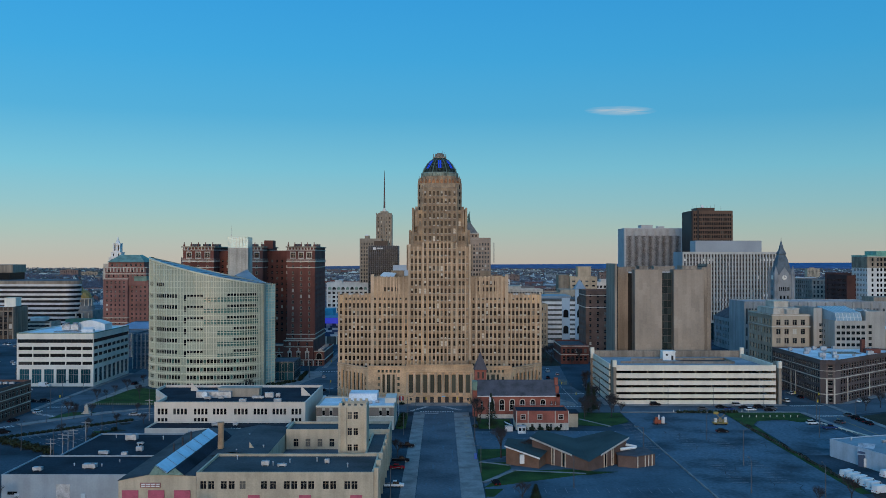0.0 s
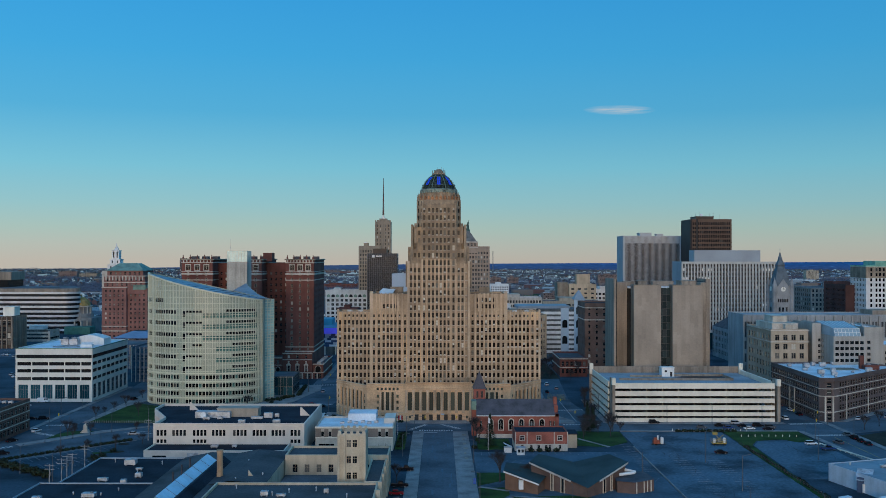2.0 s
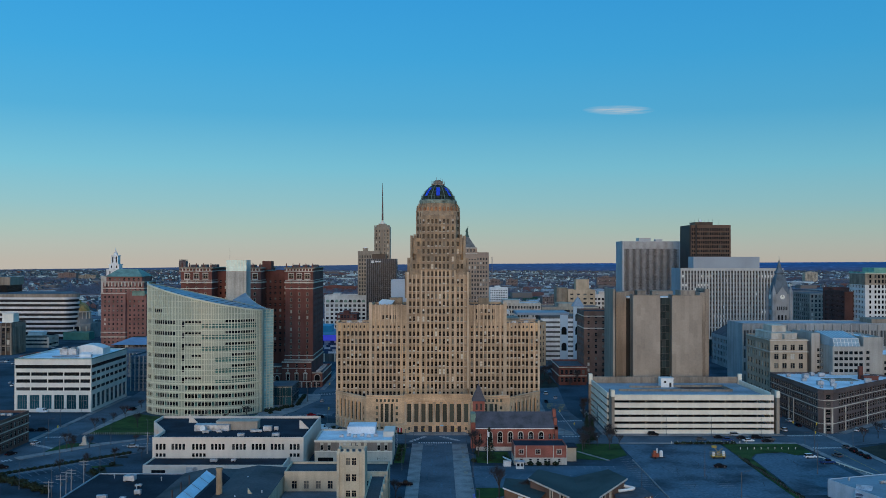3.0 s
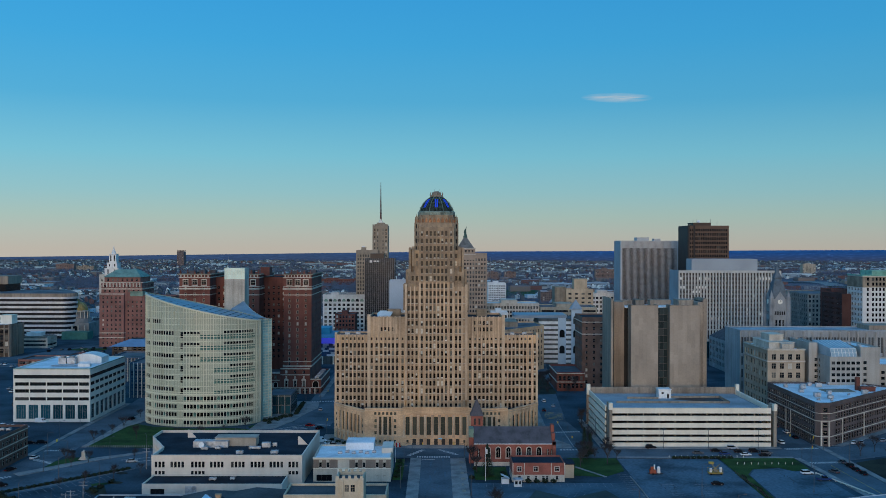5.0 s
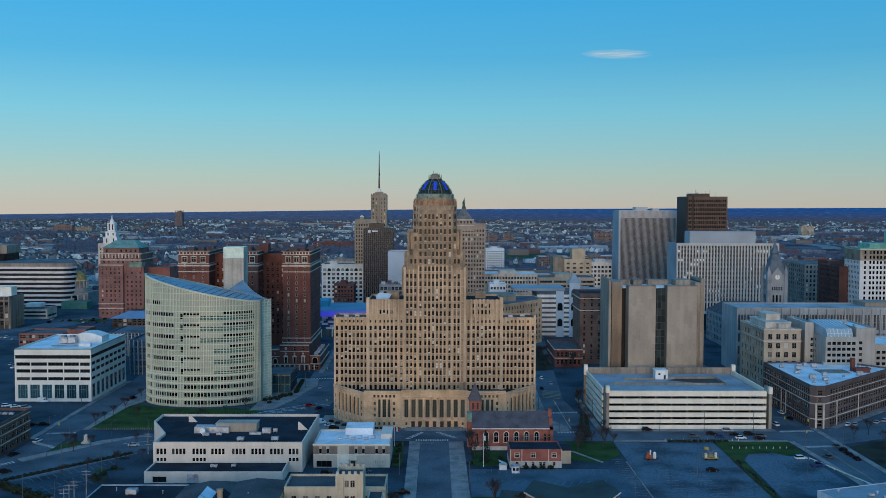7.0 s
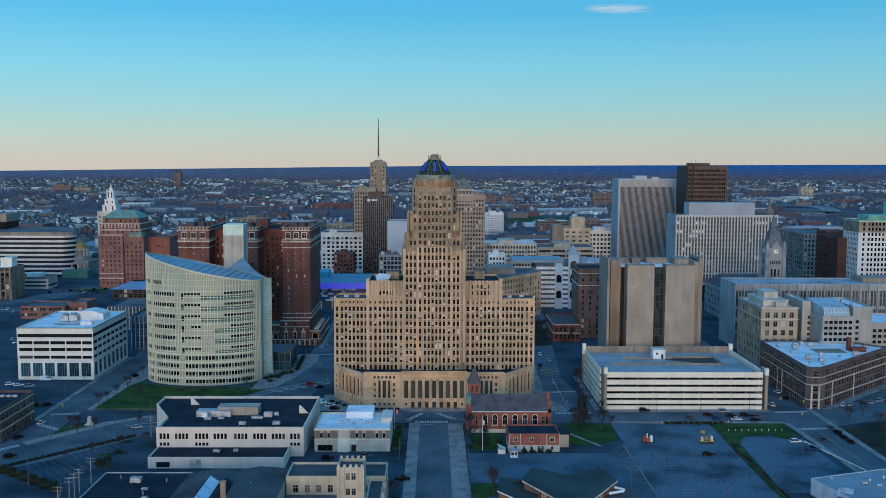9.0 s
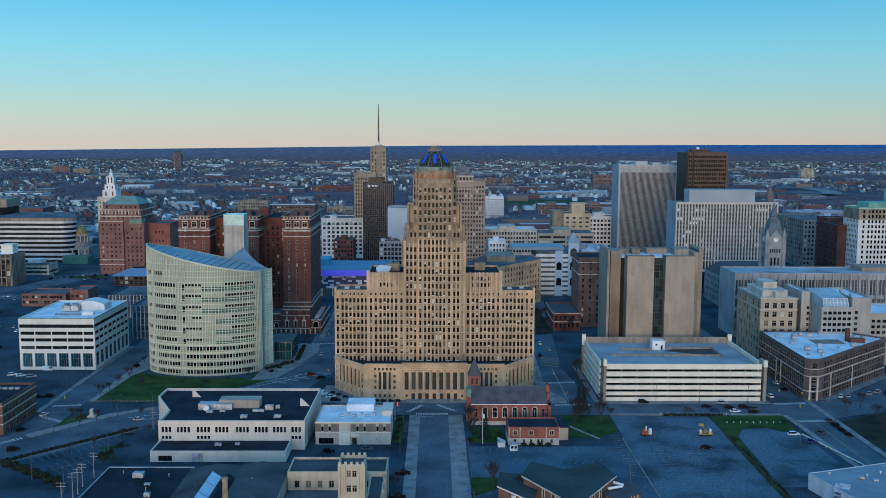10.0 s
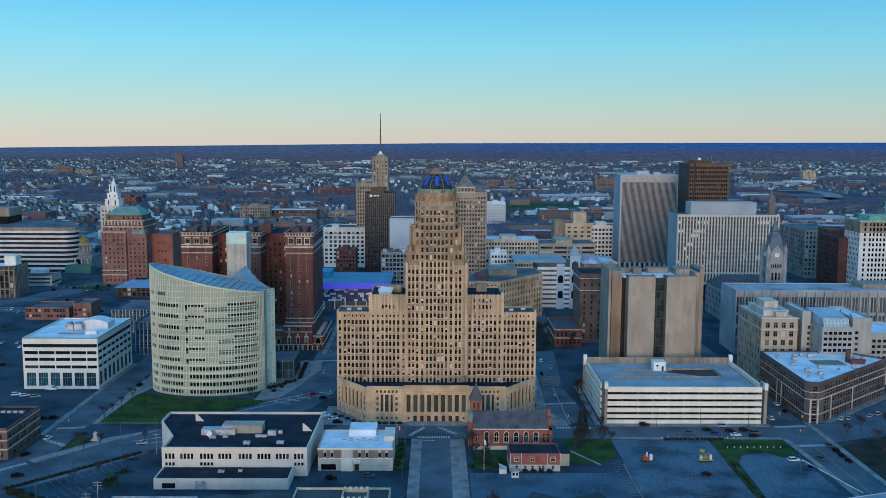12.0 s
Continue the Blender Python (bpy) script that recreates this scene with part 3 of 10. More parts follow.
def zebra(x0, y0, x1, y1, depth, n, label="white zebra crossing stripe"):
    """Crossing from one kerb to the other, of bars that lie along the traffic."""
    a, b = Vector((x0, y0)), Vector((x1, y1))
    d = (b - a) / n
    q = Vector((-d.y, d.x)).normalized() * depth / 2
    for i in range(n):
        c = a + d * (i + 0.5)
        strip("crossing_stripe", c.x - q.x, c.y - q.y, c.x + q.x, c.y + q.y, d.length * 0.55, label=label)


zebra(-8.2, 390.1, 6.1, 390.1, 2.6, 14)
zebra(-11.7, 392.4, -5.2, 403.8, 2.0, 10)
zebra(1.1, 404.2, 9.1, 394.2, 2.0, 10)
zebra(153, 405.5, 168.5, 407, 2.6, 15)
zebra(151.5, 379.5, 168, 381, 2.6, 15)
zebra(-169, 401, -157, 403, 2.4, 11)
zebra(-156, 378, -168, 386, 2.4, 11)
zebra(-176, 343, -163, 357, 2.6, 14)
zebra(53, 441, 69, 443, 2.4, 13)
zebra(54, 404, 70, 404, 2.4, 12)
zebra(-71, 527, -53, 529, 2.4, 12)
for k in range(4, 9):
    strip("hatch_line", -100 + 5 * k, 428 + 4.2 * k, -92 + 5 * k, 424 + 4.2 * k, 0.5)
for k in range(6):
    strip("hatch_line", 56 + 0.4 * k, 478 + 3.4 * k, 65 + 0.4 * k, 474 + 3.4 * k, 0.35, PAINT_Y, label="yellow painted hatch line")
for k in range(14):
    strip("lane_line", -400 + 7.2 * k, 657 + 6.7 * k, -397 + 7.2 * k, 660 + 6.7 * k, 0.3)
    strip("lane_line", -325 + 9 * k, 686, -321 + 9 * k, 685.8, 0.25)
strip("edge_line", -130, 384, -104, 396, 0.4)
strip("edge_line", -126, 380, -98, 392, 0.4)
strip("edge_line", -97, 425, -62, 455, 0.4)
strip("edge_line", -99, 428, -64, 460, 0.4)
strip("centre_line", 160.5, 310, 160.5, 376, 0.2, PAINT_Y, label="yellow centre line")
strip("centre_line", 61, 410, 61, 470, 0.2)
strip("stop_line", -5.8, 385.5, -0.4, 385.5, 0.45)
# parking bays
for k in range(19):
    strip("bay_line", 16 + 2.75 * k, 342, 16 + 2.75 * k, 347, 0.11, PAINT_F, label="white parking bay line")
    strip("bay_line", 18 + 2.9 * k, 301, 20.5 + 2.9 * k, 306, 0.11, PAINT_F, label="white parking bay line")
    strip("bay_line", 18 + 2.9 * k, 256, 18.0 + 2.9 * k, 261, 0.11, PAINT_F, label="white parking bay line")
# boulevard lot: kerb strip, two rows of bays either side of a divider, planted islands
strip("lot_kerb", -156.5, 329.0, -119.5, 369.2, 0.7, PAVE, 0.10, label="pale kerb strip along the lot", category="kerb")
for k in range(13):
    x, y = -150.5 + 1.92 * k, 334.2 + 2.05 * k
    strip("bay_line", x, y, x + 4.6, y - 5.6, 0.12, PAINT_F, label="white parking bay line")
strip("bay_line", -140.5, 316.5, -125.8, 333.9, 0.14, PAINT_F, label="white parking bay line")
for k in range(8):
    x, y = -140.0 + 1.95 * k, 317.1 + 2.3 * k
    strip("bay_line", x, y, x - 4.0, y + 4.4, 0.12, PAINT_F, label="white parking bay line")
    strip("bay_line", x, y, x + 4.2, y - 4.6, 0.12, PAINT_F, label="white parking bay line")
slab("planting_bed", [(-127.2, 336.2), (-121.8, 330.0), (-117.6, 332.0), (-122.8, 344.2)], 0.16, DIRT, "dark planted island in the lot", "planting bed", low=-0.1)
for cx, cy, rx, ry in ((-120.3, 347.5, 3.2, 1.7), (-122.2, 361.8, 2.2, 1.5)):
    slab("planting_bed", [(cx + rx * math.cos(i * math.pi / 6), cy + ry * math.sin(i * math.pi / 6)) for i in range(12)], 0.16, DIRT, "dark planted island in the lot", "planting bed", low=-0.1)
rng = random.Random(31)
SEAM = mat("tar_filler", (0.030, 0.036, 0.045), 0.8, 0.2, 0.5, 3, 0.0)
for k in range(40):  # crooked tar-filled cracks in the old lots
    x, y = rng.uniform(80, 116), rng.uniform(255, 384)
    if k % 5 == 0:
        x, y = rng.uniform(127, 145), rng.uniform(316, 360)
    a, s = rng.choice((0.0, 1.5, 1.6, 0.1)), Shell()
    w, z = rng.uniform(0.05, 0.11), 0.05 + 0.0006 * k
    for _ in range(rng.randrange(4, 9)):
        b = a + rng.uniform(-0.5, 0.5)
        n = rng.uniform(0.8, 2.4)
        x1, y1 = x + n * math.cos(b), y + n * math.sin(b)
        u = Vector((-math.sin(b), math.cos(b), 0)) * w
        s.face((x - u.x, y - u.y, z), (x1 - u.x, y1 - u.y, z), (x1 + u.x, y1 + u.y, z), (x + u.x, y + u.y, z))
        x, y = x1, y1
    single("tar_seam", s, SEAM, "crooked dark tar seam in cracked asphalt", "tar seam", kind="structure")
for k in range(26):
    for x in (84.5, 96.5):
        strip("bay_line", x, 268 + 3.1 * k, x + 4.8, 268 + 3.1 * k, 0.10, PAINT_F, 0.045, label="faded parking bay line")
for k in range(16):
    strip("bay_line", 17 + 2.9 * k, 328, 19 + 2.9 * k, 333, 0.12, PAINT_F, label="white parking bay line")
    strip("bay_line", 70.2, 316 + 3 * k, 74.7, 315 + 3 * k, 0.12, PAINT_F, label="white parking bay line")
for k in range(30):  # repairs in the avenue
    y = 232 + 5.2 * k
    x = rng.uniform(-5.4, 4.6)
    strip("road_patch", x, y, x + rng.uniform(-0.4, 0.4), y + rng.uniform(2, 9), rng.uniform(0.2, 0.7), LOT, 0.041 + 0.0005 * k, "dark patch of newer asphalt", "road patch")
s = Shell()
s.box(74.8, 75.25, 205, 357, 0, 0.35)
single("kerb_wall", s, PAVE, "pale concrete kerb between two parking lots", "kerb", kind="structure")
for a, b_ in (((13, 294.6), (22, 289.5)), ((22, 283), (44, 278.6)), ((13, 268), (23, 283)), ((56, 372.7), (65.5, 356.6))):
    d = Vector((b_[0] - a[0], b_[1] - a[1]))
    n = Vector((-d.y, d.x)).normalized() * 0.7
    slab("footpath", [(a[0] - n.x, a[1] - n.y), (b_[0] - n.x, b_[1] - n.y), (b_[0] + n.x, b_[1] + n.y), (a[0] + n.x, a[1] + n.y)], 0.16, PAVE, "pale concrete footpath across a lawn", "footpath", low=-0.1)
# paler slabs in the avenue's sidewalk
for k in range(12):
    s = Shell()
    y = 330 + 4.4 * k
    s.box(8.6 + (k % 2), 10.4 + (k % 3) * 0.5, y, y + 3.2, 0.1, 0.165)
    single("paving_patch", s, CONC if k % 2 else PAVE, "pale patched concrete paving", "paving", kind="structure")
for k in range(40):
    s = Shell()
    s.tube((-155 + 31 * k / 39, 408.2, 0), (-155 + 31 * k / 39, 408.2, 0.9), 0.14, 0.14, 6)
    single("bollard", s, PAVE, "short grey stone bollard at the lawn edge", "bollard", "bollards along the lawn")

# ---- city hall ----
COLS = [-45.8, -43.4, -41.6, -39.7, -37.9, -36.0, -34.2, -32.3, -30.0, -27.7, -25.5, -23.6, -21.9, -20.1, -18.1, -15.6,
        -12.8, -11.0, -9.1, -6.7, -4.4, -2.6, -0.8, 1.0, 2.8, 4.6, 6.9, 9.3, 11.1, 12.9, 15.8, 18.2, 20.2, 22.1, 23.9,
        25.8, 27.8, 30.2, 32.4, 34.3, 36.1, 37.9, 39.8, 41.5, 43.7, 46.0]


def city_hall():
    b = Building("city_hall", "tall tan sandstone art deco city hall with stepped domed tower", 0, 440, "city hall")
    rows = [(z - 1.05, z + 1.05) for z in (14.5, 18.0, 21.5, 25.0, 28.5, 32.0, 35.4, 38.9, 42.4)]
    small = [(44.9, 46.1)]

    def cut(lo, hi, x0, w=1.1):
        return [(c - x0 - w / 2, c - x0 + w / 2) for c in COLS if lo < c < hi]

    def side(n, L):
        return even(n, L, 1.2, 1.5)

    # wings
    for x0, x1 in ((-47.2, -31.2), (31.2, 47.4)):
        e = 1 if x0 > 0 else 3
        us = cut(x0, x1, x0)
        b.block(rect(x0, x1, 432, 449), 0, 47.4, SAND, ROOF_G,
                {0: [(us, rows), ([(p + 0.2, q - 0.2) for p, q in us[1:-1]], small)], e: [(side(7, 17), rows)]}, name="wing_wall")
    # shoulders
    for x0, x1 in ((-31.2, -14.4), (14.4, 31.2)):
        us = cut(x0, x1, x0)
        hi = [(49.0, 50.9), (52.0, 53.9)]
        keep = us[1:6] if x0 > 0 else us[2:6]
        b.block(rect(x0, x1, 431.6, 458), 0, 55.8, SAND, ROOF_B,
                {0: [(us, rows), ([(p + 0.2, q - 0.2) for p, q in us], small), (keep, hi if x0 > 0 else hi[:1])]}, name="shoulder_wall")
    # shaft, four lifts with chamfered corners
    cy = 446.0

    def ring(hw, front, c):
        bk = 2 * cy - front
        return [(-hw + c, front), (hw - c, front), (hw, front + c), (hw, bk - c), (hw - c, bk), (-hw + c, bk), (-hw, bk - c), (-hw, front + c)]

    lifts = [(14.5, 431.2, 1.2, 0.0, 69.8), (13.3, 432.0, 1.2, 69.2, 76.6), (11.8, 433.6, 1.6, 76.0, 86.9), (10.4, 434.6, 3.2, 86.3, 99.7)]
    for n, (hw, fy, c, z0, z1) in enumerate(lifts):
        pts = ring(hw, fy, c)
        inner = [x for x in COLS if 8.6 < abs(x) < hw - c - 0.4]
        us = [(x + hw - c - 0.5, x + hw - c + 0.5) for x in inner]
        zs = [z for z in [14.5 + 3.48 * i for i in range(25)] if max(z0, 12) + 1.2 < z < z1 - 1.25]
        vs = [(z - 1.05, z + 1.05) for z in zs]
        spec = {0: [(us, vs)]}
        for e in (2, 6):
            L = 2 * (cy - fy) - 2 * c
            spec[e] = [(even(max(3, int(L / 2.6)), L, 1.1, 0.8), [v for v in vs if v[0] > 50] or vs)]
        if c > 2:
            for e in (1, 7):
                spec[e] = [(even(2, c * 1.414, 1.0, 0.3), vs)]
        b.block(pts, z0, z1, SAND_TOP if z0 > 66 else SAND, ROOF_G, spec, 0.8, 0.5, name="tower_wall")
    # the centre bay runs unbroken to the crown
    bay = [x for x in COLS if abs(x) < 7.2]
    rows = [14.5 + 3.48 * i for i in range(24)]
    us = [(x + 7.7 - 0.5, x + 7.7 + 0.5) for x in bay]
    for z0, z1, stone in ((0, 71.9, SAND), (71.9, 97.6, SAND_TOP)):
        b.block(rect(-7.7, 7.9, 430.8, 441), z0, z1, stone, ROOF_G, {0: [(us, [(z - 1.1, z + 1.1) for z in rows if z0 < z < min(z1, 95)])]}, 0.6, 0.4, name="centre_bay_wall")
    b.glaze(WIN_CH, BRONZE, near=lambda p: abs(p.x) < 27 and p.z < 58 and p.y < 436, mixed=True)

    # piers between the window rows
    def piers(xs, front, z0, z1, w=0.55, proud=0.42, stone=None):
        for x in xs:
            s = Shell()
            s.box(x - w / 2, x + w / 2, front - proud, front - 0.002, z0, z1 - 0.5)
            s.face((x - w / 2, front - proud, z1 - 0.5), (x + w / 2, front - proud, z1 - 0.5), (x + w / 2, front - 0.1, z1 + 0.3), (x - w / 2, front - 0.1, z1 + 0.3))
            b.part("pier", s, stone or SAND_PIER)

    gaps = [(p + q) / 2 for p, q in zip(COLS, COLS[1:])]
    piers([g for g in gaps if 31.4 < abs(g) < 47], 432.0, 17, 47.4)
    piers([g for g in gaps if 14.8 < abs(g) < 31], 431.6, 17, 55.8)
    piers([-31.2, 31.2], 431.6, 13, 56.6, 1.5, 0.6)
    piers([-46.7, 46.9], 432.0, 13, 48.2, 0.9, 0.5)
    piers([g for g in gaps if 8 < abs(g) < 13], 431.2, 17, 69.6)
    piers([g for g in gaps if abs(g) < 7.4], 430.8, 17, 71.5)
    piers([-7.6, 7.8], 430.8, 17, 71.5, 0.8, 0.5)
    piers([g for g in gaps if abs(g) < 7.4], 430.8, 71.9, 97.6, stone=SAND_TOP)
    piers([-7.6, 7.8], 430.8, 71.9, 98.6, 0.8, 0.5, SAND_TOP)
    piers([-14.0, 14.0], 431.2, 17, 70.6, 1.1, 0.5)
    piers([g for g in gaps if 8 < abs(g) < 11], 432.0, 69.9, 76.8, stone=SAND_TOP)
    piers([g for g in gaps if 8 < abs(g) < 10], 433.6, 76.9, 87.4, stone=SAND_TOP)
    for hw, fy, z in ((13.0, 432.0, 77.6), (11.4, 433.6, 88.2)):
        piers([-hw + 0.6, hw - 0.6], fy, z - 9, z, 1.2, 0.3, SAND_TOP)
    # stepped buttresses on the flanks of the shaft
    for sx in (-1, 1):
        for hw, z in ((14.9, 70.8), (13.8, 77.6), (12.4, 88.0)):
            s = Shell()
            for k in range(4):
                y = 433.5 + k * 6.2
                s.box(sx * hw - 0.5, sx * hw + 0.5, y, y + 1.6, z - 12, z - 0.6 * (k % 2))
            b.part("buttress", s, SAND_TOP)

    # darker spandrels between the windows of each storey
    sp = Shell()
    for x in COLS:
        ax = abs(x)
        if ax < 7.2:
            front, zs = 430.8, [14.5 + 3.48 * i for i in range(24)]
        elif 8.6 < ax < 13:
            front, zs = 431.2, [14.5 + 3.48 * i for i in range(16)]
        else:
            front, zs = (432.0 if ax > 31.2 else 431.6), [14.5, 18.0, 21.5, 25.0, 28.5, 32.0, 35.4, 38.9, 42.4]
        for p, q in zip(zs, zs[1:]):
            sp.box(x - 0.5, x + 0.5, front - 0.03, front - 0.004, p + 1.14, q - 1.14)
    sl = Shell()
    for x in COLS:
        ax = abs(x)
        front, n = (430.8, 24) if ax < 7.2 else (431.2, 16) if 8.6 < ax < 13 else (432.0 if ax > 31.2 else 431.6, 9)
        for i in range(n):
            z = 14.5 + (3.48 if ax < 13 else 3.487) * i
            sl.box(x - 0.62, x + 0.62, front - 0.16, front - 0.035, z - 1.3, z - 1.12)
    b.part("window_sill", sl, LIME, "pale stone window sills", kind="stuff")
    b.part("spandrel", sp, mat("dark_spandrel_stone", (0.33, 0.235, 0.155), 0.9, 0.2, 0.3, 2, 0.2), kind="stuff")

    # fluted shoulder panels
    for sx in (-1, 1):
        for i in range(9):
            s = Shell()
            x = sx * 17 + sx * i * 1.5
            s.box(x - 0.2, x + 0.2, 431.25, 431.6, 47.6, 55.2 + 0.5 * (i % 2))
            b.part("flute", s, SAND_PIER)

    # belt of coloured tile below the dome
    s = Shell()
    oct_r = lambda r, z, n=16: [(r * math.cos(2 * math.pi * (i + 0.5) / n), cy + r * math.sin(2 * math.pi * (i + 0.5) / n), z) for i in range(n)]
    s.rings([oct_r(9.9, 97.5), oct_r(9.9, 102.0), oct_r(9.4, 102.0), oct_r(9.4, 102.5), oct_r(9.0, 102.4), oct_r(9.0, 103.4)])
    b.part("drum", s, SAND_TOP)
    belt = mat("orange_terracotta_tile", (0.46, 0.20, 0.085), 0.6, 0.3, 0.8, 3, 0.05, rand=0.3)
    for i in range(32):
        a = 2 * math.pi * (i + 0.5) / 32
        s = Shell()
        m = Matrix.Translation((0, cy, 0)) @ Matrix.Rotation(a, 4, "Z")
        s.box(9.85, 10.08, -0.62, 0.62, 99.8, 101.1, m=m)
        s.face(*[m @ Vector(p) for p in ((10.06, -0.66, 101.1), (10.06, 0.66, 101.1), (10.0, 0, 101.95))])
        b.part("tile_arch", s, belt)
    for i in range(16):
        a = 2 * math.pi * i / 16
        m = Matrix.Translation((0, cy, 0)) @ Matrix.Rotation(a, 4, "Z")
        s = Shell()
        s.box(9.7, 10.4, -0.22, 0.22, 96.5, 101.6, m=m)
        s.box(9.8, 10.25, -0.16, 0.16, 101.6, 102.6, m=m)
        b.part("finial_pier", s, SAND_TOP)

    # ribbed dome
    tile = mat("dark_glazed_dome_tile", (0.034, 0.044, 0.034), 0.6, 0.4, 0.8, 3, 0.1, spec=0.1)
    prof = [(8.9, 103.3), (8.7, 104.7), (7.8, 107.0), (6.35, 109.2), (4.6, 111.1), (2.9, 112.3)]
    s = Shell()
    s.rings([oct_r(r, z) for r, z in prof])
    s.face(*oct_r(3.2, 112.2))
    b.part("dome", s, tile)
    s = Shell()
    s.rings([oct_r(9.12, 103.3), oct_r(9.12, 104.9), oct_r(8.7, 105.2)])
    b.part("dome_collar", s, mat("weathered_copper_sheet", (0.22, 0.255, 0.20), 0.7, 0.3, 0.5, 3, 0.05), "dull green-grey copper collar")
    lat = Shell()
    for i in range(32):
        a = 2 * math.pi * i / 32
        m = Matrix.Translation((0, cy, 0)) @ Matrix.Rotation(a, 4, "Z")
        for (r0, z0), (r1, z1) in zip(prof, prof[1:]):
            lat.face(*[m @ Vector(p) for p in ((r0 + 0.16, -0.06, z0), (r0 + 0.16, 0.06, z0), (r1 + 0.16, 0.06, z1), (r1 + 0.16, -0.06, z1))])
    for r, z in prof[1:5]:
        lat.rings([oct_r(r + 0.2, z, 32), oct_r(r + 0.18, z + 0.14, 32)])
    b.part("dome_lattice", lat, mat("dark_copper", (0.07, 0.12, 0.105), 0.6, 0.2, 0.4, 3, 0.05), "thin green copper lattice over the dome")
    for i in range(24):
        a = 2 * math.pi * (i + 0.5) / 24
        f = Shell()
        p = (9.6 * math.cos(a), cy + 9.6 * math.sin(a))
        f.tube((*p, 101.5), (*p, 102.9), 0.28, 0.2, 5)
        f.tube((*p, 102.9), (*p, 104.0), 0.16, 0.03, 5)
        b.part("drum_finial", f, SAND_TOP)
    blue = glow("blue_floodlit_panel", (0.01, 0.045, 0.55), 0.36)
    for i in range(8):
        a = 2 * math.pi * i / 8 + math.pi / 8
        m = Matrix.Translation((0, cy, 0)) @ Matrix.Rotation(a, 4, "Z")
        rib = Shell()
        for (r0, z0), (r1, z1) in zip(prof, prof[1:]):
            pts = [m @ Vector(p) for p in ((r0 + 0.25, -0.16, z0), (r0 + 0.25, 0.16, z0), (r1 + 0.25, 0.16, z1), (r1 + 0.25, -0.16, z1))]
            rib.face(*pts)
            rib.face(m @ Vector((r0 - 0.2, -0.16, z0)), pts[0], pts[3], m @ Vector((r1 - 0.2, -0.16, z1)))
            rib.face(pts[1], m @ Vector((r0 - 0.2, 0.16, z0)), m @ Vector((r1 - 0.2, 0.16, z1)), pts[2])
        b.part("dome_rib", rib, mat("dull_copper_rib", (0.115, 0.165, 0.135), 0.65, 0.2, 0.3, 3, 0.05), "dull green copper rib")
        m2 = Matrix.Translation((0, cy, 0)) @ Matrix.Rotation(a + math.pi / 8, 4, "Z")
        g = Shell()
        for (r0, z0), (r1, z1) in zip(prof[2:4], prof[3:5]):
            for u in (-0.44, 0.44):
                g.face(*[m2 @ Vector(p) for p in ((r0 + 0.24, u - 0.34, z0 + 0.05), (r0 + 0.24, u + 0.34, z0 + 0.05), (r1 + 0.24, u + 0.28, z1 - 0.05), (r1 + 0.24, u - 0.28, z1 - 0.05))])
        b.part("lit_panel", g, blue, "blue floodlit dome panel")
    s = Shell()
    s.rings([oct_r(2.9, 112.0, 12), oct_r(2.9, 113.0, 12), oct_r(2.3, 113.2, 12), oct_r(2.0, 114.2, 12), oct_r(1.2, 114.9, 12)])
    s.face(*oct_r(1.2, 114.9, 12))
    b.part("lantern", s, SAND_DIM)
    for i in range(8):
        a = 2 * math.pi * i / 8
        s = Shell()
        s.tube((2.9 * math.cos(a), cy + 2.9 * math.sin(a), 112.4), (2.9 * math.cos(a), cy + 2.9 * math.sin(a), 114.5), 0.3, 0.12, 6)
        b.part("lantern_finial", s, SAND_DIM)
    for x, h in ((-0.8, 116.3), (1.3, 116.0), (0.2, 115.2), (2.2, 115.4)):
        s = Shell()
        s.tube((x, cy, 114.0), (x, cy, h), 0.10, 0.05, 5)
        b.part("aerial", s, STEEL)

    # podium: bowed front with tall recessed bays
    pod = [(-47.2, 431), (-31.7, 411.6), (-14.5, 411.2), (14.5, 411.2), (31.9, 411.6), (47.4, 431)]
    tall, cells, base = (4.9, 13.0), [(5.2, 6.6), (7.9, 9.3), (10.5, 11.9)], (1.5, 2.7)
    L0 = math.dist(pod[0], pod[1])
    L1 = math.dist(pod[1], pod[2])
    s = Shell()

    def run(a, c, top, cols):
        """Wall from a to c; each column is a tall bay or a stack of small windows above a low one."""
        A, C = Vector(a), Vector(c)
        U = (C - A).normalized()
        L = (C - A).length
        cuts = [0.0] + [(p[0] + q[0]) / 2 for p, q in zip(cols, cols[1:])] + [L]
        for (u, w, bay), lo, hi in zip(cols, cuts, cuts[1:]):
            us = [(u - lo - w / 2, u - lo + w / 2)]
            p, q = A + U * lo, A + U * hi
            b.facade(s, p, q, 0, 3.8, [(u - lo - 0.45, u - lo + 0.45)], [base], 0.25)
            b.facade(s, p, q, 3.8, top, us, [tall] if bay else cells, 0.55 if bay else 0.3, "grid" if bay else "sash")

    run(pod[0], pod[1], 15.8, [(1.6, 1.0, 0)] + [(4.6 + 3.1 * i, 1.9, 1) for i in range(6)] + [(L0 - 1.9, 1.0, 0)])
    run(pod[4], pod[5], 15.8, [(1.9, 1.0, 0)] + [(L0 - 4.6 - 3.1 * i, 1.9, 1) for i in range(5, -1, -1)] + [(L0 - 1.6, 1.0, 0)])
    for a, c in ((pod[1], pod[2]), (pod[3], pod[4])):
        run(a, c, 13.5, [(4.9, 1.0, 0), (7.0, 1.0, 1), (9.2, 2.0, 1), (11.4, 1.0, 1), (13.6, 1.0, 0)])
        b.facade(s, a, c, 13.5, 16.6, even(6, 10.6, 1.0, 0, 3.9), [(13.8, 15.0)], 0.4)
    run(pod[2], pod[3], 17.3, [(1.9 + 3.15 * i, 1.8, 1) for i in range(9)])
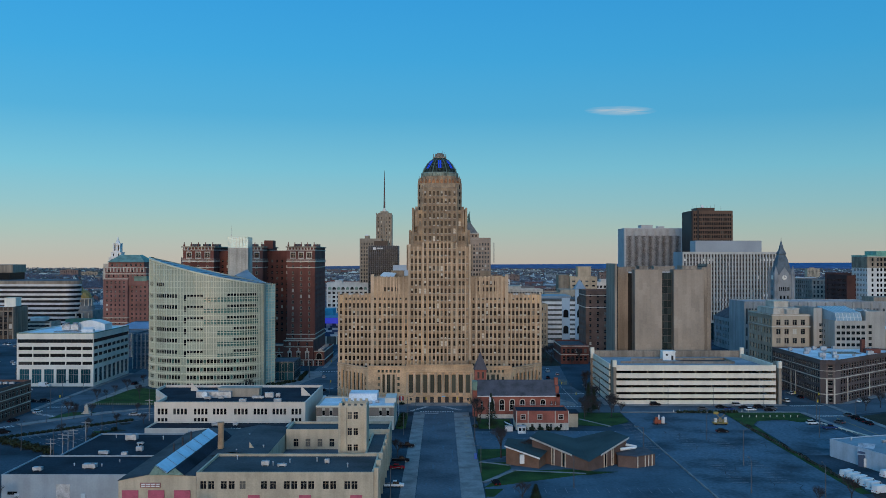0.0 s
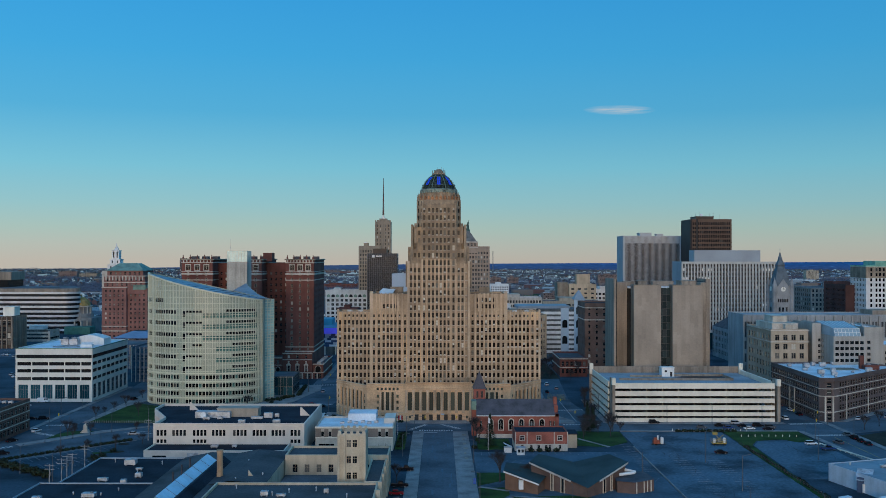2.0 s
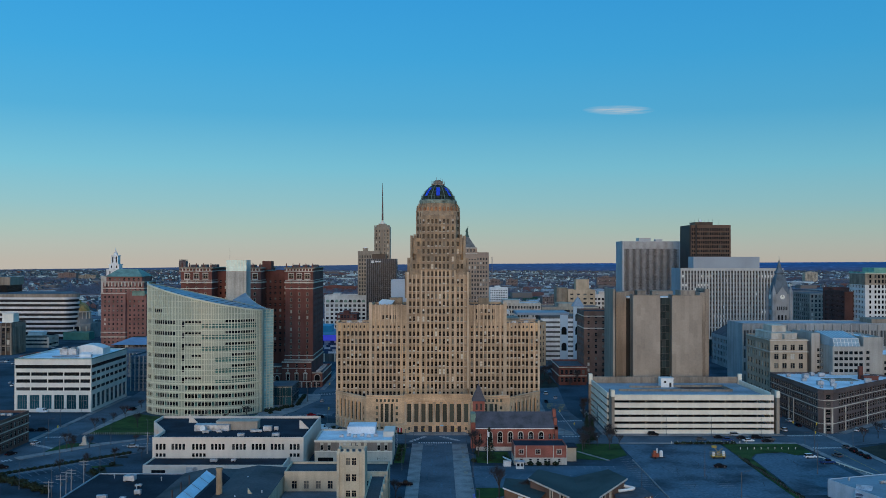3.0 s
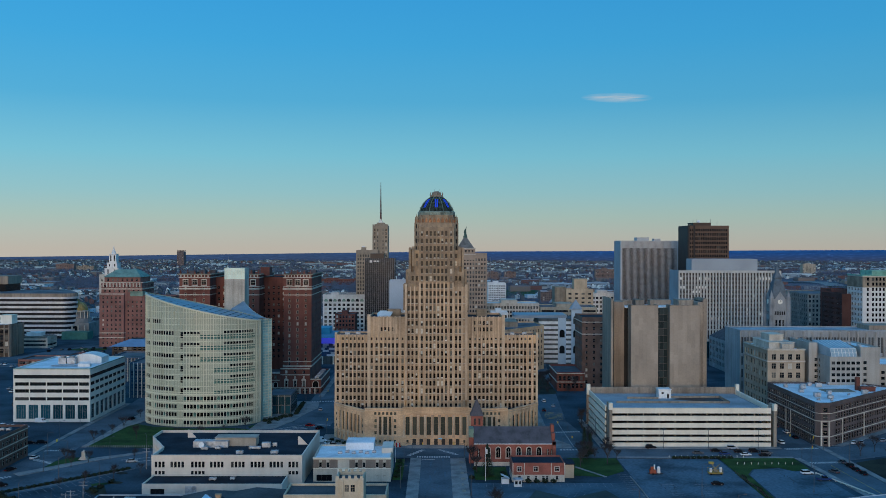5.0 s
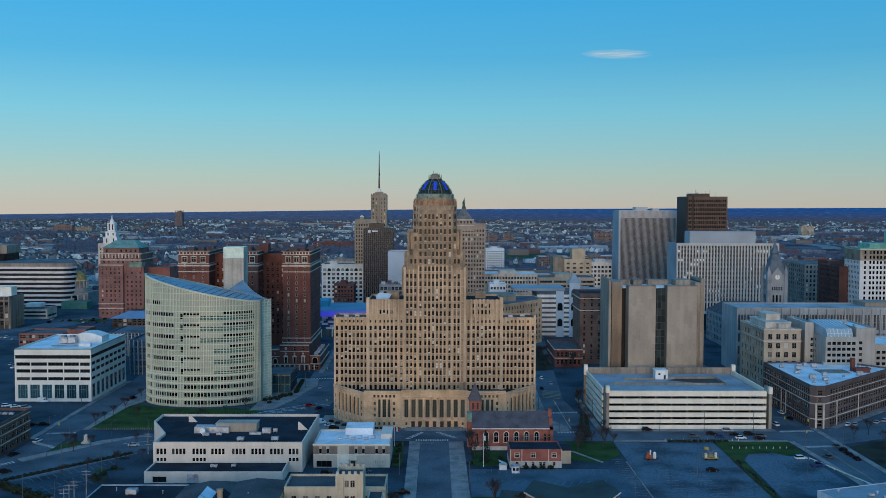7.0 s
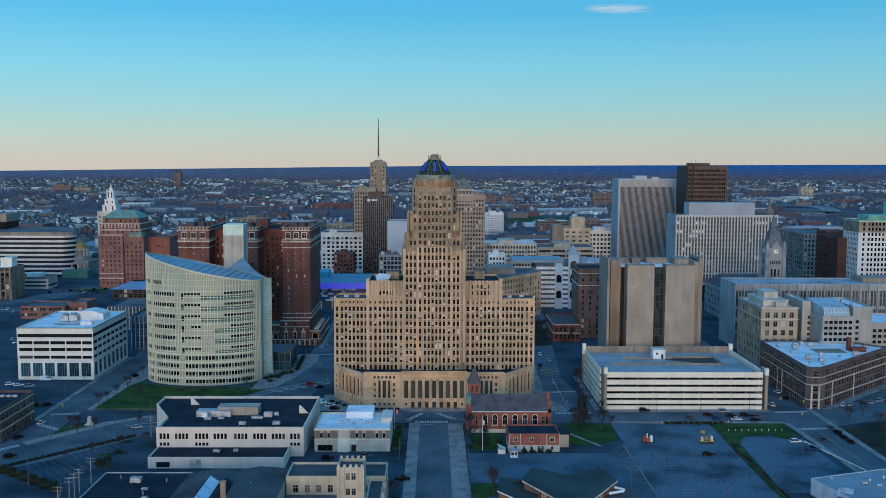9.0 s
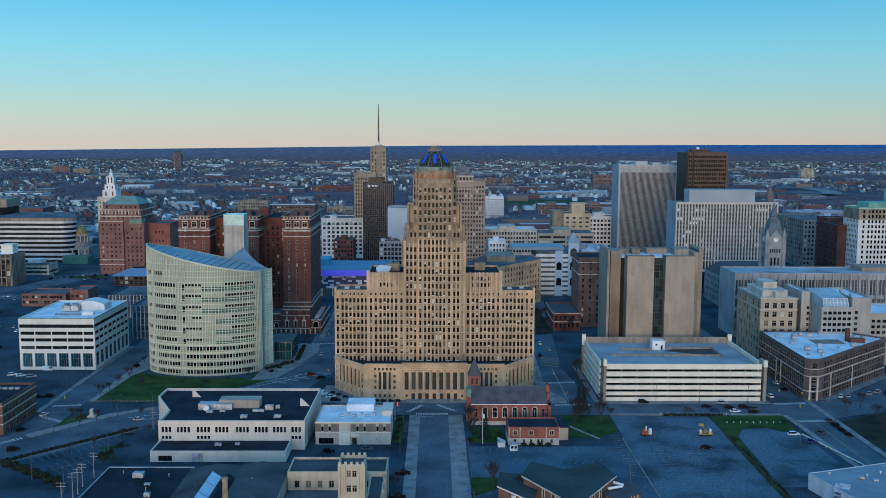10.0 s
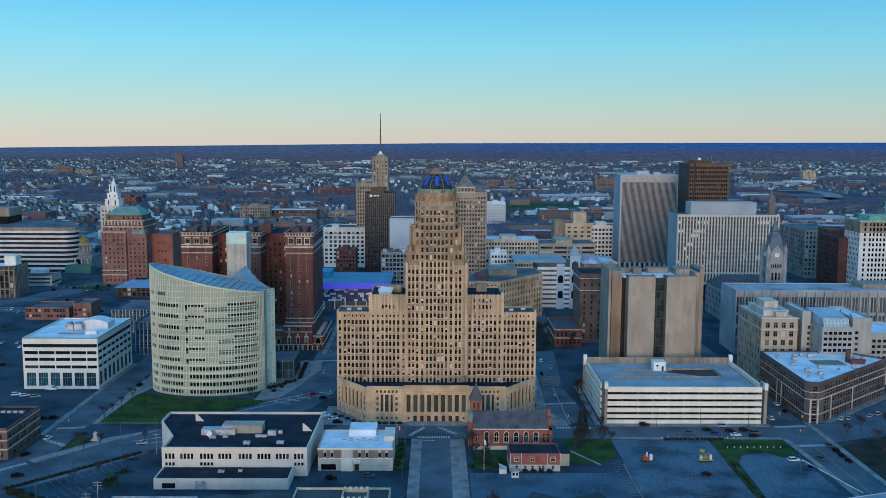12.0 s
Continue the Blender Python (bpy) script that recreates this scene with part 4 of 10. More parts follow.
    # roofs and return walls
    for k, z in ((0, 15.8), (1, 16.6), (3, 16.6), (4, 15.8)):
        a, c = pod[k], pod[k + 1]
        s.face((*a, z), (*c, z), (c[0], c[1] + 0.6, z), (a[0], a[1] + 0.6, z))
        s.face((c[0], c[1] + 0.6, z), (a[0], a[1] + 0.6, z), (a[0], a[1] + 0.6, z - 2.4), (c[0], c[1] + 0.6, z - 2.4))
    s.face((-14.5, 411.2, 17.3), (14.5, 411.2, 17.3), (14.5, 412.2, 17.3), (-14.5, 412.2, 17.3))
    s.face((14.5, 412.2, 17.3), (-14.5, 412.2, 17.3), (-14.5, 412.2, 13.4), (14.5, 412.2, 13.4))
    for sx in (-1, 1):
        s.face((sx * 14.5, 411.2, 13), (sx * 14.5, 412.2, 13), (sx * 14.5, 412.2, 17.3), (sx * 14.5, 411.2, 17.3))
    b.part("podium_wall", s, SAND_WARM)
    r = Shell()
    r.face(*[(x, y + 0.4, 13.5) for x, y in pod], (47.3, 432, 13.5), (-47.1, 432, 13.5))
    b.part("podium_roof", r, ROOF_B)
    b.cap = 110
    b.glaze(WIN_POD, mat("tarnished_bronze_bar", (0.10, 0.085, 0.055), 0.6, 0.15, 0.5, 3, 0.0))
    # pilasters, plinth buttresses and copings of the flanks and the bowed ends
    for k, us, top in ((0, [3.0 + 3.1 * i for i in range(7)], 14.0), (4, [L0 - 3.0 - 3.1 * i for i in range(7)], 14.0), (1, [6.0, 8.1, 10.3, 12.5], 13.2), (3, [6.0, 8.1, 10.3, 12.5], 13.2)):
        A, U = Vector(pod[k]), (Vector(pod[k + 1]) - Vector(pod[k])).normalized()
        for u in us:
            p = A + U * u
            m = Matrix.Translation((p.x, p.y, 0)) @ Matrix.Rotation(math.atan2(U.y, U.x), 4, "Z")
            c = Shell()
            c.box(-0.3, 0.3, -0.35, -0.003, 4.4, top, m=m)
            c.box(-0.45, 0.45, -0.6, -0.003, 0.0, 4.2, m=m)
            b.part("pilaster", c, SAND_PIER)
        L = math.dist(pod[k], pod[k + 1])
        m = Matrix.Translation((*pod[k], 0)) @ Matrix.Rotation(math.atan2(U.y, U.x), 4, "Z")
        z = 15.8 if k in (0, 4) else 16.6
        for name, y1, z0, z1 in (("string_course", -0.003, z - 0.9, z - 0.6), ("coping", 0.7, z, z + 0.25), ("plinth_course", -0.003, 3.9, 4.3)):
            c = Shell()
            c.box(0, L, -0.3, y1, z0, z1, m=m)
            b.part(name, c, SAND_PIER)
    for i in range(10):  # engaged columns of the centre
        x = -12.6 - 1.575 + 3.15 * i
        c = Shell()
        c.tube((x, 411.15, 4.6), (x, 411.15, 13.4), 0.55, 0.5, 10)
        c.box(x - 0.7, x + 0.7, 410.5, 411.2, 13.3, 13.9)
        c.box(x - 0.7, x + 0.7, 410.5, 411.2, 3.9, 4.7)
        b.part("column", c, SAND_PIER)
    c = Shell()
    c.box(-14.7, 14.7, 410.75, 411.2, 14.2, 14.7)
    c.box(-14.8, 14.8, 410.7, 411.3, 17.0, 17.5)
    b.part("cornice", c, SAND_WARM)
    for x in (-9.6, -6.5, -3.3, 0, 3.3, 6.5, 9.6):
        d = Shell()
        d.box(x - 0.8, x + 0.8, 411.05, 411.3, 0.4, 3.2)
        b.part("door", d, BLACK, "dark bronze entrance door")
    d = Shell()
    d.box(1.0, 2.6, 409.9, 410.3, 3.4, 3.7)
    b.part("entrance_sign", d, glow("cyan_lit_sign", (0.08, 0.35, 0.6), 0.4), "cyan lit canopy sign above the doors")
    st = Shell()
    for i in range(4):
        st.box(-13 + 0.2 * i, 13 - 0.2 * i, 406.5 + i * 1.0, 411.1, 0, 0.16 * (i + 1))
    b.part("steps", st, PAVE)
    for x, y, w in ((-20, 445, 6), (22, 448, 5)):
        s = Shell()
        s.box(x - w / 2, x + w / 2, y - 2, y + 2, 54.9, 58.2)
        s.box(x - w / 2 - 0.2, x + w / 2 + 0.2, y - 2.2, y + 2.2, 58.2, 58.5)
        b.part("roof_house", s, SAND_DIM)
    s = Shell()
    s.face((-27.5, 437, 55.2), (-21.5, 437, 55.8), (-20.5, 442, 57.4), (-26.5, 443, 57.9))
    s.face((-27.5, 437, 55.2), (-26.5, 443, 57.9), (-28.5, 445, 56.2))
    s.box(-27.3, -21.8, 437.2, 444, 54.9, 55.6)
    b.part("roof_canopy", s, WHITE, "white metal canopy on the shoulder roof")
    for x, y in ((-42, 440), (-37, 441), (36, 440), (42, 442)):
        roof_unit(x, y, 46.5, 2.6, 2, 1.5)


city_hall()
for x0, y0, x1, y1 in ((-49, 424, -33, 407), (-31, 408.6, -15, 408.6), (15, 408.6, 31, 408.6), (33, 407, 49, 424)):
    e = thing("clipped_hedge", (x0 + x1) / 2, (y0 + y1) / 2, 0, "low dark hedge along the foot of a stone podium", "hedge", "podium hedges")
    for k in range(5):
        f = (k + 0.5) / 5
        part("foliage", leafy(x0 + (x1 - x0) * f, y0 + (y1 - y0) * f, 0.6, 1.4, 1.0, 0.7, 150, 640 + k + int(x0), 0.25), HEDGE, e)

# ---- courthouse, garage and offices round the square ----
def concrete_court():
    b = Building("concrete_courthouse", "brown-grey brutalist concrete court tower with blank slabs", 118, 495, "courthouse")

    def tower(name, x0, x1, y0, y1, z, material, label=""):
        s = Shell()
        s.prism(rect(x0, x1, y0, y1), 0, z)
        return b.part(name, s, material, label)

    # Shade of the deep recess is put into the core's colour
    tower("core", 98.0, 135.2, 485, 499, 57.0, mat("recess_shade_concrete", (0.030, 0.028, 0.026), 0.9, 0.2, 0.1, 2, 0.1), "recessed concrete core with its shade in near-black colour")
    # two great front slabs in upright precast panels
    for x0, x1 in ((99.5, 113.4), (119.3, 134.6)):
        tower("slab_back", x0, x1, 473.4, 480.9, 58.3, CONC)
        n, zs = 7, [0, 9, 17, 23, 31, 37, 46, 52, 58.6]
        w = (x1 - x0) / n
        for i in range(n):
            for k, (z0, z1) in enumerate(zip(zs, zs[1:])):
                if z1 < 14:
                    continue
                s = Shell()
                o, o2 = (2.2 * ((i * 5) % 3 - 1) if 0 < j < len(zs) - 1 else 0 for j in (k, k + 1))
                s.box(x0 + w * i + 0.007, x0 + w * (i + 1) - 0.007, 473.0, 473.39, z0 + o + 0.007, z1 + o2 - 0.007)
                b.part("concrete_panel", s, CONC_P)
        cap = Shell()
        cap.box(x0 - 0.1, x1 + 0.1, 472.8, 473.6, 58.5, 58.8)
        cap.box(x0 - 0.1, x0 + 0.5, 472.8, 481, 58.5, 58.8)
        cap.box(x1 - 0.5, x1 + 0.1, 472.8, 481, 58.5, 58.8)
        b.part("coping", cap, CONC, "thin concrete coping")
    # glazed slot between the slabs
    g = Shell()
    g.box(113.4, 119.3, 477.6, 478.0, 0, 57.0)
    b.part("slot_wall", g, CONC_D)
    for i in range(3):
        for k in range(15):
            ob = new("window", pane_mesh(1.85, 3.5, "plain", (WIN_SLOT, BRONZE)))
            ob.matrix_basis = Matrix.Translation((114.4 + 1.95 * i, 477.5, 5.0 + 3.6 * k))
            hold(ob, b.e)
    # side fins with dark seams
    tower("fin", 89.8, 91.0, 476, 500.5, 61.7, CONC)
    tower("seam", 91.0, 92.4, 481, 499.5, 60.4, BLACK)
    tower("fin", 92.4, 98.2, 484, 499.5, 59.8, CONC)
    tower("fin", 135.3, 138.0, 479, 499.5, 59.8, CONC)
    tower("seam", 138.0, 139.2, 483, 499.5, 60.2, BLACK)
    tower("fin", 139.2, 141.2, 483, 500.5, 61.5, CONC)
    for x0, x1, y0, y1, z0, z1 in ((98.6, 104, 493, 498, 57, 60.0), (105.6, 110, 491, 498, 57, 60.4), (114, 125, 494, 499, 57, 60.2), (127.5, 135, 487, 498, 57, 60.6)):
        s = Shell()
        s.box(x0, x1, y0, y1, z0, z1 - 0.4)
        s.box(x0 - 0.3, x1 + 0.3, y0 - 0.3, y1 + 0.3, z1 - 0.4, z1)
        b.part("plant_room", s, CONC)
    r = Shell()
    r.prism(rect(98.3, 135.2, 481.0, 499.4), 56.7, 57.3)
    b.part("roof", r, ROOF_W)


# Indoor shade behind the open bays is put into this near-black colour
CONC_I = mat("garage_interior_shade", (0.030, 0.030, 0.031), 0.95, 0.2, 0.3, 2, 0.1, spec=0.1)


def garage():
    b = Building("parking_garage", "five-deck parking garage with white concrete spandrels and open bays", 113, 440, "parking garage")
    x0, x1, y0, y1 = 78.0, 148.6, 410.4, 462.0
    lv = [0.0, 2.75, 5.45, 8.5, 11.55]
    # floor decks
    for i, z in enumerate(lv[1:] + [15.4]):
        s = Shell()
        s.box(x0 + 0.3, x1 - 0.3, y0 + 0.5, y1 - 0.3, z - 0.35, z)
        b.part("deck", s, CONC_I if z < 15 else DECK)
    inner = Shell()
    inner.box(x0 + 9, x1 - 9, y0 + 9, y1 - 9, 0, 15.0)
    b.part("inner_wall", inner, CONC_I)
    # spandrels, front and sides
    for h0, h1 in ((0.0, 1.85), (2.8, 4.4), (5.5, 7.45), (8.55, 10.5), (11.6, 13.75), (14.85, 17.3)):
        for a in ((x0, x1, y0 - 0.3, y0 + 0.35), (x0 - 2.0, x0 - 1.4, y0 + 6, y1), (x1 + 0.6, x1 + 1.2, y0 + 6, y1)):
            s = Shell()
            s.box(a[0], a[1], a[2], a[3], h0, h1)
            if a[1] - a[0] > 5:
                s.box(a[0], a[1], a[2] - 0.12, a[2] - 0.004, h1 - 0.25, h1)
                s.box(a[0], a[1], a[2] - 0.08, a[2] - 0.004, h0, h0 + 0.18)
            b.part("spandrel", s, CONC_L)
    n = 10
    for i in range(n + 1):
        x = x0 + (x1 - x0) * i / n
        s = Shell()
        s.box(x - 0.2, x + 0.2, y0 + 0.5, y0 + 0.9, 0, 15.0)
        b.part("post", s, CONC)
    for i in range(9):
        y = y0 + 6 + (y1 - y0 - 6) * i / 8
        for x in (x0 - 1.3, x1 + 0.1):
            s = Shell()
            s.box(x, x + 0.5, y - 0.3, y + 0.3, 0, 15.0)
            b.part("post", s, CONC)
    # stair towers at the front corners
    for x, z in ((x0 - 1.3, 19.1), (x1 + 1.0, 18.6)):
        s = Shell()
        s.box(x, x + 1.3, y0 - 0.9, y0 + 5.9, 0, z)
        b.part("corner_pier", s, CONC)
        s = Shell()
        s.box(x - 0.15, x + 1.45, y0 - 1.1, y0 + 1.1, z - 2.6, z + 0.4)
        b.part("pier_cap", s, CONC_L)
    # top deck: parapets, black sheet for the ramp well, stair head
    s = Shell()
    s.box(x0 - 3, x1 + 2, y1 - 0.4, y1 + 0.3, 0, 18.6)
    for k in range(10):
        x = x0 - 1 + k * 8.0
        s.box(x, x + 0.4, y1 - 0.7, y1 - 0.4, 12, 18.6)
    b.part("back_wall", s, CONC)
    for x, y in ((x0 - 2.2, y1 - 1), (x1 + 1.3, y1 - 1)):
        s = Shell()
        s.box(x - 0.9, x + 0.9, y - 0.9, y + 0.9, 15, 20.2)
        b.part("back_pier", s, CONC_L)
    # Black sheet laid on the deck stands in for the ramp's shade
    well = Shell()
    well.face((112, 444.5, 15.42), (137, 432.5, 15.42), (137, 448.5, 15.42), (118, 448.2, 15.42))
    b.part("ramp_well", well, BLACK, "flat black sheet on the top deck for a shaded ramp opening")
    for a, c in (((84.5, 433.8), (137.2, 433.0)), ((112, 448.2), (137.5, 448.8)), ((137.4, 432.8), (137.4, 449)), ((92, 446), (107, 445.2))):
        s = Shell()
        d = Vector((c[0] - a[0], c[1] - a[1], 0))
        m = Matrix.Translation((*a, 0)) @ Matrix.Rotation(math.atan2(d.y, d.x), 4, "Z")
        s.box(0, d.length, -0.15, 0.15, 15.4, 16.4, m=m)
        b.part("ramp_wall", s, CONC)
    s = Shell()
    s.box(107.4, 113.4, 446.6, 452, 15.4, 19.6)
    s.box(107.2, 113.6, 446.4, 452.2, 19.6, 19.9)
    b.part("stair_head", s, WHITE, "white stair head on the top deck")
    d = Shell()
    d.box(111.4, 112.4, 446.5, 446.6, 15.5, 17.7)
    d.box(108.8, 109.8, 446.5, 446.6, 17.6, 18.5)
    b.part("stair_door", d, BLACK)


def white_office():
    b = Building("office_building", "white banded five-storey office with dark ribbon windows and white roof", -192, 487, "office building")
    x0, x1, y0, y1, z1 = -211.8, -173.4, 466.2, 519, 26.8
    bands = [(14.7, 16.4), (18.2, 19.9), (21.8, 23.6)]
    ribbon = [(10.8, 12.4), *bands]
    wf, wd = x1 - x0, y1 - y0
    gaps = [0.6, 8.0, 16.5, 24.5, 32.6, wf - 0.4]
    us = [(p + 0.25, q - 0.25) for p, q in zip(gaps, gaps[1:])]
    big = even(6, wf, 4.8, 0.8)
    side = even(8, wd, 4.4, 0.6)
    full, fulls = [(0.3, wf - 0.3)], [(0.3, wd - 0.3)]
    b.block(rect(x0, x1, y0, y1), 0, z1, mat("cream_white_panel", (0.72, 0.68, 0.60), 0.7, 0.05, 0.1, 2, 0.05, streak=0.06), ROOF_W, {
        0: [(big, [(1.6, 8.6)], "grid"), (us, ribbon[:3], "ribbon"), (full, ribbon[3:], "ribbon")],
        1: [(side, [(1.6, 8.6)], "grid"), (even(8, wd, 5.7, 0.6), ribbon[:3], "ribbon"), (fulls, ribbon[3:], "ribbon")]}, 0.7, 0.5)
    upper = [w for w in b.wins if w[0].z > 9.5]
    b.wins = [w for w in b.wins if w[0].z < 9.5]
    b.glaze(WIN_BLUE, STEEL)
    b.wins = upper
    b.glaze(WIN_DARK, BLACK)
    s = Shell()
    s.box(x0 - 0.15, x1 + 0.15, y0 - 0.15, y0 + 0.1, z1 - 0.35, z1 + 0.1)
    s.box(x1 - 0.1, x1 + 0.15, y0 + 0.1, y1, z1 - 0.35, z1 + 0.1)
    b.part("coping", s, COPPER, "green metal coping")
    # plant room with a curved roof
    s = Shell()
    px0, px1, py0, py1 = -193, -177, 492, 503
    s.box(px0, px1, py0, py1, 26.1, 29.4)
    n = 10
    arc = [(px0 + (px1 - px0) * i / n, 29.4 + 1.9 * math.sin(math.pi * i / n)) for i in range(n + 1)]
    for (xa, za), (xb, zb) in zip(arc, arc[1:]):
        s.face((xa, py0, za), (xb, py0, zb), (xb, py1, zb), (xa, py1, za))
    s.face(*[(x, py0, z) for x, z in arc])
    b.part("plant_room", s, WHITE)
    for x in (-196, -191.5):
        e = thing("cooling_tower", x, 489.5, 26.1, "grey louvred cooling tower on the white roof", "cooling tower", "cooling towers")
        s = Shell()
        s.box(x - 2, x + 2, 487.8, 491.2, 26.4, 29.4)
        for k in range(6):
            s.box(x - 2.05, x + 2.05, 487.7, 487.8, 26.7 + 0.45 * k, 26.9 + 0.45 * k)
        part("casing", s, GALV, e)
        f = Shell()
        f.tube((x, 489.5, 29.4), (x, 489.5, 30.4), 1.4, 1.5, 12)
        part("fan_ring", f, STEEL, e)
    s = Shell()
    s.box(-184, -178, 478, 480.5, 26.1, 27.6)
    s.face((-184, 478, 27.6), (-178, 478, 27.6), (-178, 480.5, 28.6), (-184, 480.5, 28.6))
    b.part("roof_hatch", s, WHITE)
    s = Shell()
    for k in range(3):
        s.tube((-198, 478 + k * 0.8, 26.6), (-184, 478 + k * 0.8, 26.6), 0.2, 0.2, 6)
    b.part("roof_pipe", s, STEEL)


def glass_court():
    b = Building("glass_courthouse", "pale green curved glass courthouse with a sloping roofline and cream fins", -117, 470, "courthouse", cap=300)
    cx, cy, ra, rb = -117.0, 470.5, 29.4, 17.0

    def top(x):
        return 64.7 - 13.5 * (x + 146.4) / 58.5 + 0.9 * ((x + 117) / 29.4) ** 2 - 0.9

    def pt(a, off=0.0):
        return cx + (ra + off) * math.cos(a), cy + (rb + off) * math.sin(a)

    n = 56
    a0, a1 = math.pi * 0.93, math.pi * 1.93
    ang = [a0 + (a1 - a0) * i / n for i in range(n + 1)]
    ring = [pt(a) for a in ang]
    # storeys: dark windows stand in a skin of pale panels
    low = [1.4, 5.3, 9.2, 13.2]
    high = [17.6, 23.2, 28.6, 34.0, 39.6, 45.0, 50.6]
    s = Shell()
    for i in range(n):
        p, q = ring[i], ring[i + 1]
        s.face((*p, 0), (*q, 0), (*q, top(q[0])), (*p, top(p[0])))
    back = [(-88.4, 476), (-94, 483), (-108, 488.5), (-126, 487), (-140, 480)]
    ends = [ring[-1], *back, ring[0]]
    for p, q in zip(ends, ends[1:]):
        s.face((*p, 0), (*q, 0), (*q, top(q[0])), (*p, top(p[0])))
    b.part("wall", s, CREAM_G)
    r = Shell()
    loop = ring + back
    r.face(*[(x, y, top(x) - 0.5) for x, y in loop])
    b.part("roof", r, mat("blue_grey_metal_roof", (0.30, 0.33, 0.36), 0.5, 0.12, 0.1, 1, 0.05, metal=0.3))
    seam = Shell()
    fr = sorted(ring)
    bk = sorted(back + [ring[0], ring[-1]])

    def cross(line, x):
        for p, q in zip(line, line[1:]):
            if p[0] <= x <= q[0] and q[0] > p[0]:
                return p[1] + (q[1] - p[1]) * (x - p[0]) / (q[0] - p[0])
        return line[0][1]

    for k in range(15):
        x = fr[0][0] + 3 + (fr[-1][0] - fr[0][0] - 8) * k / 14
        ya, yb = cross(fr, x), cross(bk, x)
        if yb - ya > 2:
            seam.box(x - 0.14, x + 0.14, ya + 0.6, yb - 0.3, top(x) - 0.7, top(x) - 0.22)
    b.part("roof_seam", seam, mat("dark_roof_seam", (0.10, 0.125, 0.15), 0.6, 0.1, 0.2, 2, 0.0, metal=0.2), "raised dark metal seams", kind="stuff")
    edge = Shell()
    for i in range(n):
        p, q, pi, qi = pt(ang[i], 0.3), pt(ang[i + 1], 0.3), pt(ang[i], -0.5), pt(ang[i + 1], -0.5)
        zp, zq = top(ring[i][0]), top(ring[i + 1][0])
        edge.face((*p, zp - 0.5), (*q, zq - 0.5), (*q, zq + 0.25), (*p, zp + 0.25))
        edge.face((*p, zp + 0.25), (*q, zq + 0.25), (*qi, zq + 0.25), (*pi, zp + 0.25))
    b.part("roof_edge", edge, FIN)
    # upright fins
    for i in range(n + 1):
        x, y = ring[i]
        m = Matrix.Translation((x, y, 0)) @ Matrix.Rotation(math.atan2(math.sin(ang[i]) / rb, math.cos(ang[i]) / ra), 4, "Z")
        s = Shell()
        s.box(-0.05, 0.24, -0.14, 0.14, 0.3, top(x) + 0.1, m=m)
        b.part("fin", s, FIN)
        if i < n:
            c = (ang[i] + ang[i + 1]) / 2
            x, y = (ring[i][0] + ring[i + 1][0]) / 2, (ring[i][1] + ring[i + 1][1]) / 2
            m = Matrix.Translation((x, y, 0)) @ Matrix.Rotation(math.atan2(math.sin(c) / rb, math.cos(c) / ra), 4, "Z")
            s = Shell()
            s.box(-0.1, 0.03, -0.07, 0.07, 0.3, top(x) - 0.3, m=m)
            b.part("glazing_bar", s, FIN)

    def belt(z, t, off, i0, i1, material, name):
        s = Shell()
        for i in range(i0, i1):
            if z + t > min(top(ring[i][0]), top(ring[i + 1][0])) - 0.6:
                continue
            p, q, pi, qi = pt(ang[i], off), pt(ang[i + 1], off), ring[i], ring[i + 1]
            s.face((*p, z), (*q, z), (*q, z + t), (*p, z + t))
            s.face((*p, z + t), (*q, z + t), (*qi, z + t), (*pi, z + t))
            s.face((*pi, z), (*qi, z), (*q, z), (*p, z))
        if s.f:
            b.part(name, s, material)

    for z in low:
        belt(z + 2.3, 0.7, 0.32, 0, n, FIN, "floor_band")
    for z in [zz + 2.2 for zz in high] + [zz - 0.8 for zz in high] + [56.0, 58.6, 61.0]:
        belt(z, 0.25, 0.16, 0, n, FIN, "floor_band")

    def win(i, z, h, glass):
        p, q = Vector(ring[i]), Vector(ring[i + 1])
        c = (p + q) / 2
        d = q - p
        nrm = Vector((d.y, -d.x)).normalized()
        w = d.length - 0.26
        if z + h > top(c.x) - 1.5 or w < 0.4:
            return
        ob = new("window", pane_mesh(round(w, 1), h, "plain", (glass, FIN)))
        ob.matrix_basis = Matrix.Translation((c.x + nrm.x * 0.13, c.y + nrm.y * 0.13, z + h / 2)) @ Matrix.Rotation(math.atan2(d.y, d.x), 4, "Z")
        hold(ob, b.e)

    for k, z in enumerate(low):
        for i in list(range(2, 15)) + list(range(17, 26)) + list(range(28, 51)):
            win(i, z - 0.1, 1.9, WIN_DARK if (i * 7 + k * 3) % 5 else TEAL)
    for k, z in enumerate(high):
        left = range(6, 14) if k % 1 == 0 else range(6, 12)
        for i in list(left) + list(range(16, 25 if k < 6 else 20)):
            win(i, z - 0.1, 1.85, WIN_DARK)
        if k < 6:
            for i in range(33 + (k < 3) * 4, 52):
                win(i, z - 2.0, 2.2, TEAL)
            for i in range(40 + (k < 3) * 2, 51):
                win(i, z + 0.8, 1.3, WIN_DARK)
            for i in range(28 + (k == 2) * 2, 33):
                win(i, z + 0.5, 1.1, WIN_DARK)
            win(27, z - 1.5, 2.9, WIN_DARK)
    # pale teal glass screen at the sharp end
    mint = mat("pale_teal_glass", (0.40, 0.58, 0.53), 0.2, 0.12, 0.3, 2, 0.02, spec=0.5, rand=0.2)
    m = Matrix.Translation((-90.2, 471.6, 0)) @ Matrix.Rotation(math.atan2(7.0, 5.4), 4, "Z")
    run = math.hypot(7.0, 5.4)
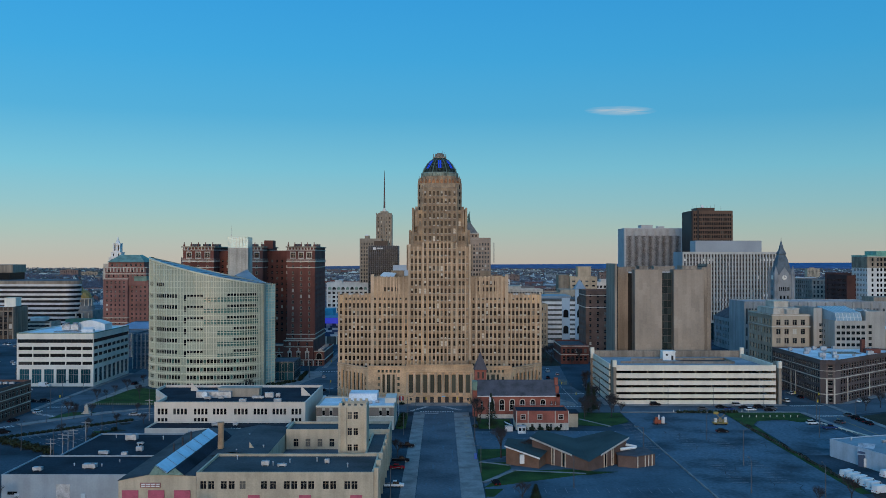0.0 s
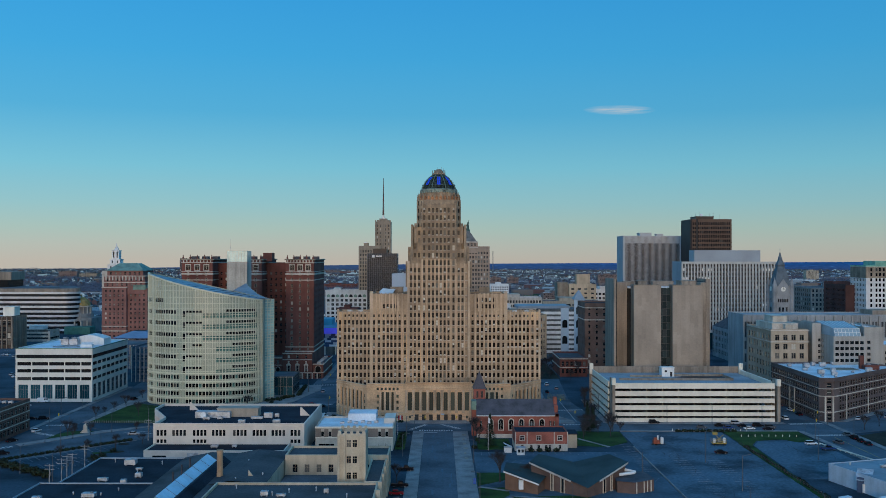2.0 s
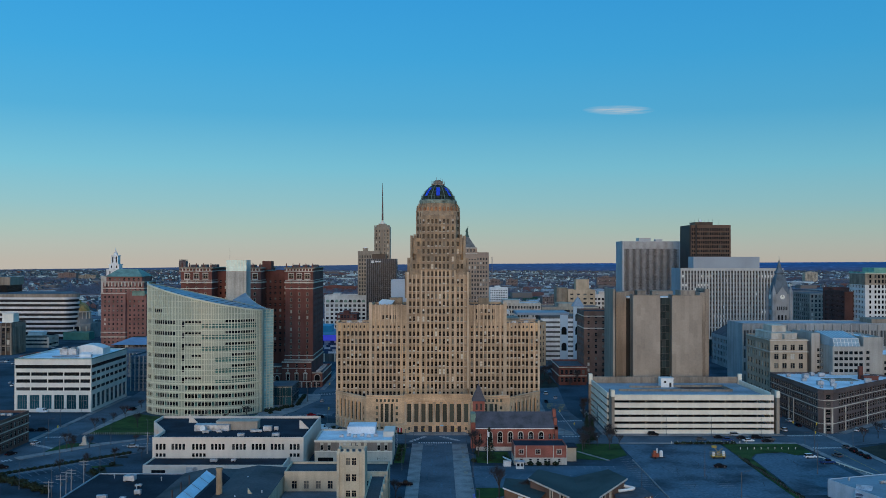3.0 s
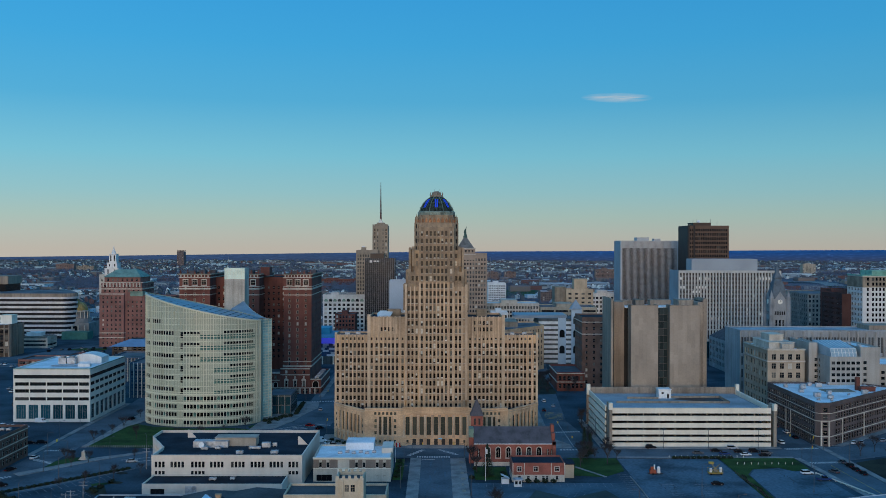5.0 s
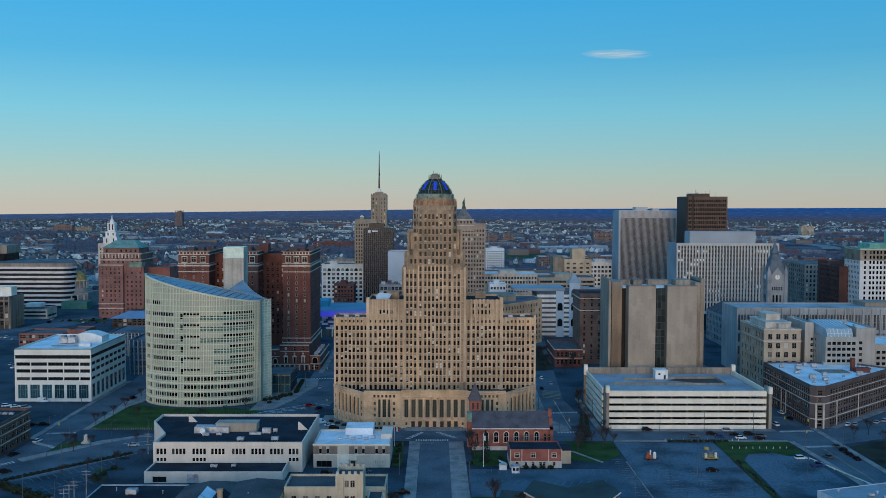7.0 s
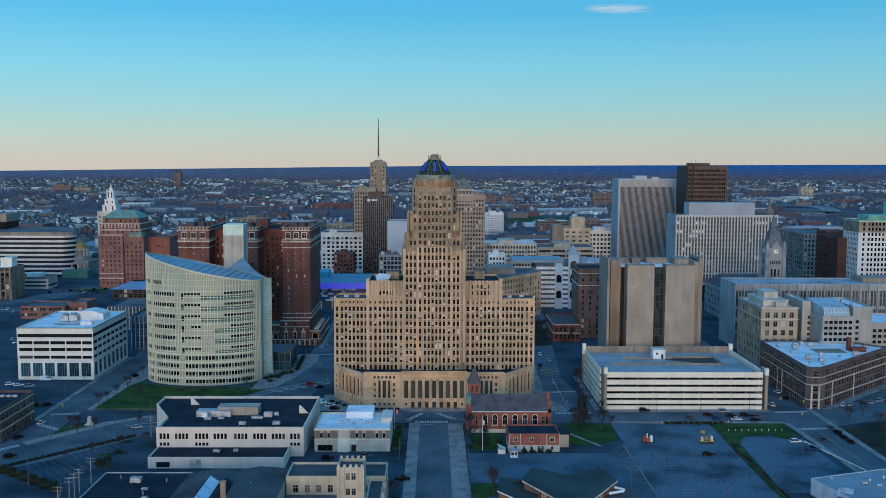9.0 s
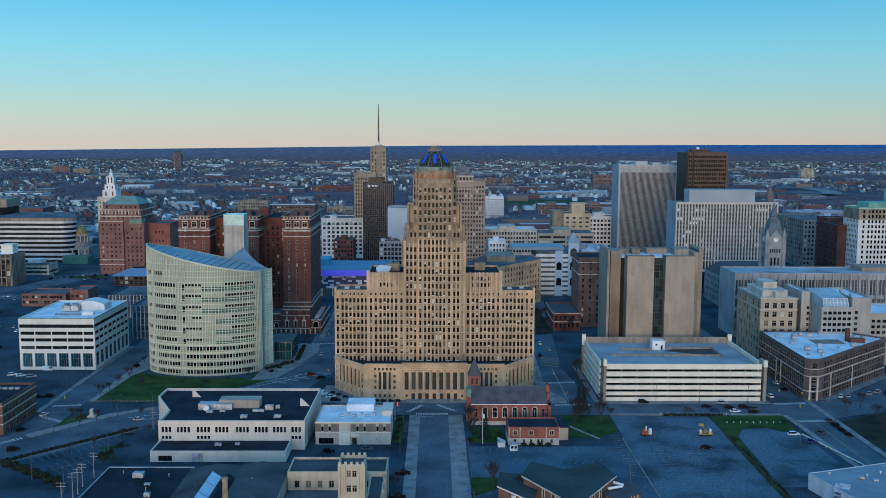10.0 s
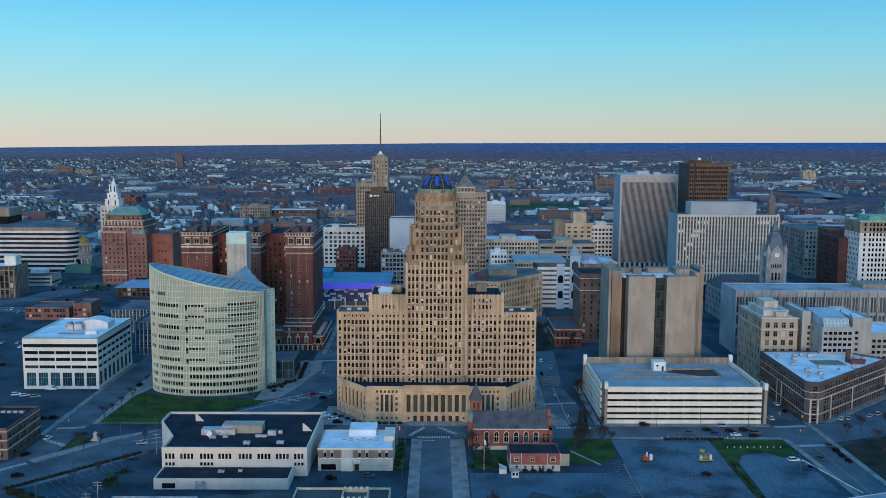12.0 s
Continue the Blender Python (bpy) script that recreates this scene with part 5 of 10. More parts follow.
    for k in range(12):
        z = 1.2 + 4.15 * k
        for i in range(4):
            s = Shell()
            s.box(run * i / 4 + 0.1, run * (i + 1) / 4 - 0.1, 0, 0.12, z, z + 3.95, m=m)
            b.part("screen_pane", s, mint, "pale teal glass screen pane")
    for k in range(37):
        s = Shell()
        s.box(-0.2, run + 0.2, -0.14, -0.01, 0.9 + 1.385 * k, 1.2 + 1.385 * k, m=m)
        b.part("screen_rail", s, FIN)
    for i in range(5):
        s = Shell()
        s.box(run * i / 4 - 0.1, run * i / 4 + 0.1, -0.18, 0.2, 0, 51.3, m=m)
        b.part("screen_mullion", s, FIN)
    # swept roof up to the shaft
    s = Shell()
    rows = []
    for i in range(9):
        f = i / 8
        x = -85.4 - 20.6 * f
        z = 51.2 + 7.0 * f * f
        rows.append([(x, 475 + 36 * f, z), (x - 7 * (1 - f) - 3, 478 + 11 * f, top(x - 7 * (1 - f) - 3) - 0.6)])
    for p, q in zip(rows, rows[1:]):
        s.face(p[0], q[0], q[1], p[1])
        s.face(q[0], p[0], (p[0][0], p[0][1], p[0][2] - 1.0), (q[0][0], q[0][1], q[0][2] - 1.0))
    b.part("swept_roof", s, MATS["blue_grey_metal_roof"])
    for i in range(17):
        f = i / 16
        x, z = -85.4 - 20.6 * f, 51.2 + 7.0 * f * f
        s = Shell()
        s.box(x - 0.12, x + 0.12, 474.7 + 36 * f, 475 + 36 * f, z - 1.2, z + 0.25)
        b.part("roof_rib", s, FIN)
    # stair shaft
    s = Shell()
    s.prism(rect(-117.2, -106.0, 514.2, 526), 0, 70.0)
    b.part("stair_shaft", s, mat("pale_shaft_concrete", (0.50, 0.45, 0.38), 0.9, 0.14, 0.08, 1.5, 0.1, streak=0.25), "pale concrete stair shaft")
    s = Shell()
    s.face((-117.2, 514.2, 70), (-106, 514.2, 70), (-106, 514.2, 70.2), (-117.2, 514.2, 73))
    s.box(-117.2, -106.0, 514.4, 525.8, 70.0, 76.0)
    b.part("shaft_head", s, mint, "teal glass head of the shaft")
    for i in range(8):
        s = Shell()
        x = -117.2 + 1.6 * i
        s.box(x - 0.04, x + 0.04, 514.2, 514.38, 70, 76.1)
        b.part("head_mullion", s, FIN)
    s = Shell()
    s.tube((-116.4, 520, 76), (-116.4, 520, 82.5), 0.12, 0.05, 6)
    b.part("mast", s, STEEL)


def hotel():
    b = Building("brick_hotel", "dark red brick hotel of three tall wings with white stone bands", -112, 580, "hotel", cap=300)
    zr = storeys(13, 19.0, 3.55, 1.7)
    for k, (x0, x1) in enumerate(((-155.5, -137.0), (-125.6, -107.2), (-92.4, -75.6))):
        y0, y1 = 563.0, 612
        us = even(3, x1 - x0, 0.95, 1.0)
        sd = even(12, y1 - y0, 1.2, 0.8)
        spec = {0: [(us, [(16.2, 17.7)] + zr), (even(3, x1 - x0, 2.6, 1.0), [(64.9, 67.6)], "grid")], 1: [(sd, zr[::2] if k < 2 else zr)], 3: [(sd, zr[::2])]}
        b.block(rect(x0, x1, y0, y1), 0, 71.0, BRICK_D, ROOF_B, spec, 0.9, 0.5, name="wing_wall")
        for z, t, o in ((15.2, 0.7, 0.5), (18.0, 0.45, 0.3), (58.4, 0.5, 0.25), (61.9, 0.9, 0.5), (63.5, 0.35, 0.25), (68.9, 0.5, 0.5), (70.7, 0.7, 0.9)):
            s = Shell()
            s.box(x0 - o, x1 + o, y0 - o, y0, z, z + t)
            s.box(x1, x1 + o, y0, y1, z, z + t)
            s.box(x0 - o, x0, y0, y1, z, z + t)
            b.part("stone_band", s, LIME if z < 70 else SAND_DIM)
        for i in range(9):
            u = x0 + (x1 - x0) * (i + 0.5) / 9
            s = Shell()
            s.box(u - 0.3, u + 0.3, y0 - 0.75, y0, 69.4, 70.7)
            b.part("bracket", s, LIME)
        for i in range(3):  # window surrounds near the top
            u = x0 + 1.0 + (x1 - x0 - 2) * (i + 0.5) / 3
            s = Shell()
            s.box(u - 1.7, u - 1.35, y0 - 0.2, y0, 64.4, 67.6)
            s.box(u + 1.35, u + 1.7, y0 - 0.2, y0, 64.4, 67.6)
            s.box(u - 1.8, u + 1.8, y0 - 0.3, y0, 67.6, 68.2)
            s.box(u - 1.8, u + 1.8, y0 - 0.3, y0, 63.9, 64.5)
            b.part("window_surround", s, LIME)
        for i in range(5):
            u = x0 + 0.6 + (x1 - x0 - 1.2) * i / 4
            s = Shell()
            s.box(u - 0.45, u + 0.45, y0, y0 + 0.9, 71.0, 72.6)
            s.box(u - 0.2, u + 0.2, y0 + 0.2, y0 + 0.6, 72.6, 73.9)
            b.part("roof_finial", s, BRICK_D)
        for i in range(3):
            s = Shell()
            s.box(x0 + 3 + 5 * i, x0 + 6.5 + 5 * i, y0 + 10 + 6 * i, y0 + 16 + 6 * i, 70, 73.0)
            b.part("roof_house", s, SLATE)
    for x0, x1 in ((-155.5, -137.0), (-125.6, -107.2), (-92.4, -75.6)):
        for z, _ in zr if x0 > -100 else zr[-4:]:
            for i in range(3):
                u = x0 + 1.0 + (x1 - x0 - 2) * (i + 0.5) / 3
                s = Shell()
                s.box(u - 0.7, u + 0.7, 562.72, 562.98, z - 0.26, z - 0.02)
                s.box(u - 0.55, u + 0.55, 562.78, 562.98, z + 1.72, z + 1.94)
                s.box(u - 0.66, u - 0.49, 562.82, 562.98, z + 0.1, z + 1.72)
                s.box(u + 0.49, u + 0.66, 562.82, 562.98, z + 0.1, z + 1.72)
                b.part("window_surround", s, SAND_DIM)
    # lift houses and the spine that joins the wings
    b.block(rect(-150, -80, 578, 624), 0, 69.0, BRICK_D, ROOF_B, {0: [(even(22, 70, 1.2, 1), zr)]}, name="spine_wall")
    s = Shell()
    s.box(-108.5, -103, 574, 583, 70, 75.2)
    b.part("lift_house", s, BRICK_D)
    # lower storeys: brick with round arches over a pale stone street floor
    y0 = 554.5
    street = storeys(1, 0.5, 3.0, 2.4)
    b.block(rect(-158, -93.2, y0, 606), 0, 12.6, BRICK_D, ROOF_G, {0: [(even(20, 64.8, 2.2, 1), street, "grid"), (even(20, 64.8, 1.2, 1), [(9.0, 11.0)])]}, name="podium_wall")
    b.block(rect(-93.0, -75.4, y0, 562.4), 0, 15.2, BRICK_D, ROOF_G, {0: [(even(4, 17.6, 2.6, 0.6), street, "grid"), (even(3, 17.6, 1.3, 1.0), [(4.6, 7.6), (12.2, 14.0)]), ]}, name="podium_wall")
    b.block(rect(-75.2, -69.0, y0 + 1.5, 602), 0, 8.8, BRICK_D, ROOF_G, {0: [([(1.2, 5.0)], street, "grid")], 1: [(even(14, 46, 2.0, 1), street, "grid")]}, name="podium_wall")
    for x0, x1, y, z, t, o in ((-158, -93.2, y0, 3.4, 0.5, 0.3), (-158, -93.2, y0, 8.0, 0.4, 0.3), (-158, -93.2, y0, 12.2, 0.6, 0.5), (-93, -75.4, y0, 3.4, 0.5, 0.3),
                               (-93, -75.4, y0, 11.2, 0.5, 0.4), (-93, -75.4, y0, 14.8, 0.7, 0.6), (-75.2, -69, y0 + 1.5, 3.4, 0.5, 0.3), (-75.2, -69, y0 + 1.5, 8.3, 0.6, 0.5)):
        s = Shell()
        s.box(x0, x1, y - o, y - 0.003, z, z + t)
        b.part("stone_band", s, LIME)
    for z in (3.4, 8.3):
        s = Shell()
        s.box(-68.997, -68.6, y0 + 1.2, 602, z, z + 0.55)
        b.part("stone_band", s, LIME)
    arches = [(-158 + 1 + 3.14 * (i + 0.5), y0, 5.9, 1.05, 4.2) for i in range(8, 20)] + [(-72.1, y0 + 1.5, 5.9, 1.6, 3.9)]
    for u, y, zc, r, zb in arches:
        n = 8
        ring = [(u + r * math.cos(math.pi * k / n), zc + r * math.sin(math.pi * k / n)) for k in range(n + 1)]
        out = [(u + (r + 0.35) * math.cos(math.pi * k / n), zc + (r + 0.35) * math.sin(math.pi * k / n)) for k in range(n + 1)]
        s = Shell()
        for k in range(n):
            s.face((out[k][0], y - 0.22, out[k][1]), (out[k + 1][0], y - 0.22, out[k + 1][1]), (ring[k + 1][0], y - 0.22, ring[k + 1][1]), (ring[k][0], y - 0.22, ring[k][1]))
            s.face((out[k + 1][0], y - 0.22, out[k + 1][1]), (out[k][0], y - 0.22, out[k][1]), (out[k][0], y - 0.003, out[k][1]), (out[k + 1][0], y - 0.003, out[k + 1][1]))
        for sx in (-1, 1):
            s.box(u + sx * (r + 0.17) - 0.17, u + sx * (r + 0.17) + 0.17, y - 0.22, y - 0.003, zb, zc)
        b.part("stone_arch", s, LIME)
        s = Shell()
        s.face((u - r, y - 0.05, zb), (u + r, y - 0.05, zb), *[(x, y - 0.05, z) for x, z in ring])
        b.part("arch_window", s, WIN_DARK)
    for i in range(3):  # pedimented windows of the wing's foot
        u = -93 + 1.0 + 15.6 * (i + 0.5) / 3
        s = Shell()
        s.box(u - 1.1, u - 0.7, y0 - 0.25, y0 - 0.003, 4.3, 8.0)
        s.box(u + 0.7, u + 1.1, y0 - 0.25, y0 - 0.003, 4.3, 8.0)
        s.box(u - 1.4, u + 1.4, y0 - 0.35, y0 - 0.003, 8.0, 8.5)
        s.face((u - 1.5, y0 - 0.3, 8.5), (u + 1.5, y0 - 0.3, 8.5), (u, y0 - 0.3, 9.7))
        b.part("window_surround", s, LIME)
        s = Shell()
        s.tube((u, y0 - 0.2, 10.2), (u, y0 - 0.003, 10.2), 0.55, 0.55, 10)
        b.part("roundel", s, LIME)
    s = Shell()
    for i in range(30):
        x = -157.6 + 2.94 * i
        s.box(x - 0.4, x + 0.4, y0 - 0.2, y0 - 0.004, 0, 3.4)
    b.part("stone_base", s, LIME, "pale stone ground storey")
    for i in range(6):
        roof_unit(-72.2, 563 + 6.5 * i, 8.0, 3.0, 2.4, 1.6)
    b.glaze(WIN, LIME, near=lambda p: p.x > -96 and p.y < 566)


def glass_lobby():
    b = Building("glass_lobby", "dark glass entrance lobby beside the curved courthouse", -79, 502, "lobby", cap=40)
    pts = rect(-89, -76.4, 488, 511)
    b.block(pts, 0, 10.0, mat("dark_teal_frame", (0.03, 0.06, 0.06), 0.4, 0.1, 0.5, 3, 0.0), ROOF_G, {0: [(even(5, 12.6, 2.2, 0.2), [(0.4, 4.6), (5.0, 9.4)], "plain")], 1: [(even(9, 23, 2.2, 0.2), [(0.4, 4.6), (5.0, 9.4)], "plain")]}, 0.3, 0.2, 0.12)
    b.glaze(WIN_BLUE, STEEL)
    for i in range(5):
        s = Shell()
        s.box(-89 + 3.1 * i, -88.85 + 3.1 * i, 487.7, 487.99, 0, 10.1)
        b.part("mullion", s, STEEL)
    for x, y0, y1 in ((-86.0, 466, 483), (-73.4, 486, 521)):
        e = thing("clipped_hedge", x, y0, 0, "dark clipped hedge strip on the plaza", "hedge", "plaza hedges")
        n = 6
        for k in range(n):
            part("foliage", leafy(x + (2.1 * k if x < -75 else -0.2 * k), y0 + (y1 - y0) * (k + 0.5) / n, 0.7, 1.3, 0.62 * (y1 - y0) / n, 0.8, 420, 500 + k + int(y0), 0.28), HEDGE, e)


concrete_court()
garage()
white_office()
glass_court()
hotel()

# ---- towers and blocks behind the square ----
def office_block(name, label, x0, x1, y0, y1, z1, wall, roof, front=None, side=None, category="office building", cap=0, glass=None, parapet=0.9,
                 base=None, turn=0.0, group=""):
    """A plain upright block. front, side: (columns, width, first sill, storeys, pitch, height)."""
    b = Building(name, label, (x0 + x1) / 2, (y0 + y1) / 2, category, group, cap=cap)
    cx, cy = (x0 + x1) / 2, (y0 + y1) / 2
    c, s = math.cos(radians(turn)), math.sin(radians(turn))
    pts = [(cx + (x - cx) * c - (y - cy) * s, cy + (x - cx) * s + (y - cy) * c) for x, y in rect(x0, x1, y0, y1)]
    spec = {}
    for e, sp, L in ((0, front, x1 - x0), (1, side, y1 - y0), (3, side, y1 - y0), (2, front, x1 - x0)):
        if sp:
            n, w, z0, k, pitch, h = sp
            spec[e] = [(even(n, L, w, 0.5), storeys(k, z0, pitch, h))]
    b.block(pts, 0, z1, wall, roof, spec, parapet)
    b.glaze(glass or WIN, STEEL)
    return b


def band_rows(b, x0, x1, y0, y1, zs, t, out, material, name="floor_band"):
    for z in zs:
        s = Shell()
        s.box(x0 - out, x1 + out, y0 - out, y0, z, z + t)
        s.box(x0 - out, x0, y0, y1, z, z + t)
        s.box(x1, x1 + out, y0, y1, z, z + t)
        b.part(name, s, material)


def mullions(b, x0, x1, y, n, w, d, z0, z1, material, name="mullion"):
    for i in range(n + 1):
        x = x0 + (x1 - x0) * i / n
        s = Shell()
        s.box(x - w / 2, x + w / 2, y - d, y, z0, z1)
        b.part(name, s, material)


def plant(b, x0, x1, y0, y1, z0, z1, material, name="plant_room"):
    s = Shell()
    s.box(x0, x1, y0, y1, z0, z1 - 0.4)
    s.box(x0 - 0.25, x1 + 0.25, y0 - 0.25, y1 + 0.25, z1 - 0.4, z1)
    return b.part(name, s, material)


def dark_tower():
    b = office_block("glass_tower", "black gridded glass office tower with a dark penthouse", -68.2, -39.8, 885, 912, 76.0, mat("black_spandrel", (0.012, 0.018, 0.026), 0.5, 0.12, 0.2, 2, 0.02), ROOF_B,
                     (15, 1.3, 3, 19, 3.7, 2.6), (12, 1.5, 3, 19, 3.7, 2.6), glass=WIN_DARK)
    mullions(b, -68.2, -39.8, 885, 15, 0.17, 0.3, 0, 76.2, mat("dark_steel_mullion", (0.22, 0.24, 0.27), 0.5, 0.1, 0.5, 3, 0.0))
    plant(b, -63.2, -50, 889, 905, 75, 80.6, BRONZE)
    for i, x in enumerate((-63.6, -59.8, -56.8)):  # unreadable lettering as bars
        s = Shell()
        s.box(x, x + (2.4 if i == 0 else 2.6), 884.5, 884.64, 72.0 if i == 0 else 72.7, 74.4 if i == 0 else 74.0)
        b.part("sign_bar", s, WHITE, "white sign bar")


MAST_STONE = mat("buff_tower_stone", (0.325, 0.268, 0.205), 0.88, 0.12, 0.1, 2, 0.1, streak=0.2)


def mast_tower():
    b = Building("mast_tower", "stepped tan stone tower with a tall red and white mast", -57, 945, "tower", cap=0)
    for x0, x1, y0, y1, z in ((-80.0, -58, 926, 960, 83.6), (-52, -43.5, 930, 960, 70.0), (-64.2, -48.4, 934, 950, 108.3)):
        n = max(3, int((x1 - x0) / 2.7))
        b.block(rect(x0, x1, y0, y1), 0, z, MAST_STONE, ROOF_G, {0: [(even(n, x1 - x0, 1.3, 0.8), storeys(int(z / 3.7) - 1, 3, 3.7, 2.2))],
                                                              3: [(even(6, y1 - y0, 1.3, 0.8), storeys(int(z / 3.7) - 1, 3, 3.7, 2.2))]})
    b.glaze(WIN, STEEL)
    s = Shell()
    for x in (-64.2, -60.6, -56.9, -53.2, -49.6):
        s.box(x, x + 1.2, 933.3, 934, 60, 109.4)
    b.part("buttress", s, MAST_STONE)
    s = Shell()
    s.prism(rect(-62.4, -50.2, 936, 948), 107.4, 109.8)
    s.prism(rect(-60.2, -52.4, 938, 946), 109.8, 111.4)
    b.part("crown", s, MAST_STONE)
    s = Shell()
    s.tube((-56.4, 942, 111.4), (-56.4, 942, 115), 2.6, 0.7, 8)
    b.part("mast_base", s, CONC_L)
    red = mat("red_mast_paint", (0.11, 0.05, 0.045), 0.6, 0.1, 0.5, 3, 0.0)
    for k in range(6):
        s = Shell()
        z0, z1 = 115 + k * 6.3, 115 + (k + 1) * 6.3
        s.tube((-56.4, 942, z0), (-56.4, 942, z1), 0.95 - 0.12 * k, 0.83 - 0.12 * k, 6)
        b.part("mast_section", s, red if k % 2 == 0 else CONC_D)
    s = Shell()
    s.tube((-73, 930, 85.5), (-73, 929.2, 85.8), 2.0, 2.0, 14)
    b.part("dish", s, WHITE, "white satellite dish")
    plant(b, -75, -70.5, 927.5, 934, 82.5, 86.5, SAND_DIM)


def arcade_block():
    b = office_block("arcaded_block", "white terracotta block with an arched top storey", -111.6, -70.4, 915, 950, 40.0, TERRA_W, ROOF_G,
                     (9, 2.6, 4.0, 7, 4.1, 2.4), (8, 2.4, 4, 7, 4.1, 2.4))
    for i in range(9):
        s = Shell()
        u = -110.7 + 39.6 * (i + 0.5) / 9
        n = 8
        ring = [(u + 1.7 * math.cos(math.pi * k / n), 914.8, 33.8 + 2.0 * math.sin(math.pi * k / n)) for k in range(n + 1)]
        s.face(*ring, (u - 1.7, 914.8, 33.0), (u + 1.7, 914.8, 33.0))
        b.part("arched_window", s, COPPER if i % 2 == 0 else WIN_DARK)
    band_rows(b, -111.6, -70.4, 915, 950, (32.0, 39.0), 0.6, 0.5, TERRA_W, "cornice")
    plant(b, -104, -97, 922, 932, 39.0, 42, TERRA_W)


TANSTONE = mat("tan_limestone", (0.35, 0.262, 0.20), 0.85, 0.12, 0.1, 3, 0.1, streak=0.15)


def pyramid_tower():
    b = Building("pyramid_roof_tower", "pale tan stepped tower with a grey pyramid and a green figure", 30, 825, "tower", cap=0)
    st = storeys(20, 4, 3.75, 2.0)
    b.block(rect(18.0, 44.4, 812, 845), 0, 82, TANSTONE, ROOF_G, {0: [(even(10, 26.4, 1.4, 0.8), st)], 3: [(even(9, 33, 1.4, 0.8), st)], 1: [(even(9, 33, 1.4, 0.8), st)]})
    b.block(rect(17.6, 34.0, 811.4, 838), 76, 86.2, TANSTONE, ROOF_G, {0: [(even(5, 16.4, 1.5, 1), [(82.6, 84.6)])]})
    b.glaze(WIN, STEEL)
    s = Shell()
    lo, hi = [(x, y, 86.2) for x, y in rect(18.4, 33.2, 812.4, 828)], [(x, y, 96.0) for x, y in rect(24.4, 26.6, 819, 821.4)]
    s.rings([lo, hi])
    s.face(*hi)
    e = Shell()
    e.box(17.3, 34.3, 811.1, 811.4, 85.3, 86.3)
    e.box(17.3, 34.3, 811.1, 811.4, 80.6, 81.2)
    b.part("cornice", e, LIME)
    b.part("pyramid_roof", s, mat("weathered_stone_roof", (0.155, 0.148, 0.135), 0.8, 0.2, 0.3, 3, 0.1))
    s = Shell()
    x, y = 25.5, 820.2
    s.tube((x, y, 95.6), (x, y, 97.0), 2.0, 1.7, 8)
    s.tube((x, y, 97.0), (x, y, 100.2), 1.35, 0.95, 8)
    s.tube((x, y, 100.2), (x, y, 102.4), 0.95, 0.7, 8)
    s.tube((x, y, 102.5), (x, y, 103.5), 0.45, 0.4, 8)
    s.tube((x + 0.6, y, 101.9), (x + 0.9, y, 105.4), 0.32, 0.22, 6)
    s.tube((x - 0.6, y, 101.9), (x - 1.3, y - 0.2, 99.8), 0.32, 0.25, 6)
    b.part("roof_figure", s, mat("dark_verdigris", (0.05, 0.10, 0.08), 0.6, 0.15, 0.4, 3, 0.05), "green copper figure on the pyramid")
    s = Shell()
    for x in (48.0, 48.6):
        s.tube((x, 830, 60), (x, 830, 78), 0.12, 0.12, 5)
    b.part("flue", s, STEEL)


def blank_box():
    b = Building("blank_wall_block", "pale grey block with a blank windowless end wall", -30, 822, "building", cap=0)
    b.block(rect(-41.2, -19.8, 815, 840), 0, 57.9, mat("pale_grey_cladding", (0.42, 0.46, 0.50), 0.7, 0.08, 0.05, 1, 0.05), ROOF_G, {})
    c = office_block("grey_office", "grey gridded office block with a flat roof", -47.5, -18, 795, 812, 30.5, mat("grey_cladding", (0.24, 0.26, 0.28), 0.7, 0.12, 0.1, 2, 0.05), ROOF_G,
                     (9, 2.4, 3, 7, 3.8, 2.5), None)
    for i in range(5):
        plant(c, -46 + i * 5.4, -43 + i * 5.4, 798, 804, 29.6, 32.2 + (i % 2), BRICK_B if i % 3 else GALV)


def tint_panel(name, col):
    """Smooth cladding whose tone shifts from panel to panel of one mesh."""
    m = bpy.data.materials.new(name)
    m.use_nodes = True
    N, L = m.node_tree.nodes, m.node_tree.links
    r = ramp(N, [(0.0, tuple(0.55 * c for c in col)), (0.5, col), (1.0, tuple(min(1, 1.3 * c) for c in col))])
    L.new(N.new("ShaderNodeNewGeometry").outputs["Random Per Island"], r.inputs[0])
    L.new(r.outputs[0], N["Principled BSDF"].inputs["Base Color"])
    N["Principled BSDF"].inputs["Roughness"].default_value = 0.5
    return m


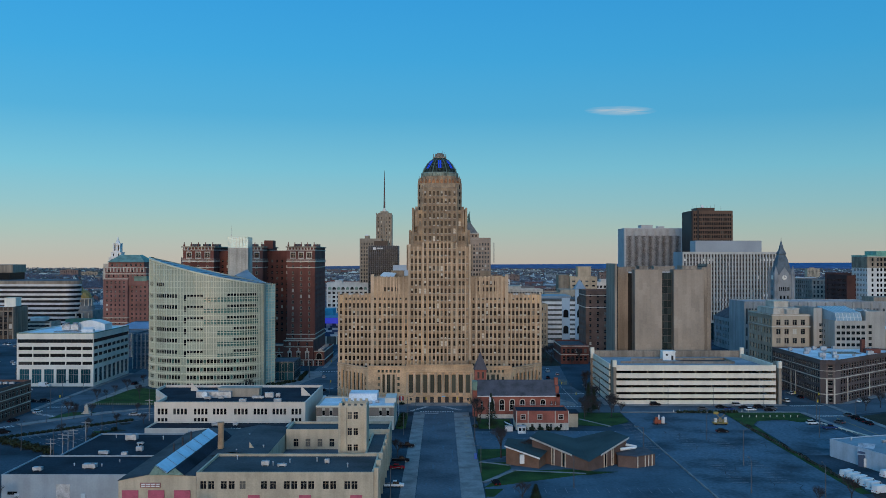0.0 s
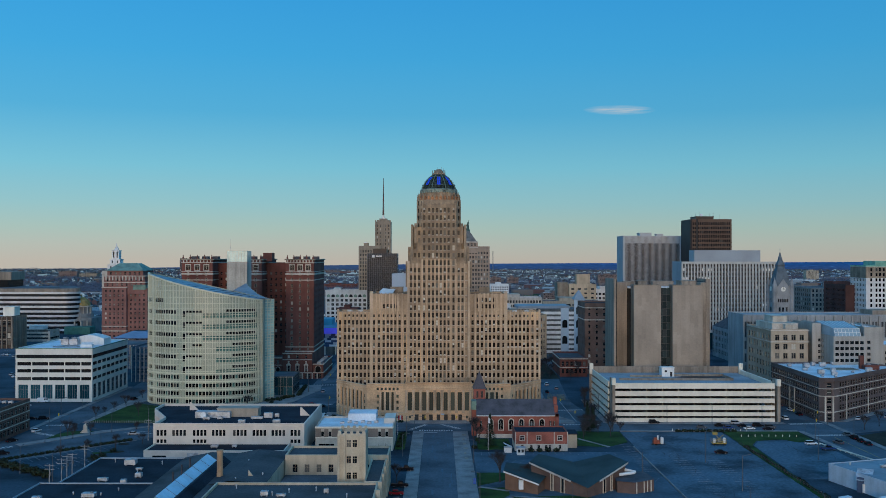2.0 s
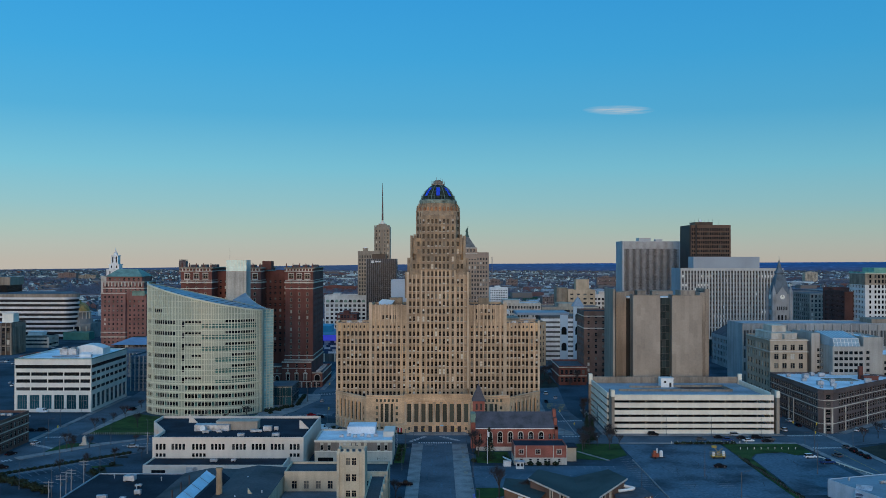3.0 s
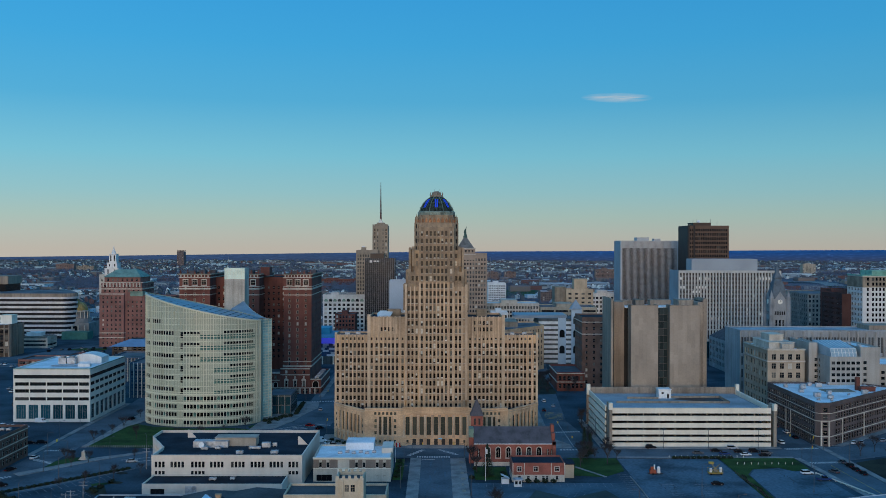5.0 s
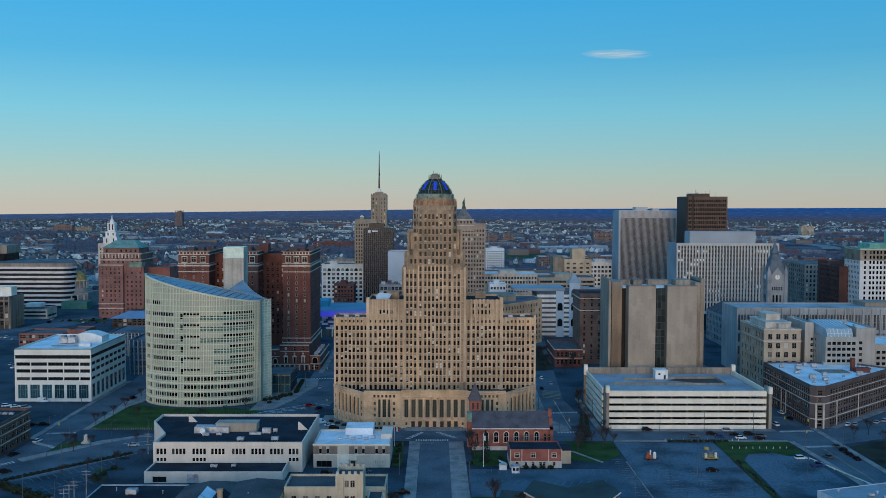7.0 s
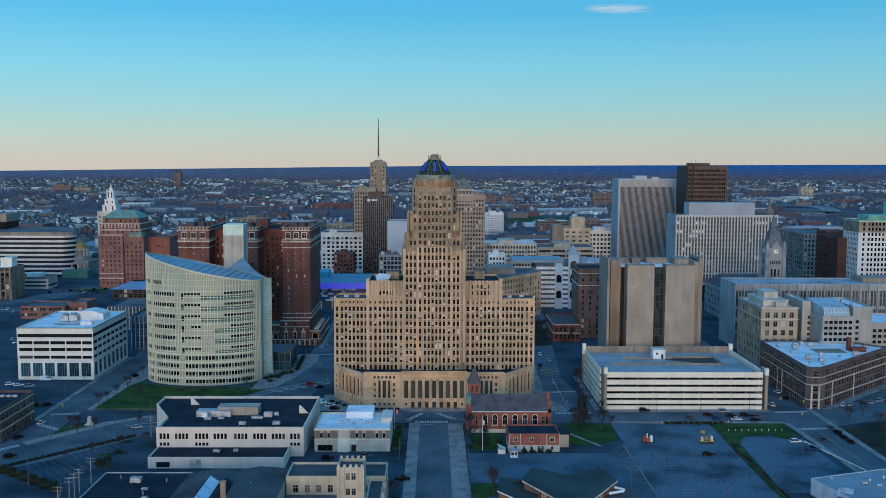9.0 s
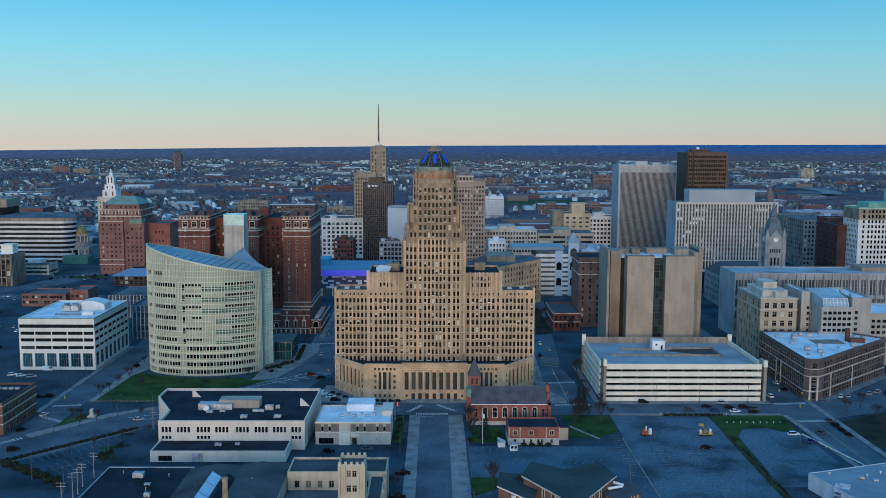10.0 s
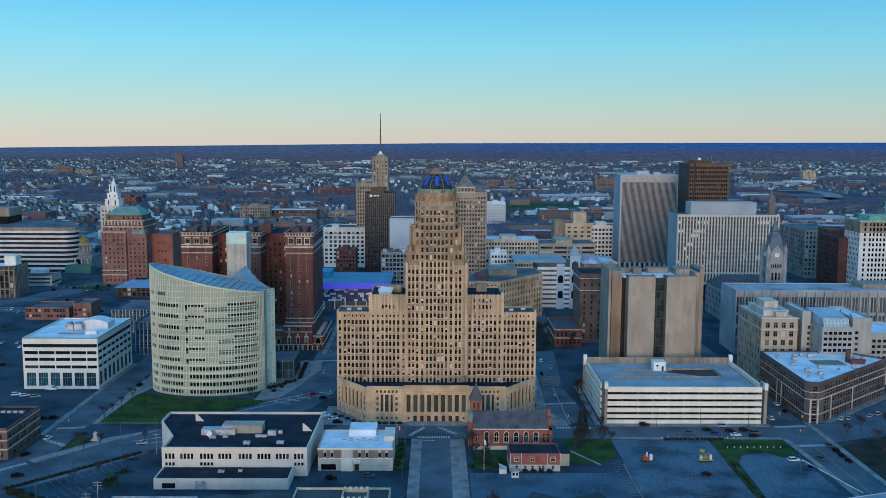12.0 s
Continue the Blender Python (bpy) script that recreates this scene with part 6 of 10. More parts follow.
def lit_mall():
    b = Building("low_glass_hall", "low hall with blue and violet lit fascia over patterned panels", -60, 705, "hall", cap=0)
    s = Shell()
    s.prism(rect(-110, -34, 692, 745), 0, 16.0)
    b.part("wall", s, CONC_D)
    # Blue lighting over the hall's roof is put into its base colour
    rf = Shell()
    rf.prism(rect(-110, -34, 688.4, 745), 19.4, 20.2)
    b.part("roof", rf, mat("blue_grey_roof", (0.12, 0.24, 0.33), 0.7, 0.12, 0.05, 1, 0.05))
    f = Shell()
    f.box(-110, -34, 688, 692, 15.8, 20.0)
    b.part("lit_fascia", f, glow("violet_lit_fascia", (0.06, 0.07, 0.60), 0.45), "violet lit fascia band")
    rng = random.Random(5)
    pale, deep = Shell(), Shell()
    for r in range(6):
        x = -110
        while x < -36:
            w = rng.choice((1.5, 3, 3, 4.5))
            (pale if rng.random() < 0.36 else deep).box(x, min(x + w, -34) - 0.08, 691.6, 691.95, 6.0 + r * 1.6, 7.5 + r * 1.6)
            x += w
    b.part("facade_panel", pale, tint_panel("white_facade_panel", (0.55, 0.57, 0.60)), "white facade panels", kind="stuff")
    b.part("facade_panel", deep, tint_panel("navy_facade_panel", (0.03, 0.055, 0.13)), "navy facade panels", kind="stuff")
    s = Shell()
    for i in range(10):
        s.box(-109 + i * 8, -108.2 + i * 8, 691, 691.8, 0, 6)
    b.part("pillar", s, CONC_L)
    s = Shell()
    s.prism(rect(-100, -82, 715, 735), 20.2, 25.0)
    b.part("roof_box", s, mat("cyan_roof_cladding", (0.05, 0.30, 0.42), 0.6, 0.1, 0.1, 2, 0.02))


def mullion_tower():
    b = Building("mullion_tower", "tall grey office tower of fine upright mullions and dark glass", 208, 935, "tower", cap=0)
    x0, x1, y0, y1 = 179.8, 236.8, 905, 938
    s = Shell()
    s.prism(rect(x0 + 0.6, x1 - 0.6, y0 + 0.6, y1 - 0.6), 7, 92)
    b.part("glass_wall", s, mat("dark_glass_wall", (0.042, 0.038, 0.037), 0.3, 0.08, 0.03, 0.6, 0.02, spec=0.15))
    f = mat("pale_mullion", (0.40, 0.41, 0.41), 0.6, 0.03, 0.2, 2, 0.02)
    for xa in (x0, x1 - 0.6):
        side = Shell()
        side.box(xa, xa + 0.6, y0 + 3.5, y1 - 0.5, 7, 93.4)
        b.part("side_wall", side, mat("grey_side_cladding", (0.25, 0.30, 0.34), 0.6, 0.1, 0.05, 1, 0.02))
    for x in (x0, x1 - 1.5):
        s = Shell()
        s.box(x, x + 1.5, y0 - 0.2, y0 + 3.4, 0, 93.6)
        b.part("corner_pier", s, f)
    mullions(b, x0 + 2.2, x1 - 2.2, y0 + 0.6, 46, 0.52, 0.6, 7, 92.9, mat("brown_grey_mullion", (0.33, 0.315, 0.305), 0.6, 0.1, 0.2, 2, 0.02))
    s = Shell()
    s.box(x0 + 1.5, x1 - 1.5, y0 + 0.2, y0 + 0.6, 86.2, 93.6)
    s.prism(rect(x0 + 0.3, x1 - 0.3, y0 + 0.8, y1 - 0.8), 92, 93.6)
    b.part("attic_band", s, f)
    for i in range(12):
        s = Shell()
        x = x0 + 1.5 + (x1 - x0 - 3) * i / 11
        s.box(x - 0.9, x + 0.9, y0 + 0.2, y0 + 2, 0, 7.2)
        b.part("base_pier", s, f)
    plant(b, 197.5, 209, 912, 926, 93, 96.8, f)
    plant(b, 214.5, 221, 914, 922, 93, 95.6, f)


def black_tower():
    b = Building("brown_tower", "dark brown office tower with banded bronze windows", 236, 828, "tower", cap=0)
    wall = mat("brown_precast", (0.12, 0.070, 0.047), 0.7, 0.1, 0.1, 2, 0.05)
    b.block(rect(225.8, 262.0, 830, 863), 0, 106.9, wall, ROOF_B, {0: [(even(21, 36.2, 1.2, 1.2), storeys(26, 5.5, 3.85, 2.3))]})
    b.glaze(WIN_DARK, wall)
    # The side face's shadow is this near-black colour; two front strips share it
    s = Shell()
    s.prism(rect(225.2, 225.79, 830.4, 863), 0, 106.6)
    s.box(230.2, 231.6, 829.1, 829.8, 0, 107.1)
    s.box(225.3, 226.6, 829.3, 829.9, 0, 107.0)
    b.part("side_cladding", s, mat("side_shadow_black", (0.022, 0.020, 0.020), 0.6, 0.15, 0.1, 2, 0.02), "windowless side wall with its shadow in near-black colour")
    band_rows(b, 231.7, 262.0, 830, 863, [5.0 + 3.85 * i for i in range(26)], 0.5, 0.25, wall)
    plant(b, 231, 247, 834, 852, 106, 109.6, BRONZE)
    for i in range(7):
        s = Shell()
        s.tube((228 + 4.2 * i, 836 + (i % 3) * 3, 106), (228 + 4.2 * i, 836 + (i % 3) * 3, 111.2 + (i % 3)), 0.15, 0.08, 5)
        b.part("aerial", s, STEEL)
    s = Shell()
    s.tube((236, 835, 110.2), (236, 834, 110.8), 1.3, 1.3, 12)
    b.part("dish", s, WHITE)


def finned_office():
    b = Building("finned_office", "grey-white office slab with close upright fins above a glazed base", 229, 745, "office building", cap=0)
    x0, x1, y0, y1 = 191.4, 272.2, 731, 759
    s = Shell()
    s.prism(rect(x0 + 0.5, x1 - 0.5, y0 + 0.6, y1), 14, 68.5)
    b.part("glass_wall", s, MATS["dark_glass_wall"])
    st = Shell()
    st.box(x0 - 0.4, x0 + 0.4, y0 + 0.7, y1, 0, 69.4)
    b.part("end_wall", st, MATS["grey_side_cladding"])
    f = mat("off_white_fin", (0.45, 0.44, 0.405), 0.7, 0.06, 0.2, 2, 0.03)
    mullions(b, x0 + 0.4, x1 - 0.4, y0 + 0.6, 33, 1.08, 0.9, 15, 67.6, f, "fin")
    grey = mat("grey_storey_band", (0.16, 0.165, 0.17), 0.7, 0.08, 0.2, 2, 0.03)
    for k in range(13):
        s = Shell()
        s.box(x0 + 0.4, x1 - 0.4, y0 + 0.3, y0 + 0.58, 25.6 + 3.5 * k, 26.9 + 3.5 * k)
        b.part("storey_band", s, grey)
    for za, zb in ((67.4, 69.4), (13.4, 15.4), (22.2, 23.2)):
        s = Shell()
        s.box(x0, x1, y0 - 0.4, y0 + 0.6, za, zb)
        b.part("fascia", s, f)
    for i in range(24):
        s = Shell()
        x = x0 + 1 + (x1 - x0 - 2) * i / 23
        s.box(x - 0.5, x + 0.5, y0 - 0.2, y0 + 0.7, 0, 13.6)
        b.part("base_fin", s, f)
    s = Shell()
    s.prism(rect(x0 + 0.6, x1 - 0.6, y0 + 1.5, y1 - 1), 0, 13.6)
    b.part("base_glazing", s, WIN_BLUE)
    rng = random.Random(9)
    s = Shell()
    for k in range(34):
        z = 23.6 + 3.5 * rng.randrange(12)
        i = rng.randrange(32)
        for j in range(i, min(32, i + (1, 1, 1, 2, 4)[k % 5])):
            x = x0 + 0.4 + (x1 - x0 - 0.8) * j / 32
            s.box(x + 0.56, x + 1.94, y0 + 0.2, y0 + 0.29, z, z + 1.9)
    b.part("drawn_blind", s, WHITE, "white drawn blinds", kind="stuff")
    r = Shell()
    r.face((x0, y0 + 0.6, 68.6), (x1, y0 + 0.6, 68.6), (x1, y1, 68.6), (x0, y1, 68.6))
    b.part("roof", r, ROOF_G)
    s = Shell()
    s.prism(rect(204.2, 256.6, 740, 757), 68.6, 78.4)
    b.part("roof_house", s, mat("light_grey_cladding", (0.31, 0.345, 0.375), 0.6, 0.06, 0.05, 1, 0.02))
    s = Shell()
    s.box(203.6, 207, 739.2, 746, 68.6, 77.8)
    b.part("roof_tank", s, MATS["light_grey_cladding"])


def clock_tower():
    cx, cy = 229.6, 624.0
    b = Building("clock_tower", "grey granite clock tower with corner turrets and a slate spire", cx, cy, "clock tower", cap=0)
    gran = mat("grey_granite", (0.265, 0.275, 0.28), 0.9, 0.12, 0.2, 2.5, 0.3, streak=0.15)
    h = 5.7
    b.block(rect(cx - h, cx + h, cy - h, cy + h), 0, 53.5, gran, ROOF_G, {e: [(even(3, 2 * h, 1.3, 2.2), [(31, 33), (34.5, 39.5)]), (even(6, 2 * h, 0.8, 2.0), [(42.8, 45.2)])] for e in (0, 3)}, 0.5)
    b.glaze(WIN_DARK, gran)
    for sx in (-1, 1):
        for sy in (-1, 1):
            s = Shell()
            x, y = cx + sx * h, cy + sy * h
            s.tube((x, y, 30), (x, y, 54), 1.5, 1.4, 8)
            s.tube((x, y, 54), (x, y, 59.5), 1.6, 0.1, 8)
            b.part("turret", s, gran)
    s = Shell()
    s.rings([[(cx + sx * r, cy + sy * r, z) for sx, sy in ((-1, -1), (1, -1), (1, 1), (-1, 1))] for r, z in ((5.5, 53.5), (4.4, 58.0), (3.2, 63.8), (2.1, 66.6), (2.5, 67.6), (1.3, 70.6), (0.15, 76.3))])
    b.part("spire", s, mat("blue_grey_slate", (0.105, 0.13, 0.15), 0.7, 0.15, 0.4, 3, 0.2))
    s = Shell()
    s.tube((cx, cy, 76), (cx, cy, 78.9), 0.2, 0.06, 5)
    b.part("spire_finial", s, STEEL)
    for f, (dx, dy) in enumerate(((0, -1), (-1, 0))):
        g = Shell()
        ax, ay = cx + dx * (h + 0.25), cy + dy * (h + 0.25)
        if dy:
            g.face((ax - 3.2, ay, 47.5), (ax + 3.2, ay, 47.5), (ax + 3.2, ay, 54), (ax, ay, 58.6), (ax - 3.2, ay, 54))
        else:
            g.face((ax, ay + 3.2, 47.5), (ax, ay - 3.2, 47.5), (ax, ay - 3.2, 54), (ax, ay, 58.6), (ax, ay + 3.2, 54))
        b.part("dormer", g, gran)
        d = Shell()
        d.tube((ax + dx * 0.05, ay + dy * 0.05, 51.6), (ax + dx * 0.3, ay + dy * 0.3, 51.6), 1.55, 1.55, 20)
        b.part("clock_face", d, mat("cream_clock_face", (0.72, 0.70, 0.62), 0.5, 0.05, 1, 3, 0.0), "pale round clock face")
        hd = Shell()
        if dy:
            hd.box(ax - 0.1, ax + 0.1, ay - 0.42, ay - 0.32, 51.6, 53.1)
            hd.box(ax, ax + 1.1, ay - 0.42, ay - 0.32, 51.5, 51.7)
            b.part("clock_hand", hd, BLACK)
    # the wings at its foot
    b2 = office_block("granite_hall", "grey granite county hall with steep roofs round the clock tower", cx - 26, cx + 24, 646, 690, 22, gran, SLATE,
                      (14, 1.6, 3, 4, 4.6, 2.8), (12, 1.6, 3, 4, 4.6, 2.8))
    s = Shell()
    s.rings([[(x, y, 22) for x, y in rect(cx - 26, cx + 24, 646, 690)], [(x, y, 29) for x, y in rect(cx - 18, cx + 16, 656, 680)]])
    s.face(*[(x, y, 29) for x, y in rect(cx - 18, cx + 16, 656, 680)])
    b2.part("hip_roof", s, SLATE)


def right_blocks():
    b = office_block("white_tower_block", "white office block with grey top storeys and green copper coping", 329, 380, 714, 741, 66.6, mat("white_glazed_brick", (0.62, 0.61, 0.59), 0.7, 0.06, 0.1, 3, 0.05), COPPER,
                     None, (10, 1.5, 3, 14, 3.95, 2.1))
    pairs = [4.0] + [9.4 + 5.6 * i + d for i in range(7) for d in (-1.35, 1.35)]
    rest = Shell()
    for u in pairs:
        for k in range(14):
            s = Shell() if k > 8 and u < 34 else rest
            s.box(329 + u - 0.72, 329 + u + 0.72, 713.86, 714.05, 3 + 3.95 * k, 5.4 + 3.95 * k)
            if s is not rest:
                b.part("window", s, WIN_DARK)
    b.part("glazing", rest, WIN_DARK, kind="stuff")
    band_rows(b, 329, 380, 714, 741, (57.0,), 8.4, 0.12, SAND_DIM, "attic_band")
    for u in pairs:
        for z in (58.4, 62.2):
            s = Shell()
            s.box(329 + u - 0.72, 329 + u + 0.72, 713.78, 713.86, z, z + 2.4)
            b.part("attic_window", s, WIN_DARK)
    s = Shell()
    s.prism(rect(338, 380, 718, 738), 65.4, 70.0)
    s.prism(rect(358, 380, 721, 736), 70.0, 80)
    b.part("roof_house", s, COPPER_B, "green copper clad roof storey")
    band_rows(b, 329, 380, 714, 741, (65.8,), 1.0, 0.4, COPPER_B, "coping")
    office_block("stone_office", "dim grey stone office block", 343, 378, 855, 925, 44.8, mat("dim_grey_stone", (0.27, 0.25, 0.225), 0.9, 0.14, 0.12, 2, 0.15, streak=0.2), ROOF_G, (10, 1.8, 3, 10, 4.2, 2.4), (14, 1.8, 3, 10, 4.2, 2.4))
    maroon = mat("maroon_brick", (0.085, 0.042, 0.037), 0.88, 0.15, 0.1, 3, 0.15)
    b = office_block("brown_block", "dark brown brick block with blank walls", 321.5, 328.6, 733, 771, 51.0, maroon, ROOF_G, None, (16, 1.1, 3, 12, 3.9, 1.7), glass=WIN_DARK)
    s = Shell()
    s.box(321.3, 328.7, 732.8, 771, 49.6, 50.3)
    b.part("cornice", s, maroon)
    office_block("red_brick_block", "red brick block behind a brown one", 337, 356, 790, 812, 52, BRICK_D, ROOF_G, (8, 1.5, 3, 12, 3.8, 2))
    # long pale slab
    b = Building("long_concrete_office", "long pale concrete office slab with deep window bays", 245, 565, "office building", cap=60)
    x0, x1, y0, y1, z = 180.3, 325, 549, 578, 39.0
    b.block(rect(x0, x1, y0, y1), 0, z, mat("pale_blue_grey_concrete", (0.345, 0.36, 0.365), 0.9, 0.12, 0.05, 2, 0.1, streak=0.2), mat("weathered_pale_roof", (0.36, 0.38, 0.40), 0.85, 0.22, 0.06, 1.5, 0.1),
            {0: [(even(78, x1 - x0, 1.35, 0.3), [(4, 9), (11, 16), (18.5, 23.5), (25.5, 34.8)], "ribbon")]}, 0.7)
    b.glaze(WIN_GREY, STEEL)
    mullions(b, x0, x1, y0, 27, 0.75, 1.0, 0, 38.2, mat("pale_precast_pier", (0.36, 0.345, 0.32), 0.9, 0.1, 0.1, 2, 0.1, streak=0.15), "bay_pier")
    plant(b, 262, 290, 560, 576, 38, 41, CONC)
    # tan brick office with stepped white roof houses
    b = Building("tan_office", "tan brick seven-storey office with white stepped roof houses", 186, 505, "office building", cap=120)
    pts = [(173.0, 483), (192.4, 483), (192.4, 520), (173.0, 520)]
    st = storeys(7, 1.2, 4.75, 2.8)
    b.block(pts, 0, 35.4, mat("soft_tan_brick", (0.43, 0.35, 0.26), 0.88, 0.12, 0.1, 3, 0.2, streak=0.15), ROOF_W, {0: [(even(4, 19.4, 2.2, 1.2), st, "grid")], 3: [(even(8, 37, 1.9, 1.2), st)]})
    b.glaze(WIN, BRICK_T)
    band_rows(b, 173.0, 192.4, 483, 520, (28.6, 34.6), 0.5, 0.5, LIME, "cornice")
    for x0, x1, y0, y1, z0, z1 in ((176, 189.5, 489.5, 514, 34.6, 38.2), (179, 186.5, 497, 510, 38.2, 41.6), (181.5, 187, 485.5, 489, 34.6, 37.8)):
        plant(b, x0, x1, y0, y1, z0, z1, LIME)
    # stepped modern block
    b = Building("stepped_office", "light grey stepped office with square windows and a glazed lean-to roof", 222, 478, "office building", cap=150)
    st = storeys(10, 2.0, 3.0, 1.55)
    gray = mat("warm_grey_panel", (0.38, 0.355, 0.315), 0.8, 0.08, 0.1, 2, 0.05, streak=0.15)
    b.block(rect(199.7, 216.0, 469, 500), 0, 33.0, gray, ROOF_W, {0: [(even(6, 16.3, 1.9, 0.6), st, "ribbon")], 3: [(even(3, 31, 1.3, 12), st, "ribbon")]})
    b.block(rect(216.2, 226, 471, 504), 0, 37.6, gray, ROOF_W, {0: [([(1.5, 3.2)], st, "ribbon")]})
    b.block(rect(226.2, 262, 478, 510), 0, 28.0, gray, ROOF_W, {0: [(even(12, 35.8, 1.9, 0.6), st[:8], "ribbon")]})
    b.block(rect(195.0, 199.5, 484, 510), 0, 38.6, gray, ROOF_W, {0: [([(3.0, 4.3)], st, "ribbon")]})
    b.glaze(WIN_DARK, gray)
    s = Shell()
    s.face((201.5, 471, 32.4), (214.5, 471, 32.4), (214.5, 473, 36.6), (201.5, 473, 36.6))
    s.face((201.5, 473, 36.6), (214.5, 473, 36.6), (214.5, 492, 39.2), (199.8, 492, 39.2))
    s.face((201.5, 471, 32.4), (201.5, 473, 36.6), (199.8, 492, 39.2), (199.8, 492, 32.4))
    b.part("glazed_roof", s, mat("pale_glazed_roof", (0.27, 0.37, 0.42), 0.3, 0.1, 0.2, 2, 0.02))
    for i in range(8):
        s = Shell()
        x = 201.5 + 13.0 * i / 7
        s.tube((x, 470.9, 32.4), (x, 472.9, 36.65), 0.12, 0.12, 5)
        s.tube((x, 472.9, 36.65), (x, 491.9, 39.25), 0.12, 0.12, 5)
        b.part("roof_rib", s, WHITE)
    for z, y in ((32.5, 470.9), (34.5, 471.9), (36.6, 472.9)):
        s = Shell()
        s.box(201.4, 214.6, y - 0.12, y + 0.05, z, z + 0.2)
        b.part("roof_rail", s, WHITE)
    for i in range(4):
        roof_unit(218 + 2.2 * (i % 2), 476 + 6 * i, 36.7, 1.8, 2, 1.6)
    # dark brick wedge
    b = Building("brick_wedge_block", "dark brown brick corner block with stone bands and a white roof", 195, 440, "building", cap=300)
    pts = [(169.4, 413.2), (171.2, 411.4), (175.2, 411.2), (177.8, 413.2), (228.0, 457.5), (212, 474), (169.8, 474)]
    k = len(pts)
    L = [math.dist(pts[i], pts[(i + 1) % k]) for i in range(k)]
    st = [(0.9, 3.4), (5.0, 7.0), (8.3, 10.4), (11.9, 14.0), (15.2, 17.1)]
    brick = mat("grey_brown_brick", (0.115, 0.088, 0.082), 0.88, 0.16, 0.12, 3, 0.15)
    b.block(pts, 0, 19.4, brick, ROOF_W, {1: [([(1.0, 3.0)], st)], 3: [(even(24, L[3], 1.75, 1.4), st)], 6: [(even(24, L[6], 1.75, 1.2), st)]}, 0.8)
    b.glaze(WIN_DARK, LIME)
    fronts = [0, 1, 2, 3, 6]
    for z, t in ((4.1, 0.4), (11.0, 0.45), (14.5, 0.25), (17.7, 0.3)):
        for i in fronts:
            a, c = Vector(pts[i]), Vector(pts[(i + 1) % k])
            d = c - a
            m = Matrix.Translation((*a, 0)) @ Matrix.Rotation(math.atan2(d.y, d.x), 4, "Z")
            s = Shell()
            s.box(0, d.length, -0.2 if z < 17 else -0.45, -0.003, z, z + t, m=m)
            b.part("stone_band" if z < 17 else "cornice", s, LIME if z < 17 else brick)
    for i, us in ((1, (0.3, 3.7)), (3, (8.2, 30.4)), (6, (26, 32))):
        a, c = Vector(pts[i]), Vector(pts[(i + 1) % k])
        d = c - a
        m = Matrix.Translation((*a, 0)) @ Matrix.Rotation(math.atan2(d.y, d.x), 4, "Z")
        for u in us:
            s = Shell()
            s.box(u - 0.35, u + 0.35, -0.28, -0.004, 0, 11.0, m=m)
            b.part("stone_pier", s, LIME)
    for x, y, w, h in ((175, 423, 1.6, 1.0), (180, 420.5, 1.2, 1.4), (176, 446, 2.6, 1.6), (195, 437, 1.4, 1.0), (181, 457, 3.2, 2.2), (174.5, 462, 2.2, 1.8), (210, 449, 1.2, 1.3), (217, 459, 2.4, 1.4)):
        roof_unit(x, y, 18.6, w, w, h)
    for k in range(9):
        roof_unit((178, 182.5, 187, 191, 184, 188, 204, 200, 212)[k], (432, 428, 440, 462, 464, 466, 440, 470, 458)[k], 18.6, (3.4, 3.0, 2.2)[k % 3], 2.4, (2.6, 1.8, 2.2)[k % 3])
    s = Shell()
    s.box(188, 203, 446, 456, 18.4, 18.75)
    b.part("light_well", s, SAND_DIM)
    s = Shell()
    s.box(205.5, 207.3, 452, 454, 18.5, 25.0)
    b.part("chimney", s, BRICK_D)
    plant(b, 206, 213, 448, 451, 18.5, 20.8, BRICK_D)


DULL = mat("dull_brown_brick", (0.20, 0.135, 0.115), 0.9, 0.12, 0.1, 2, 0.1)


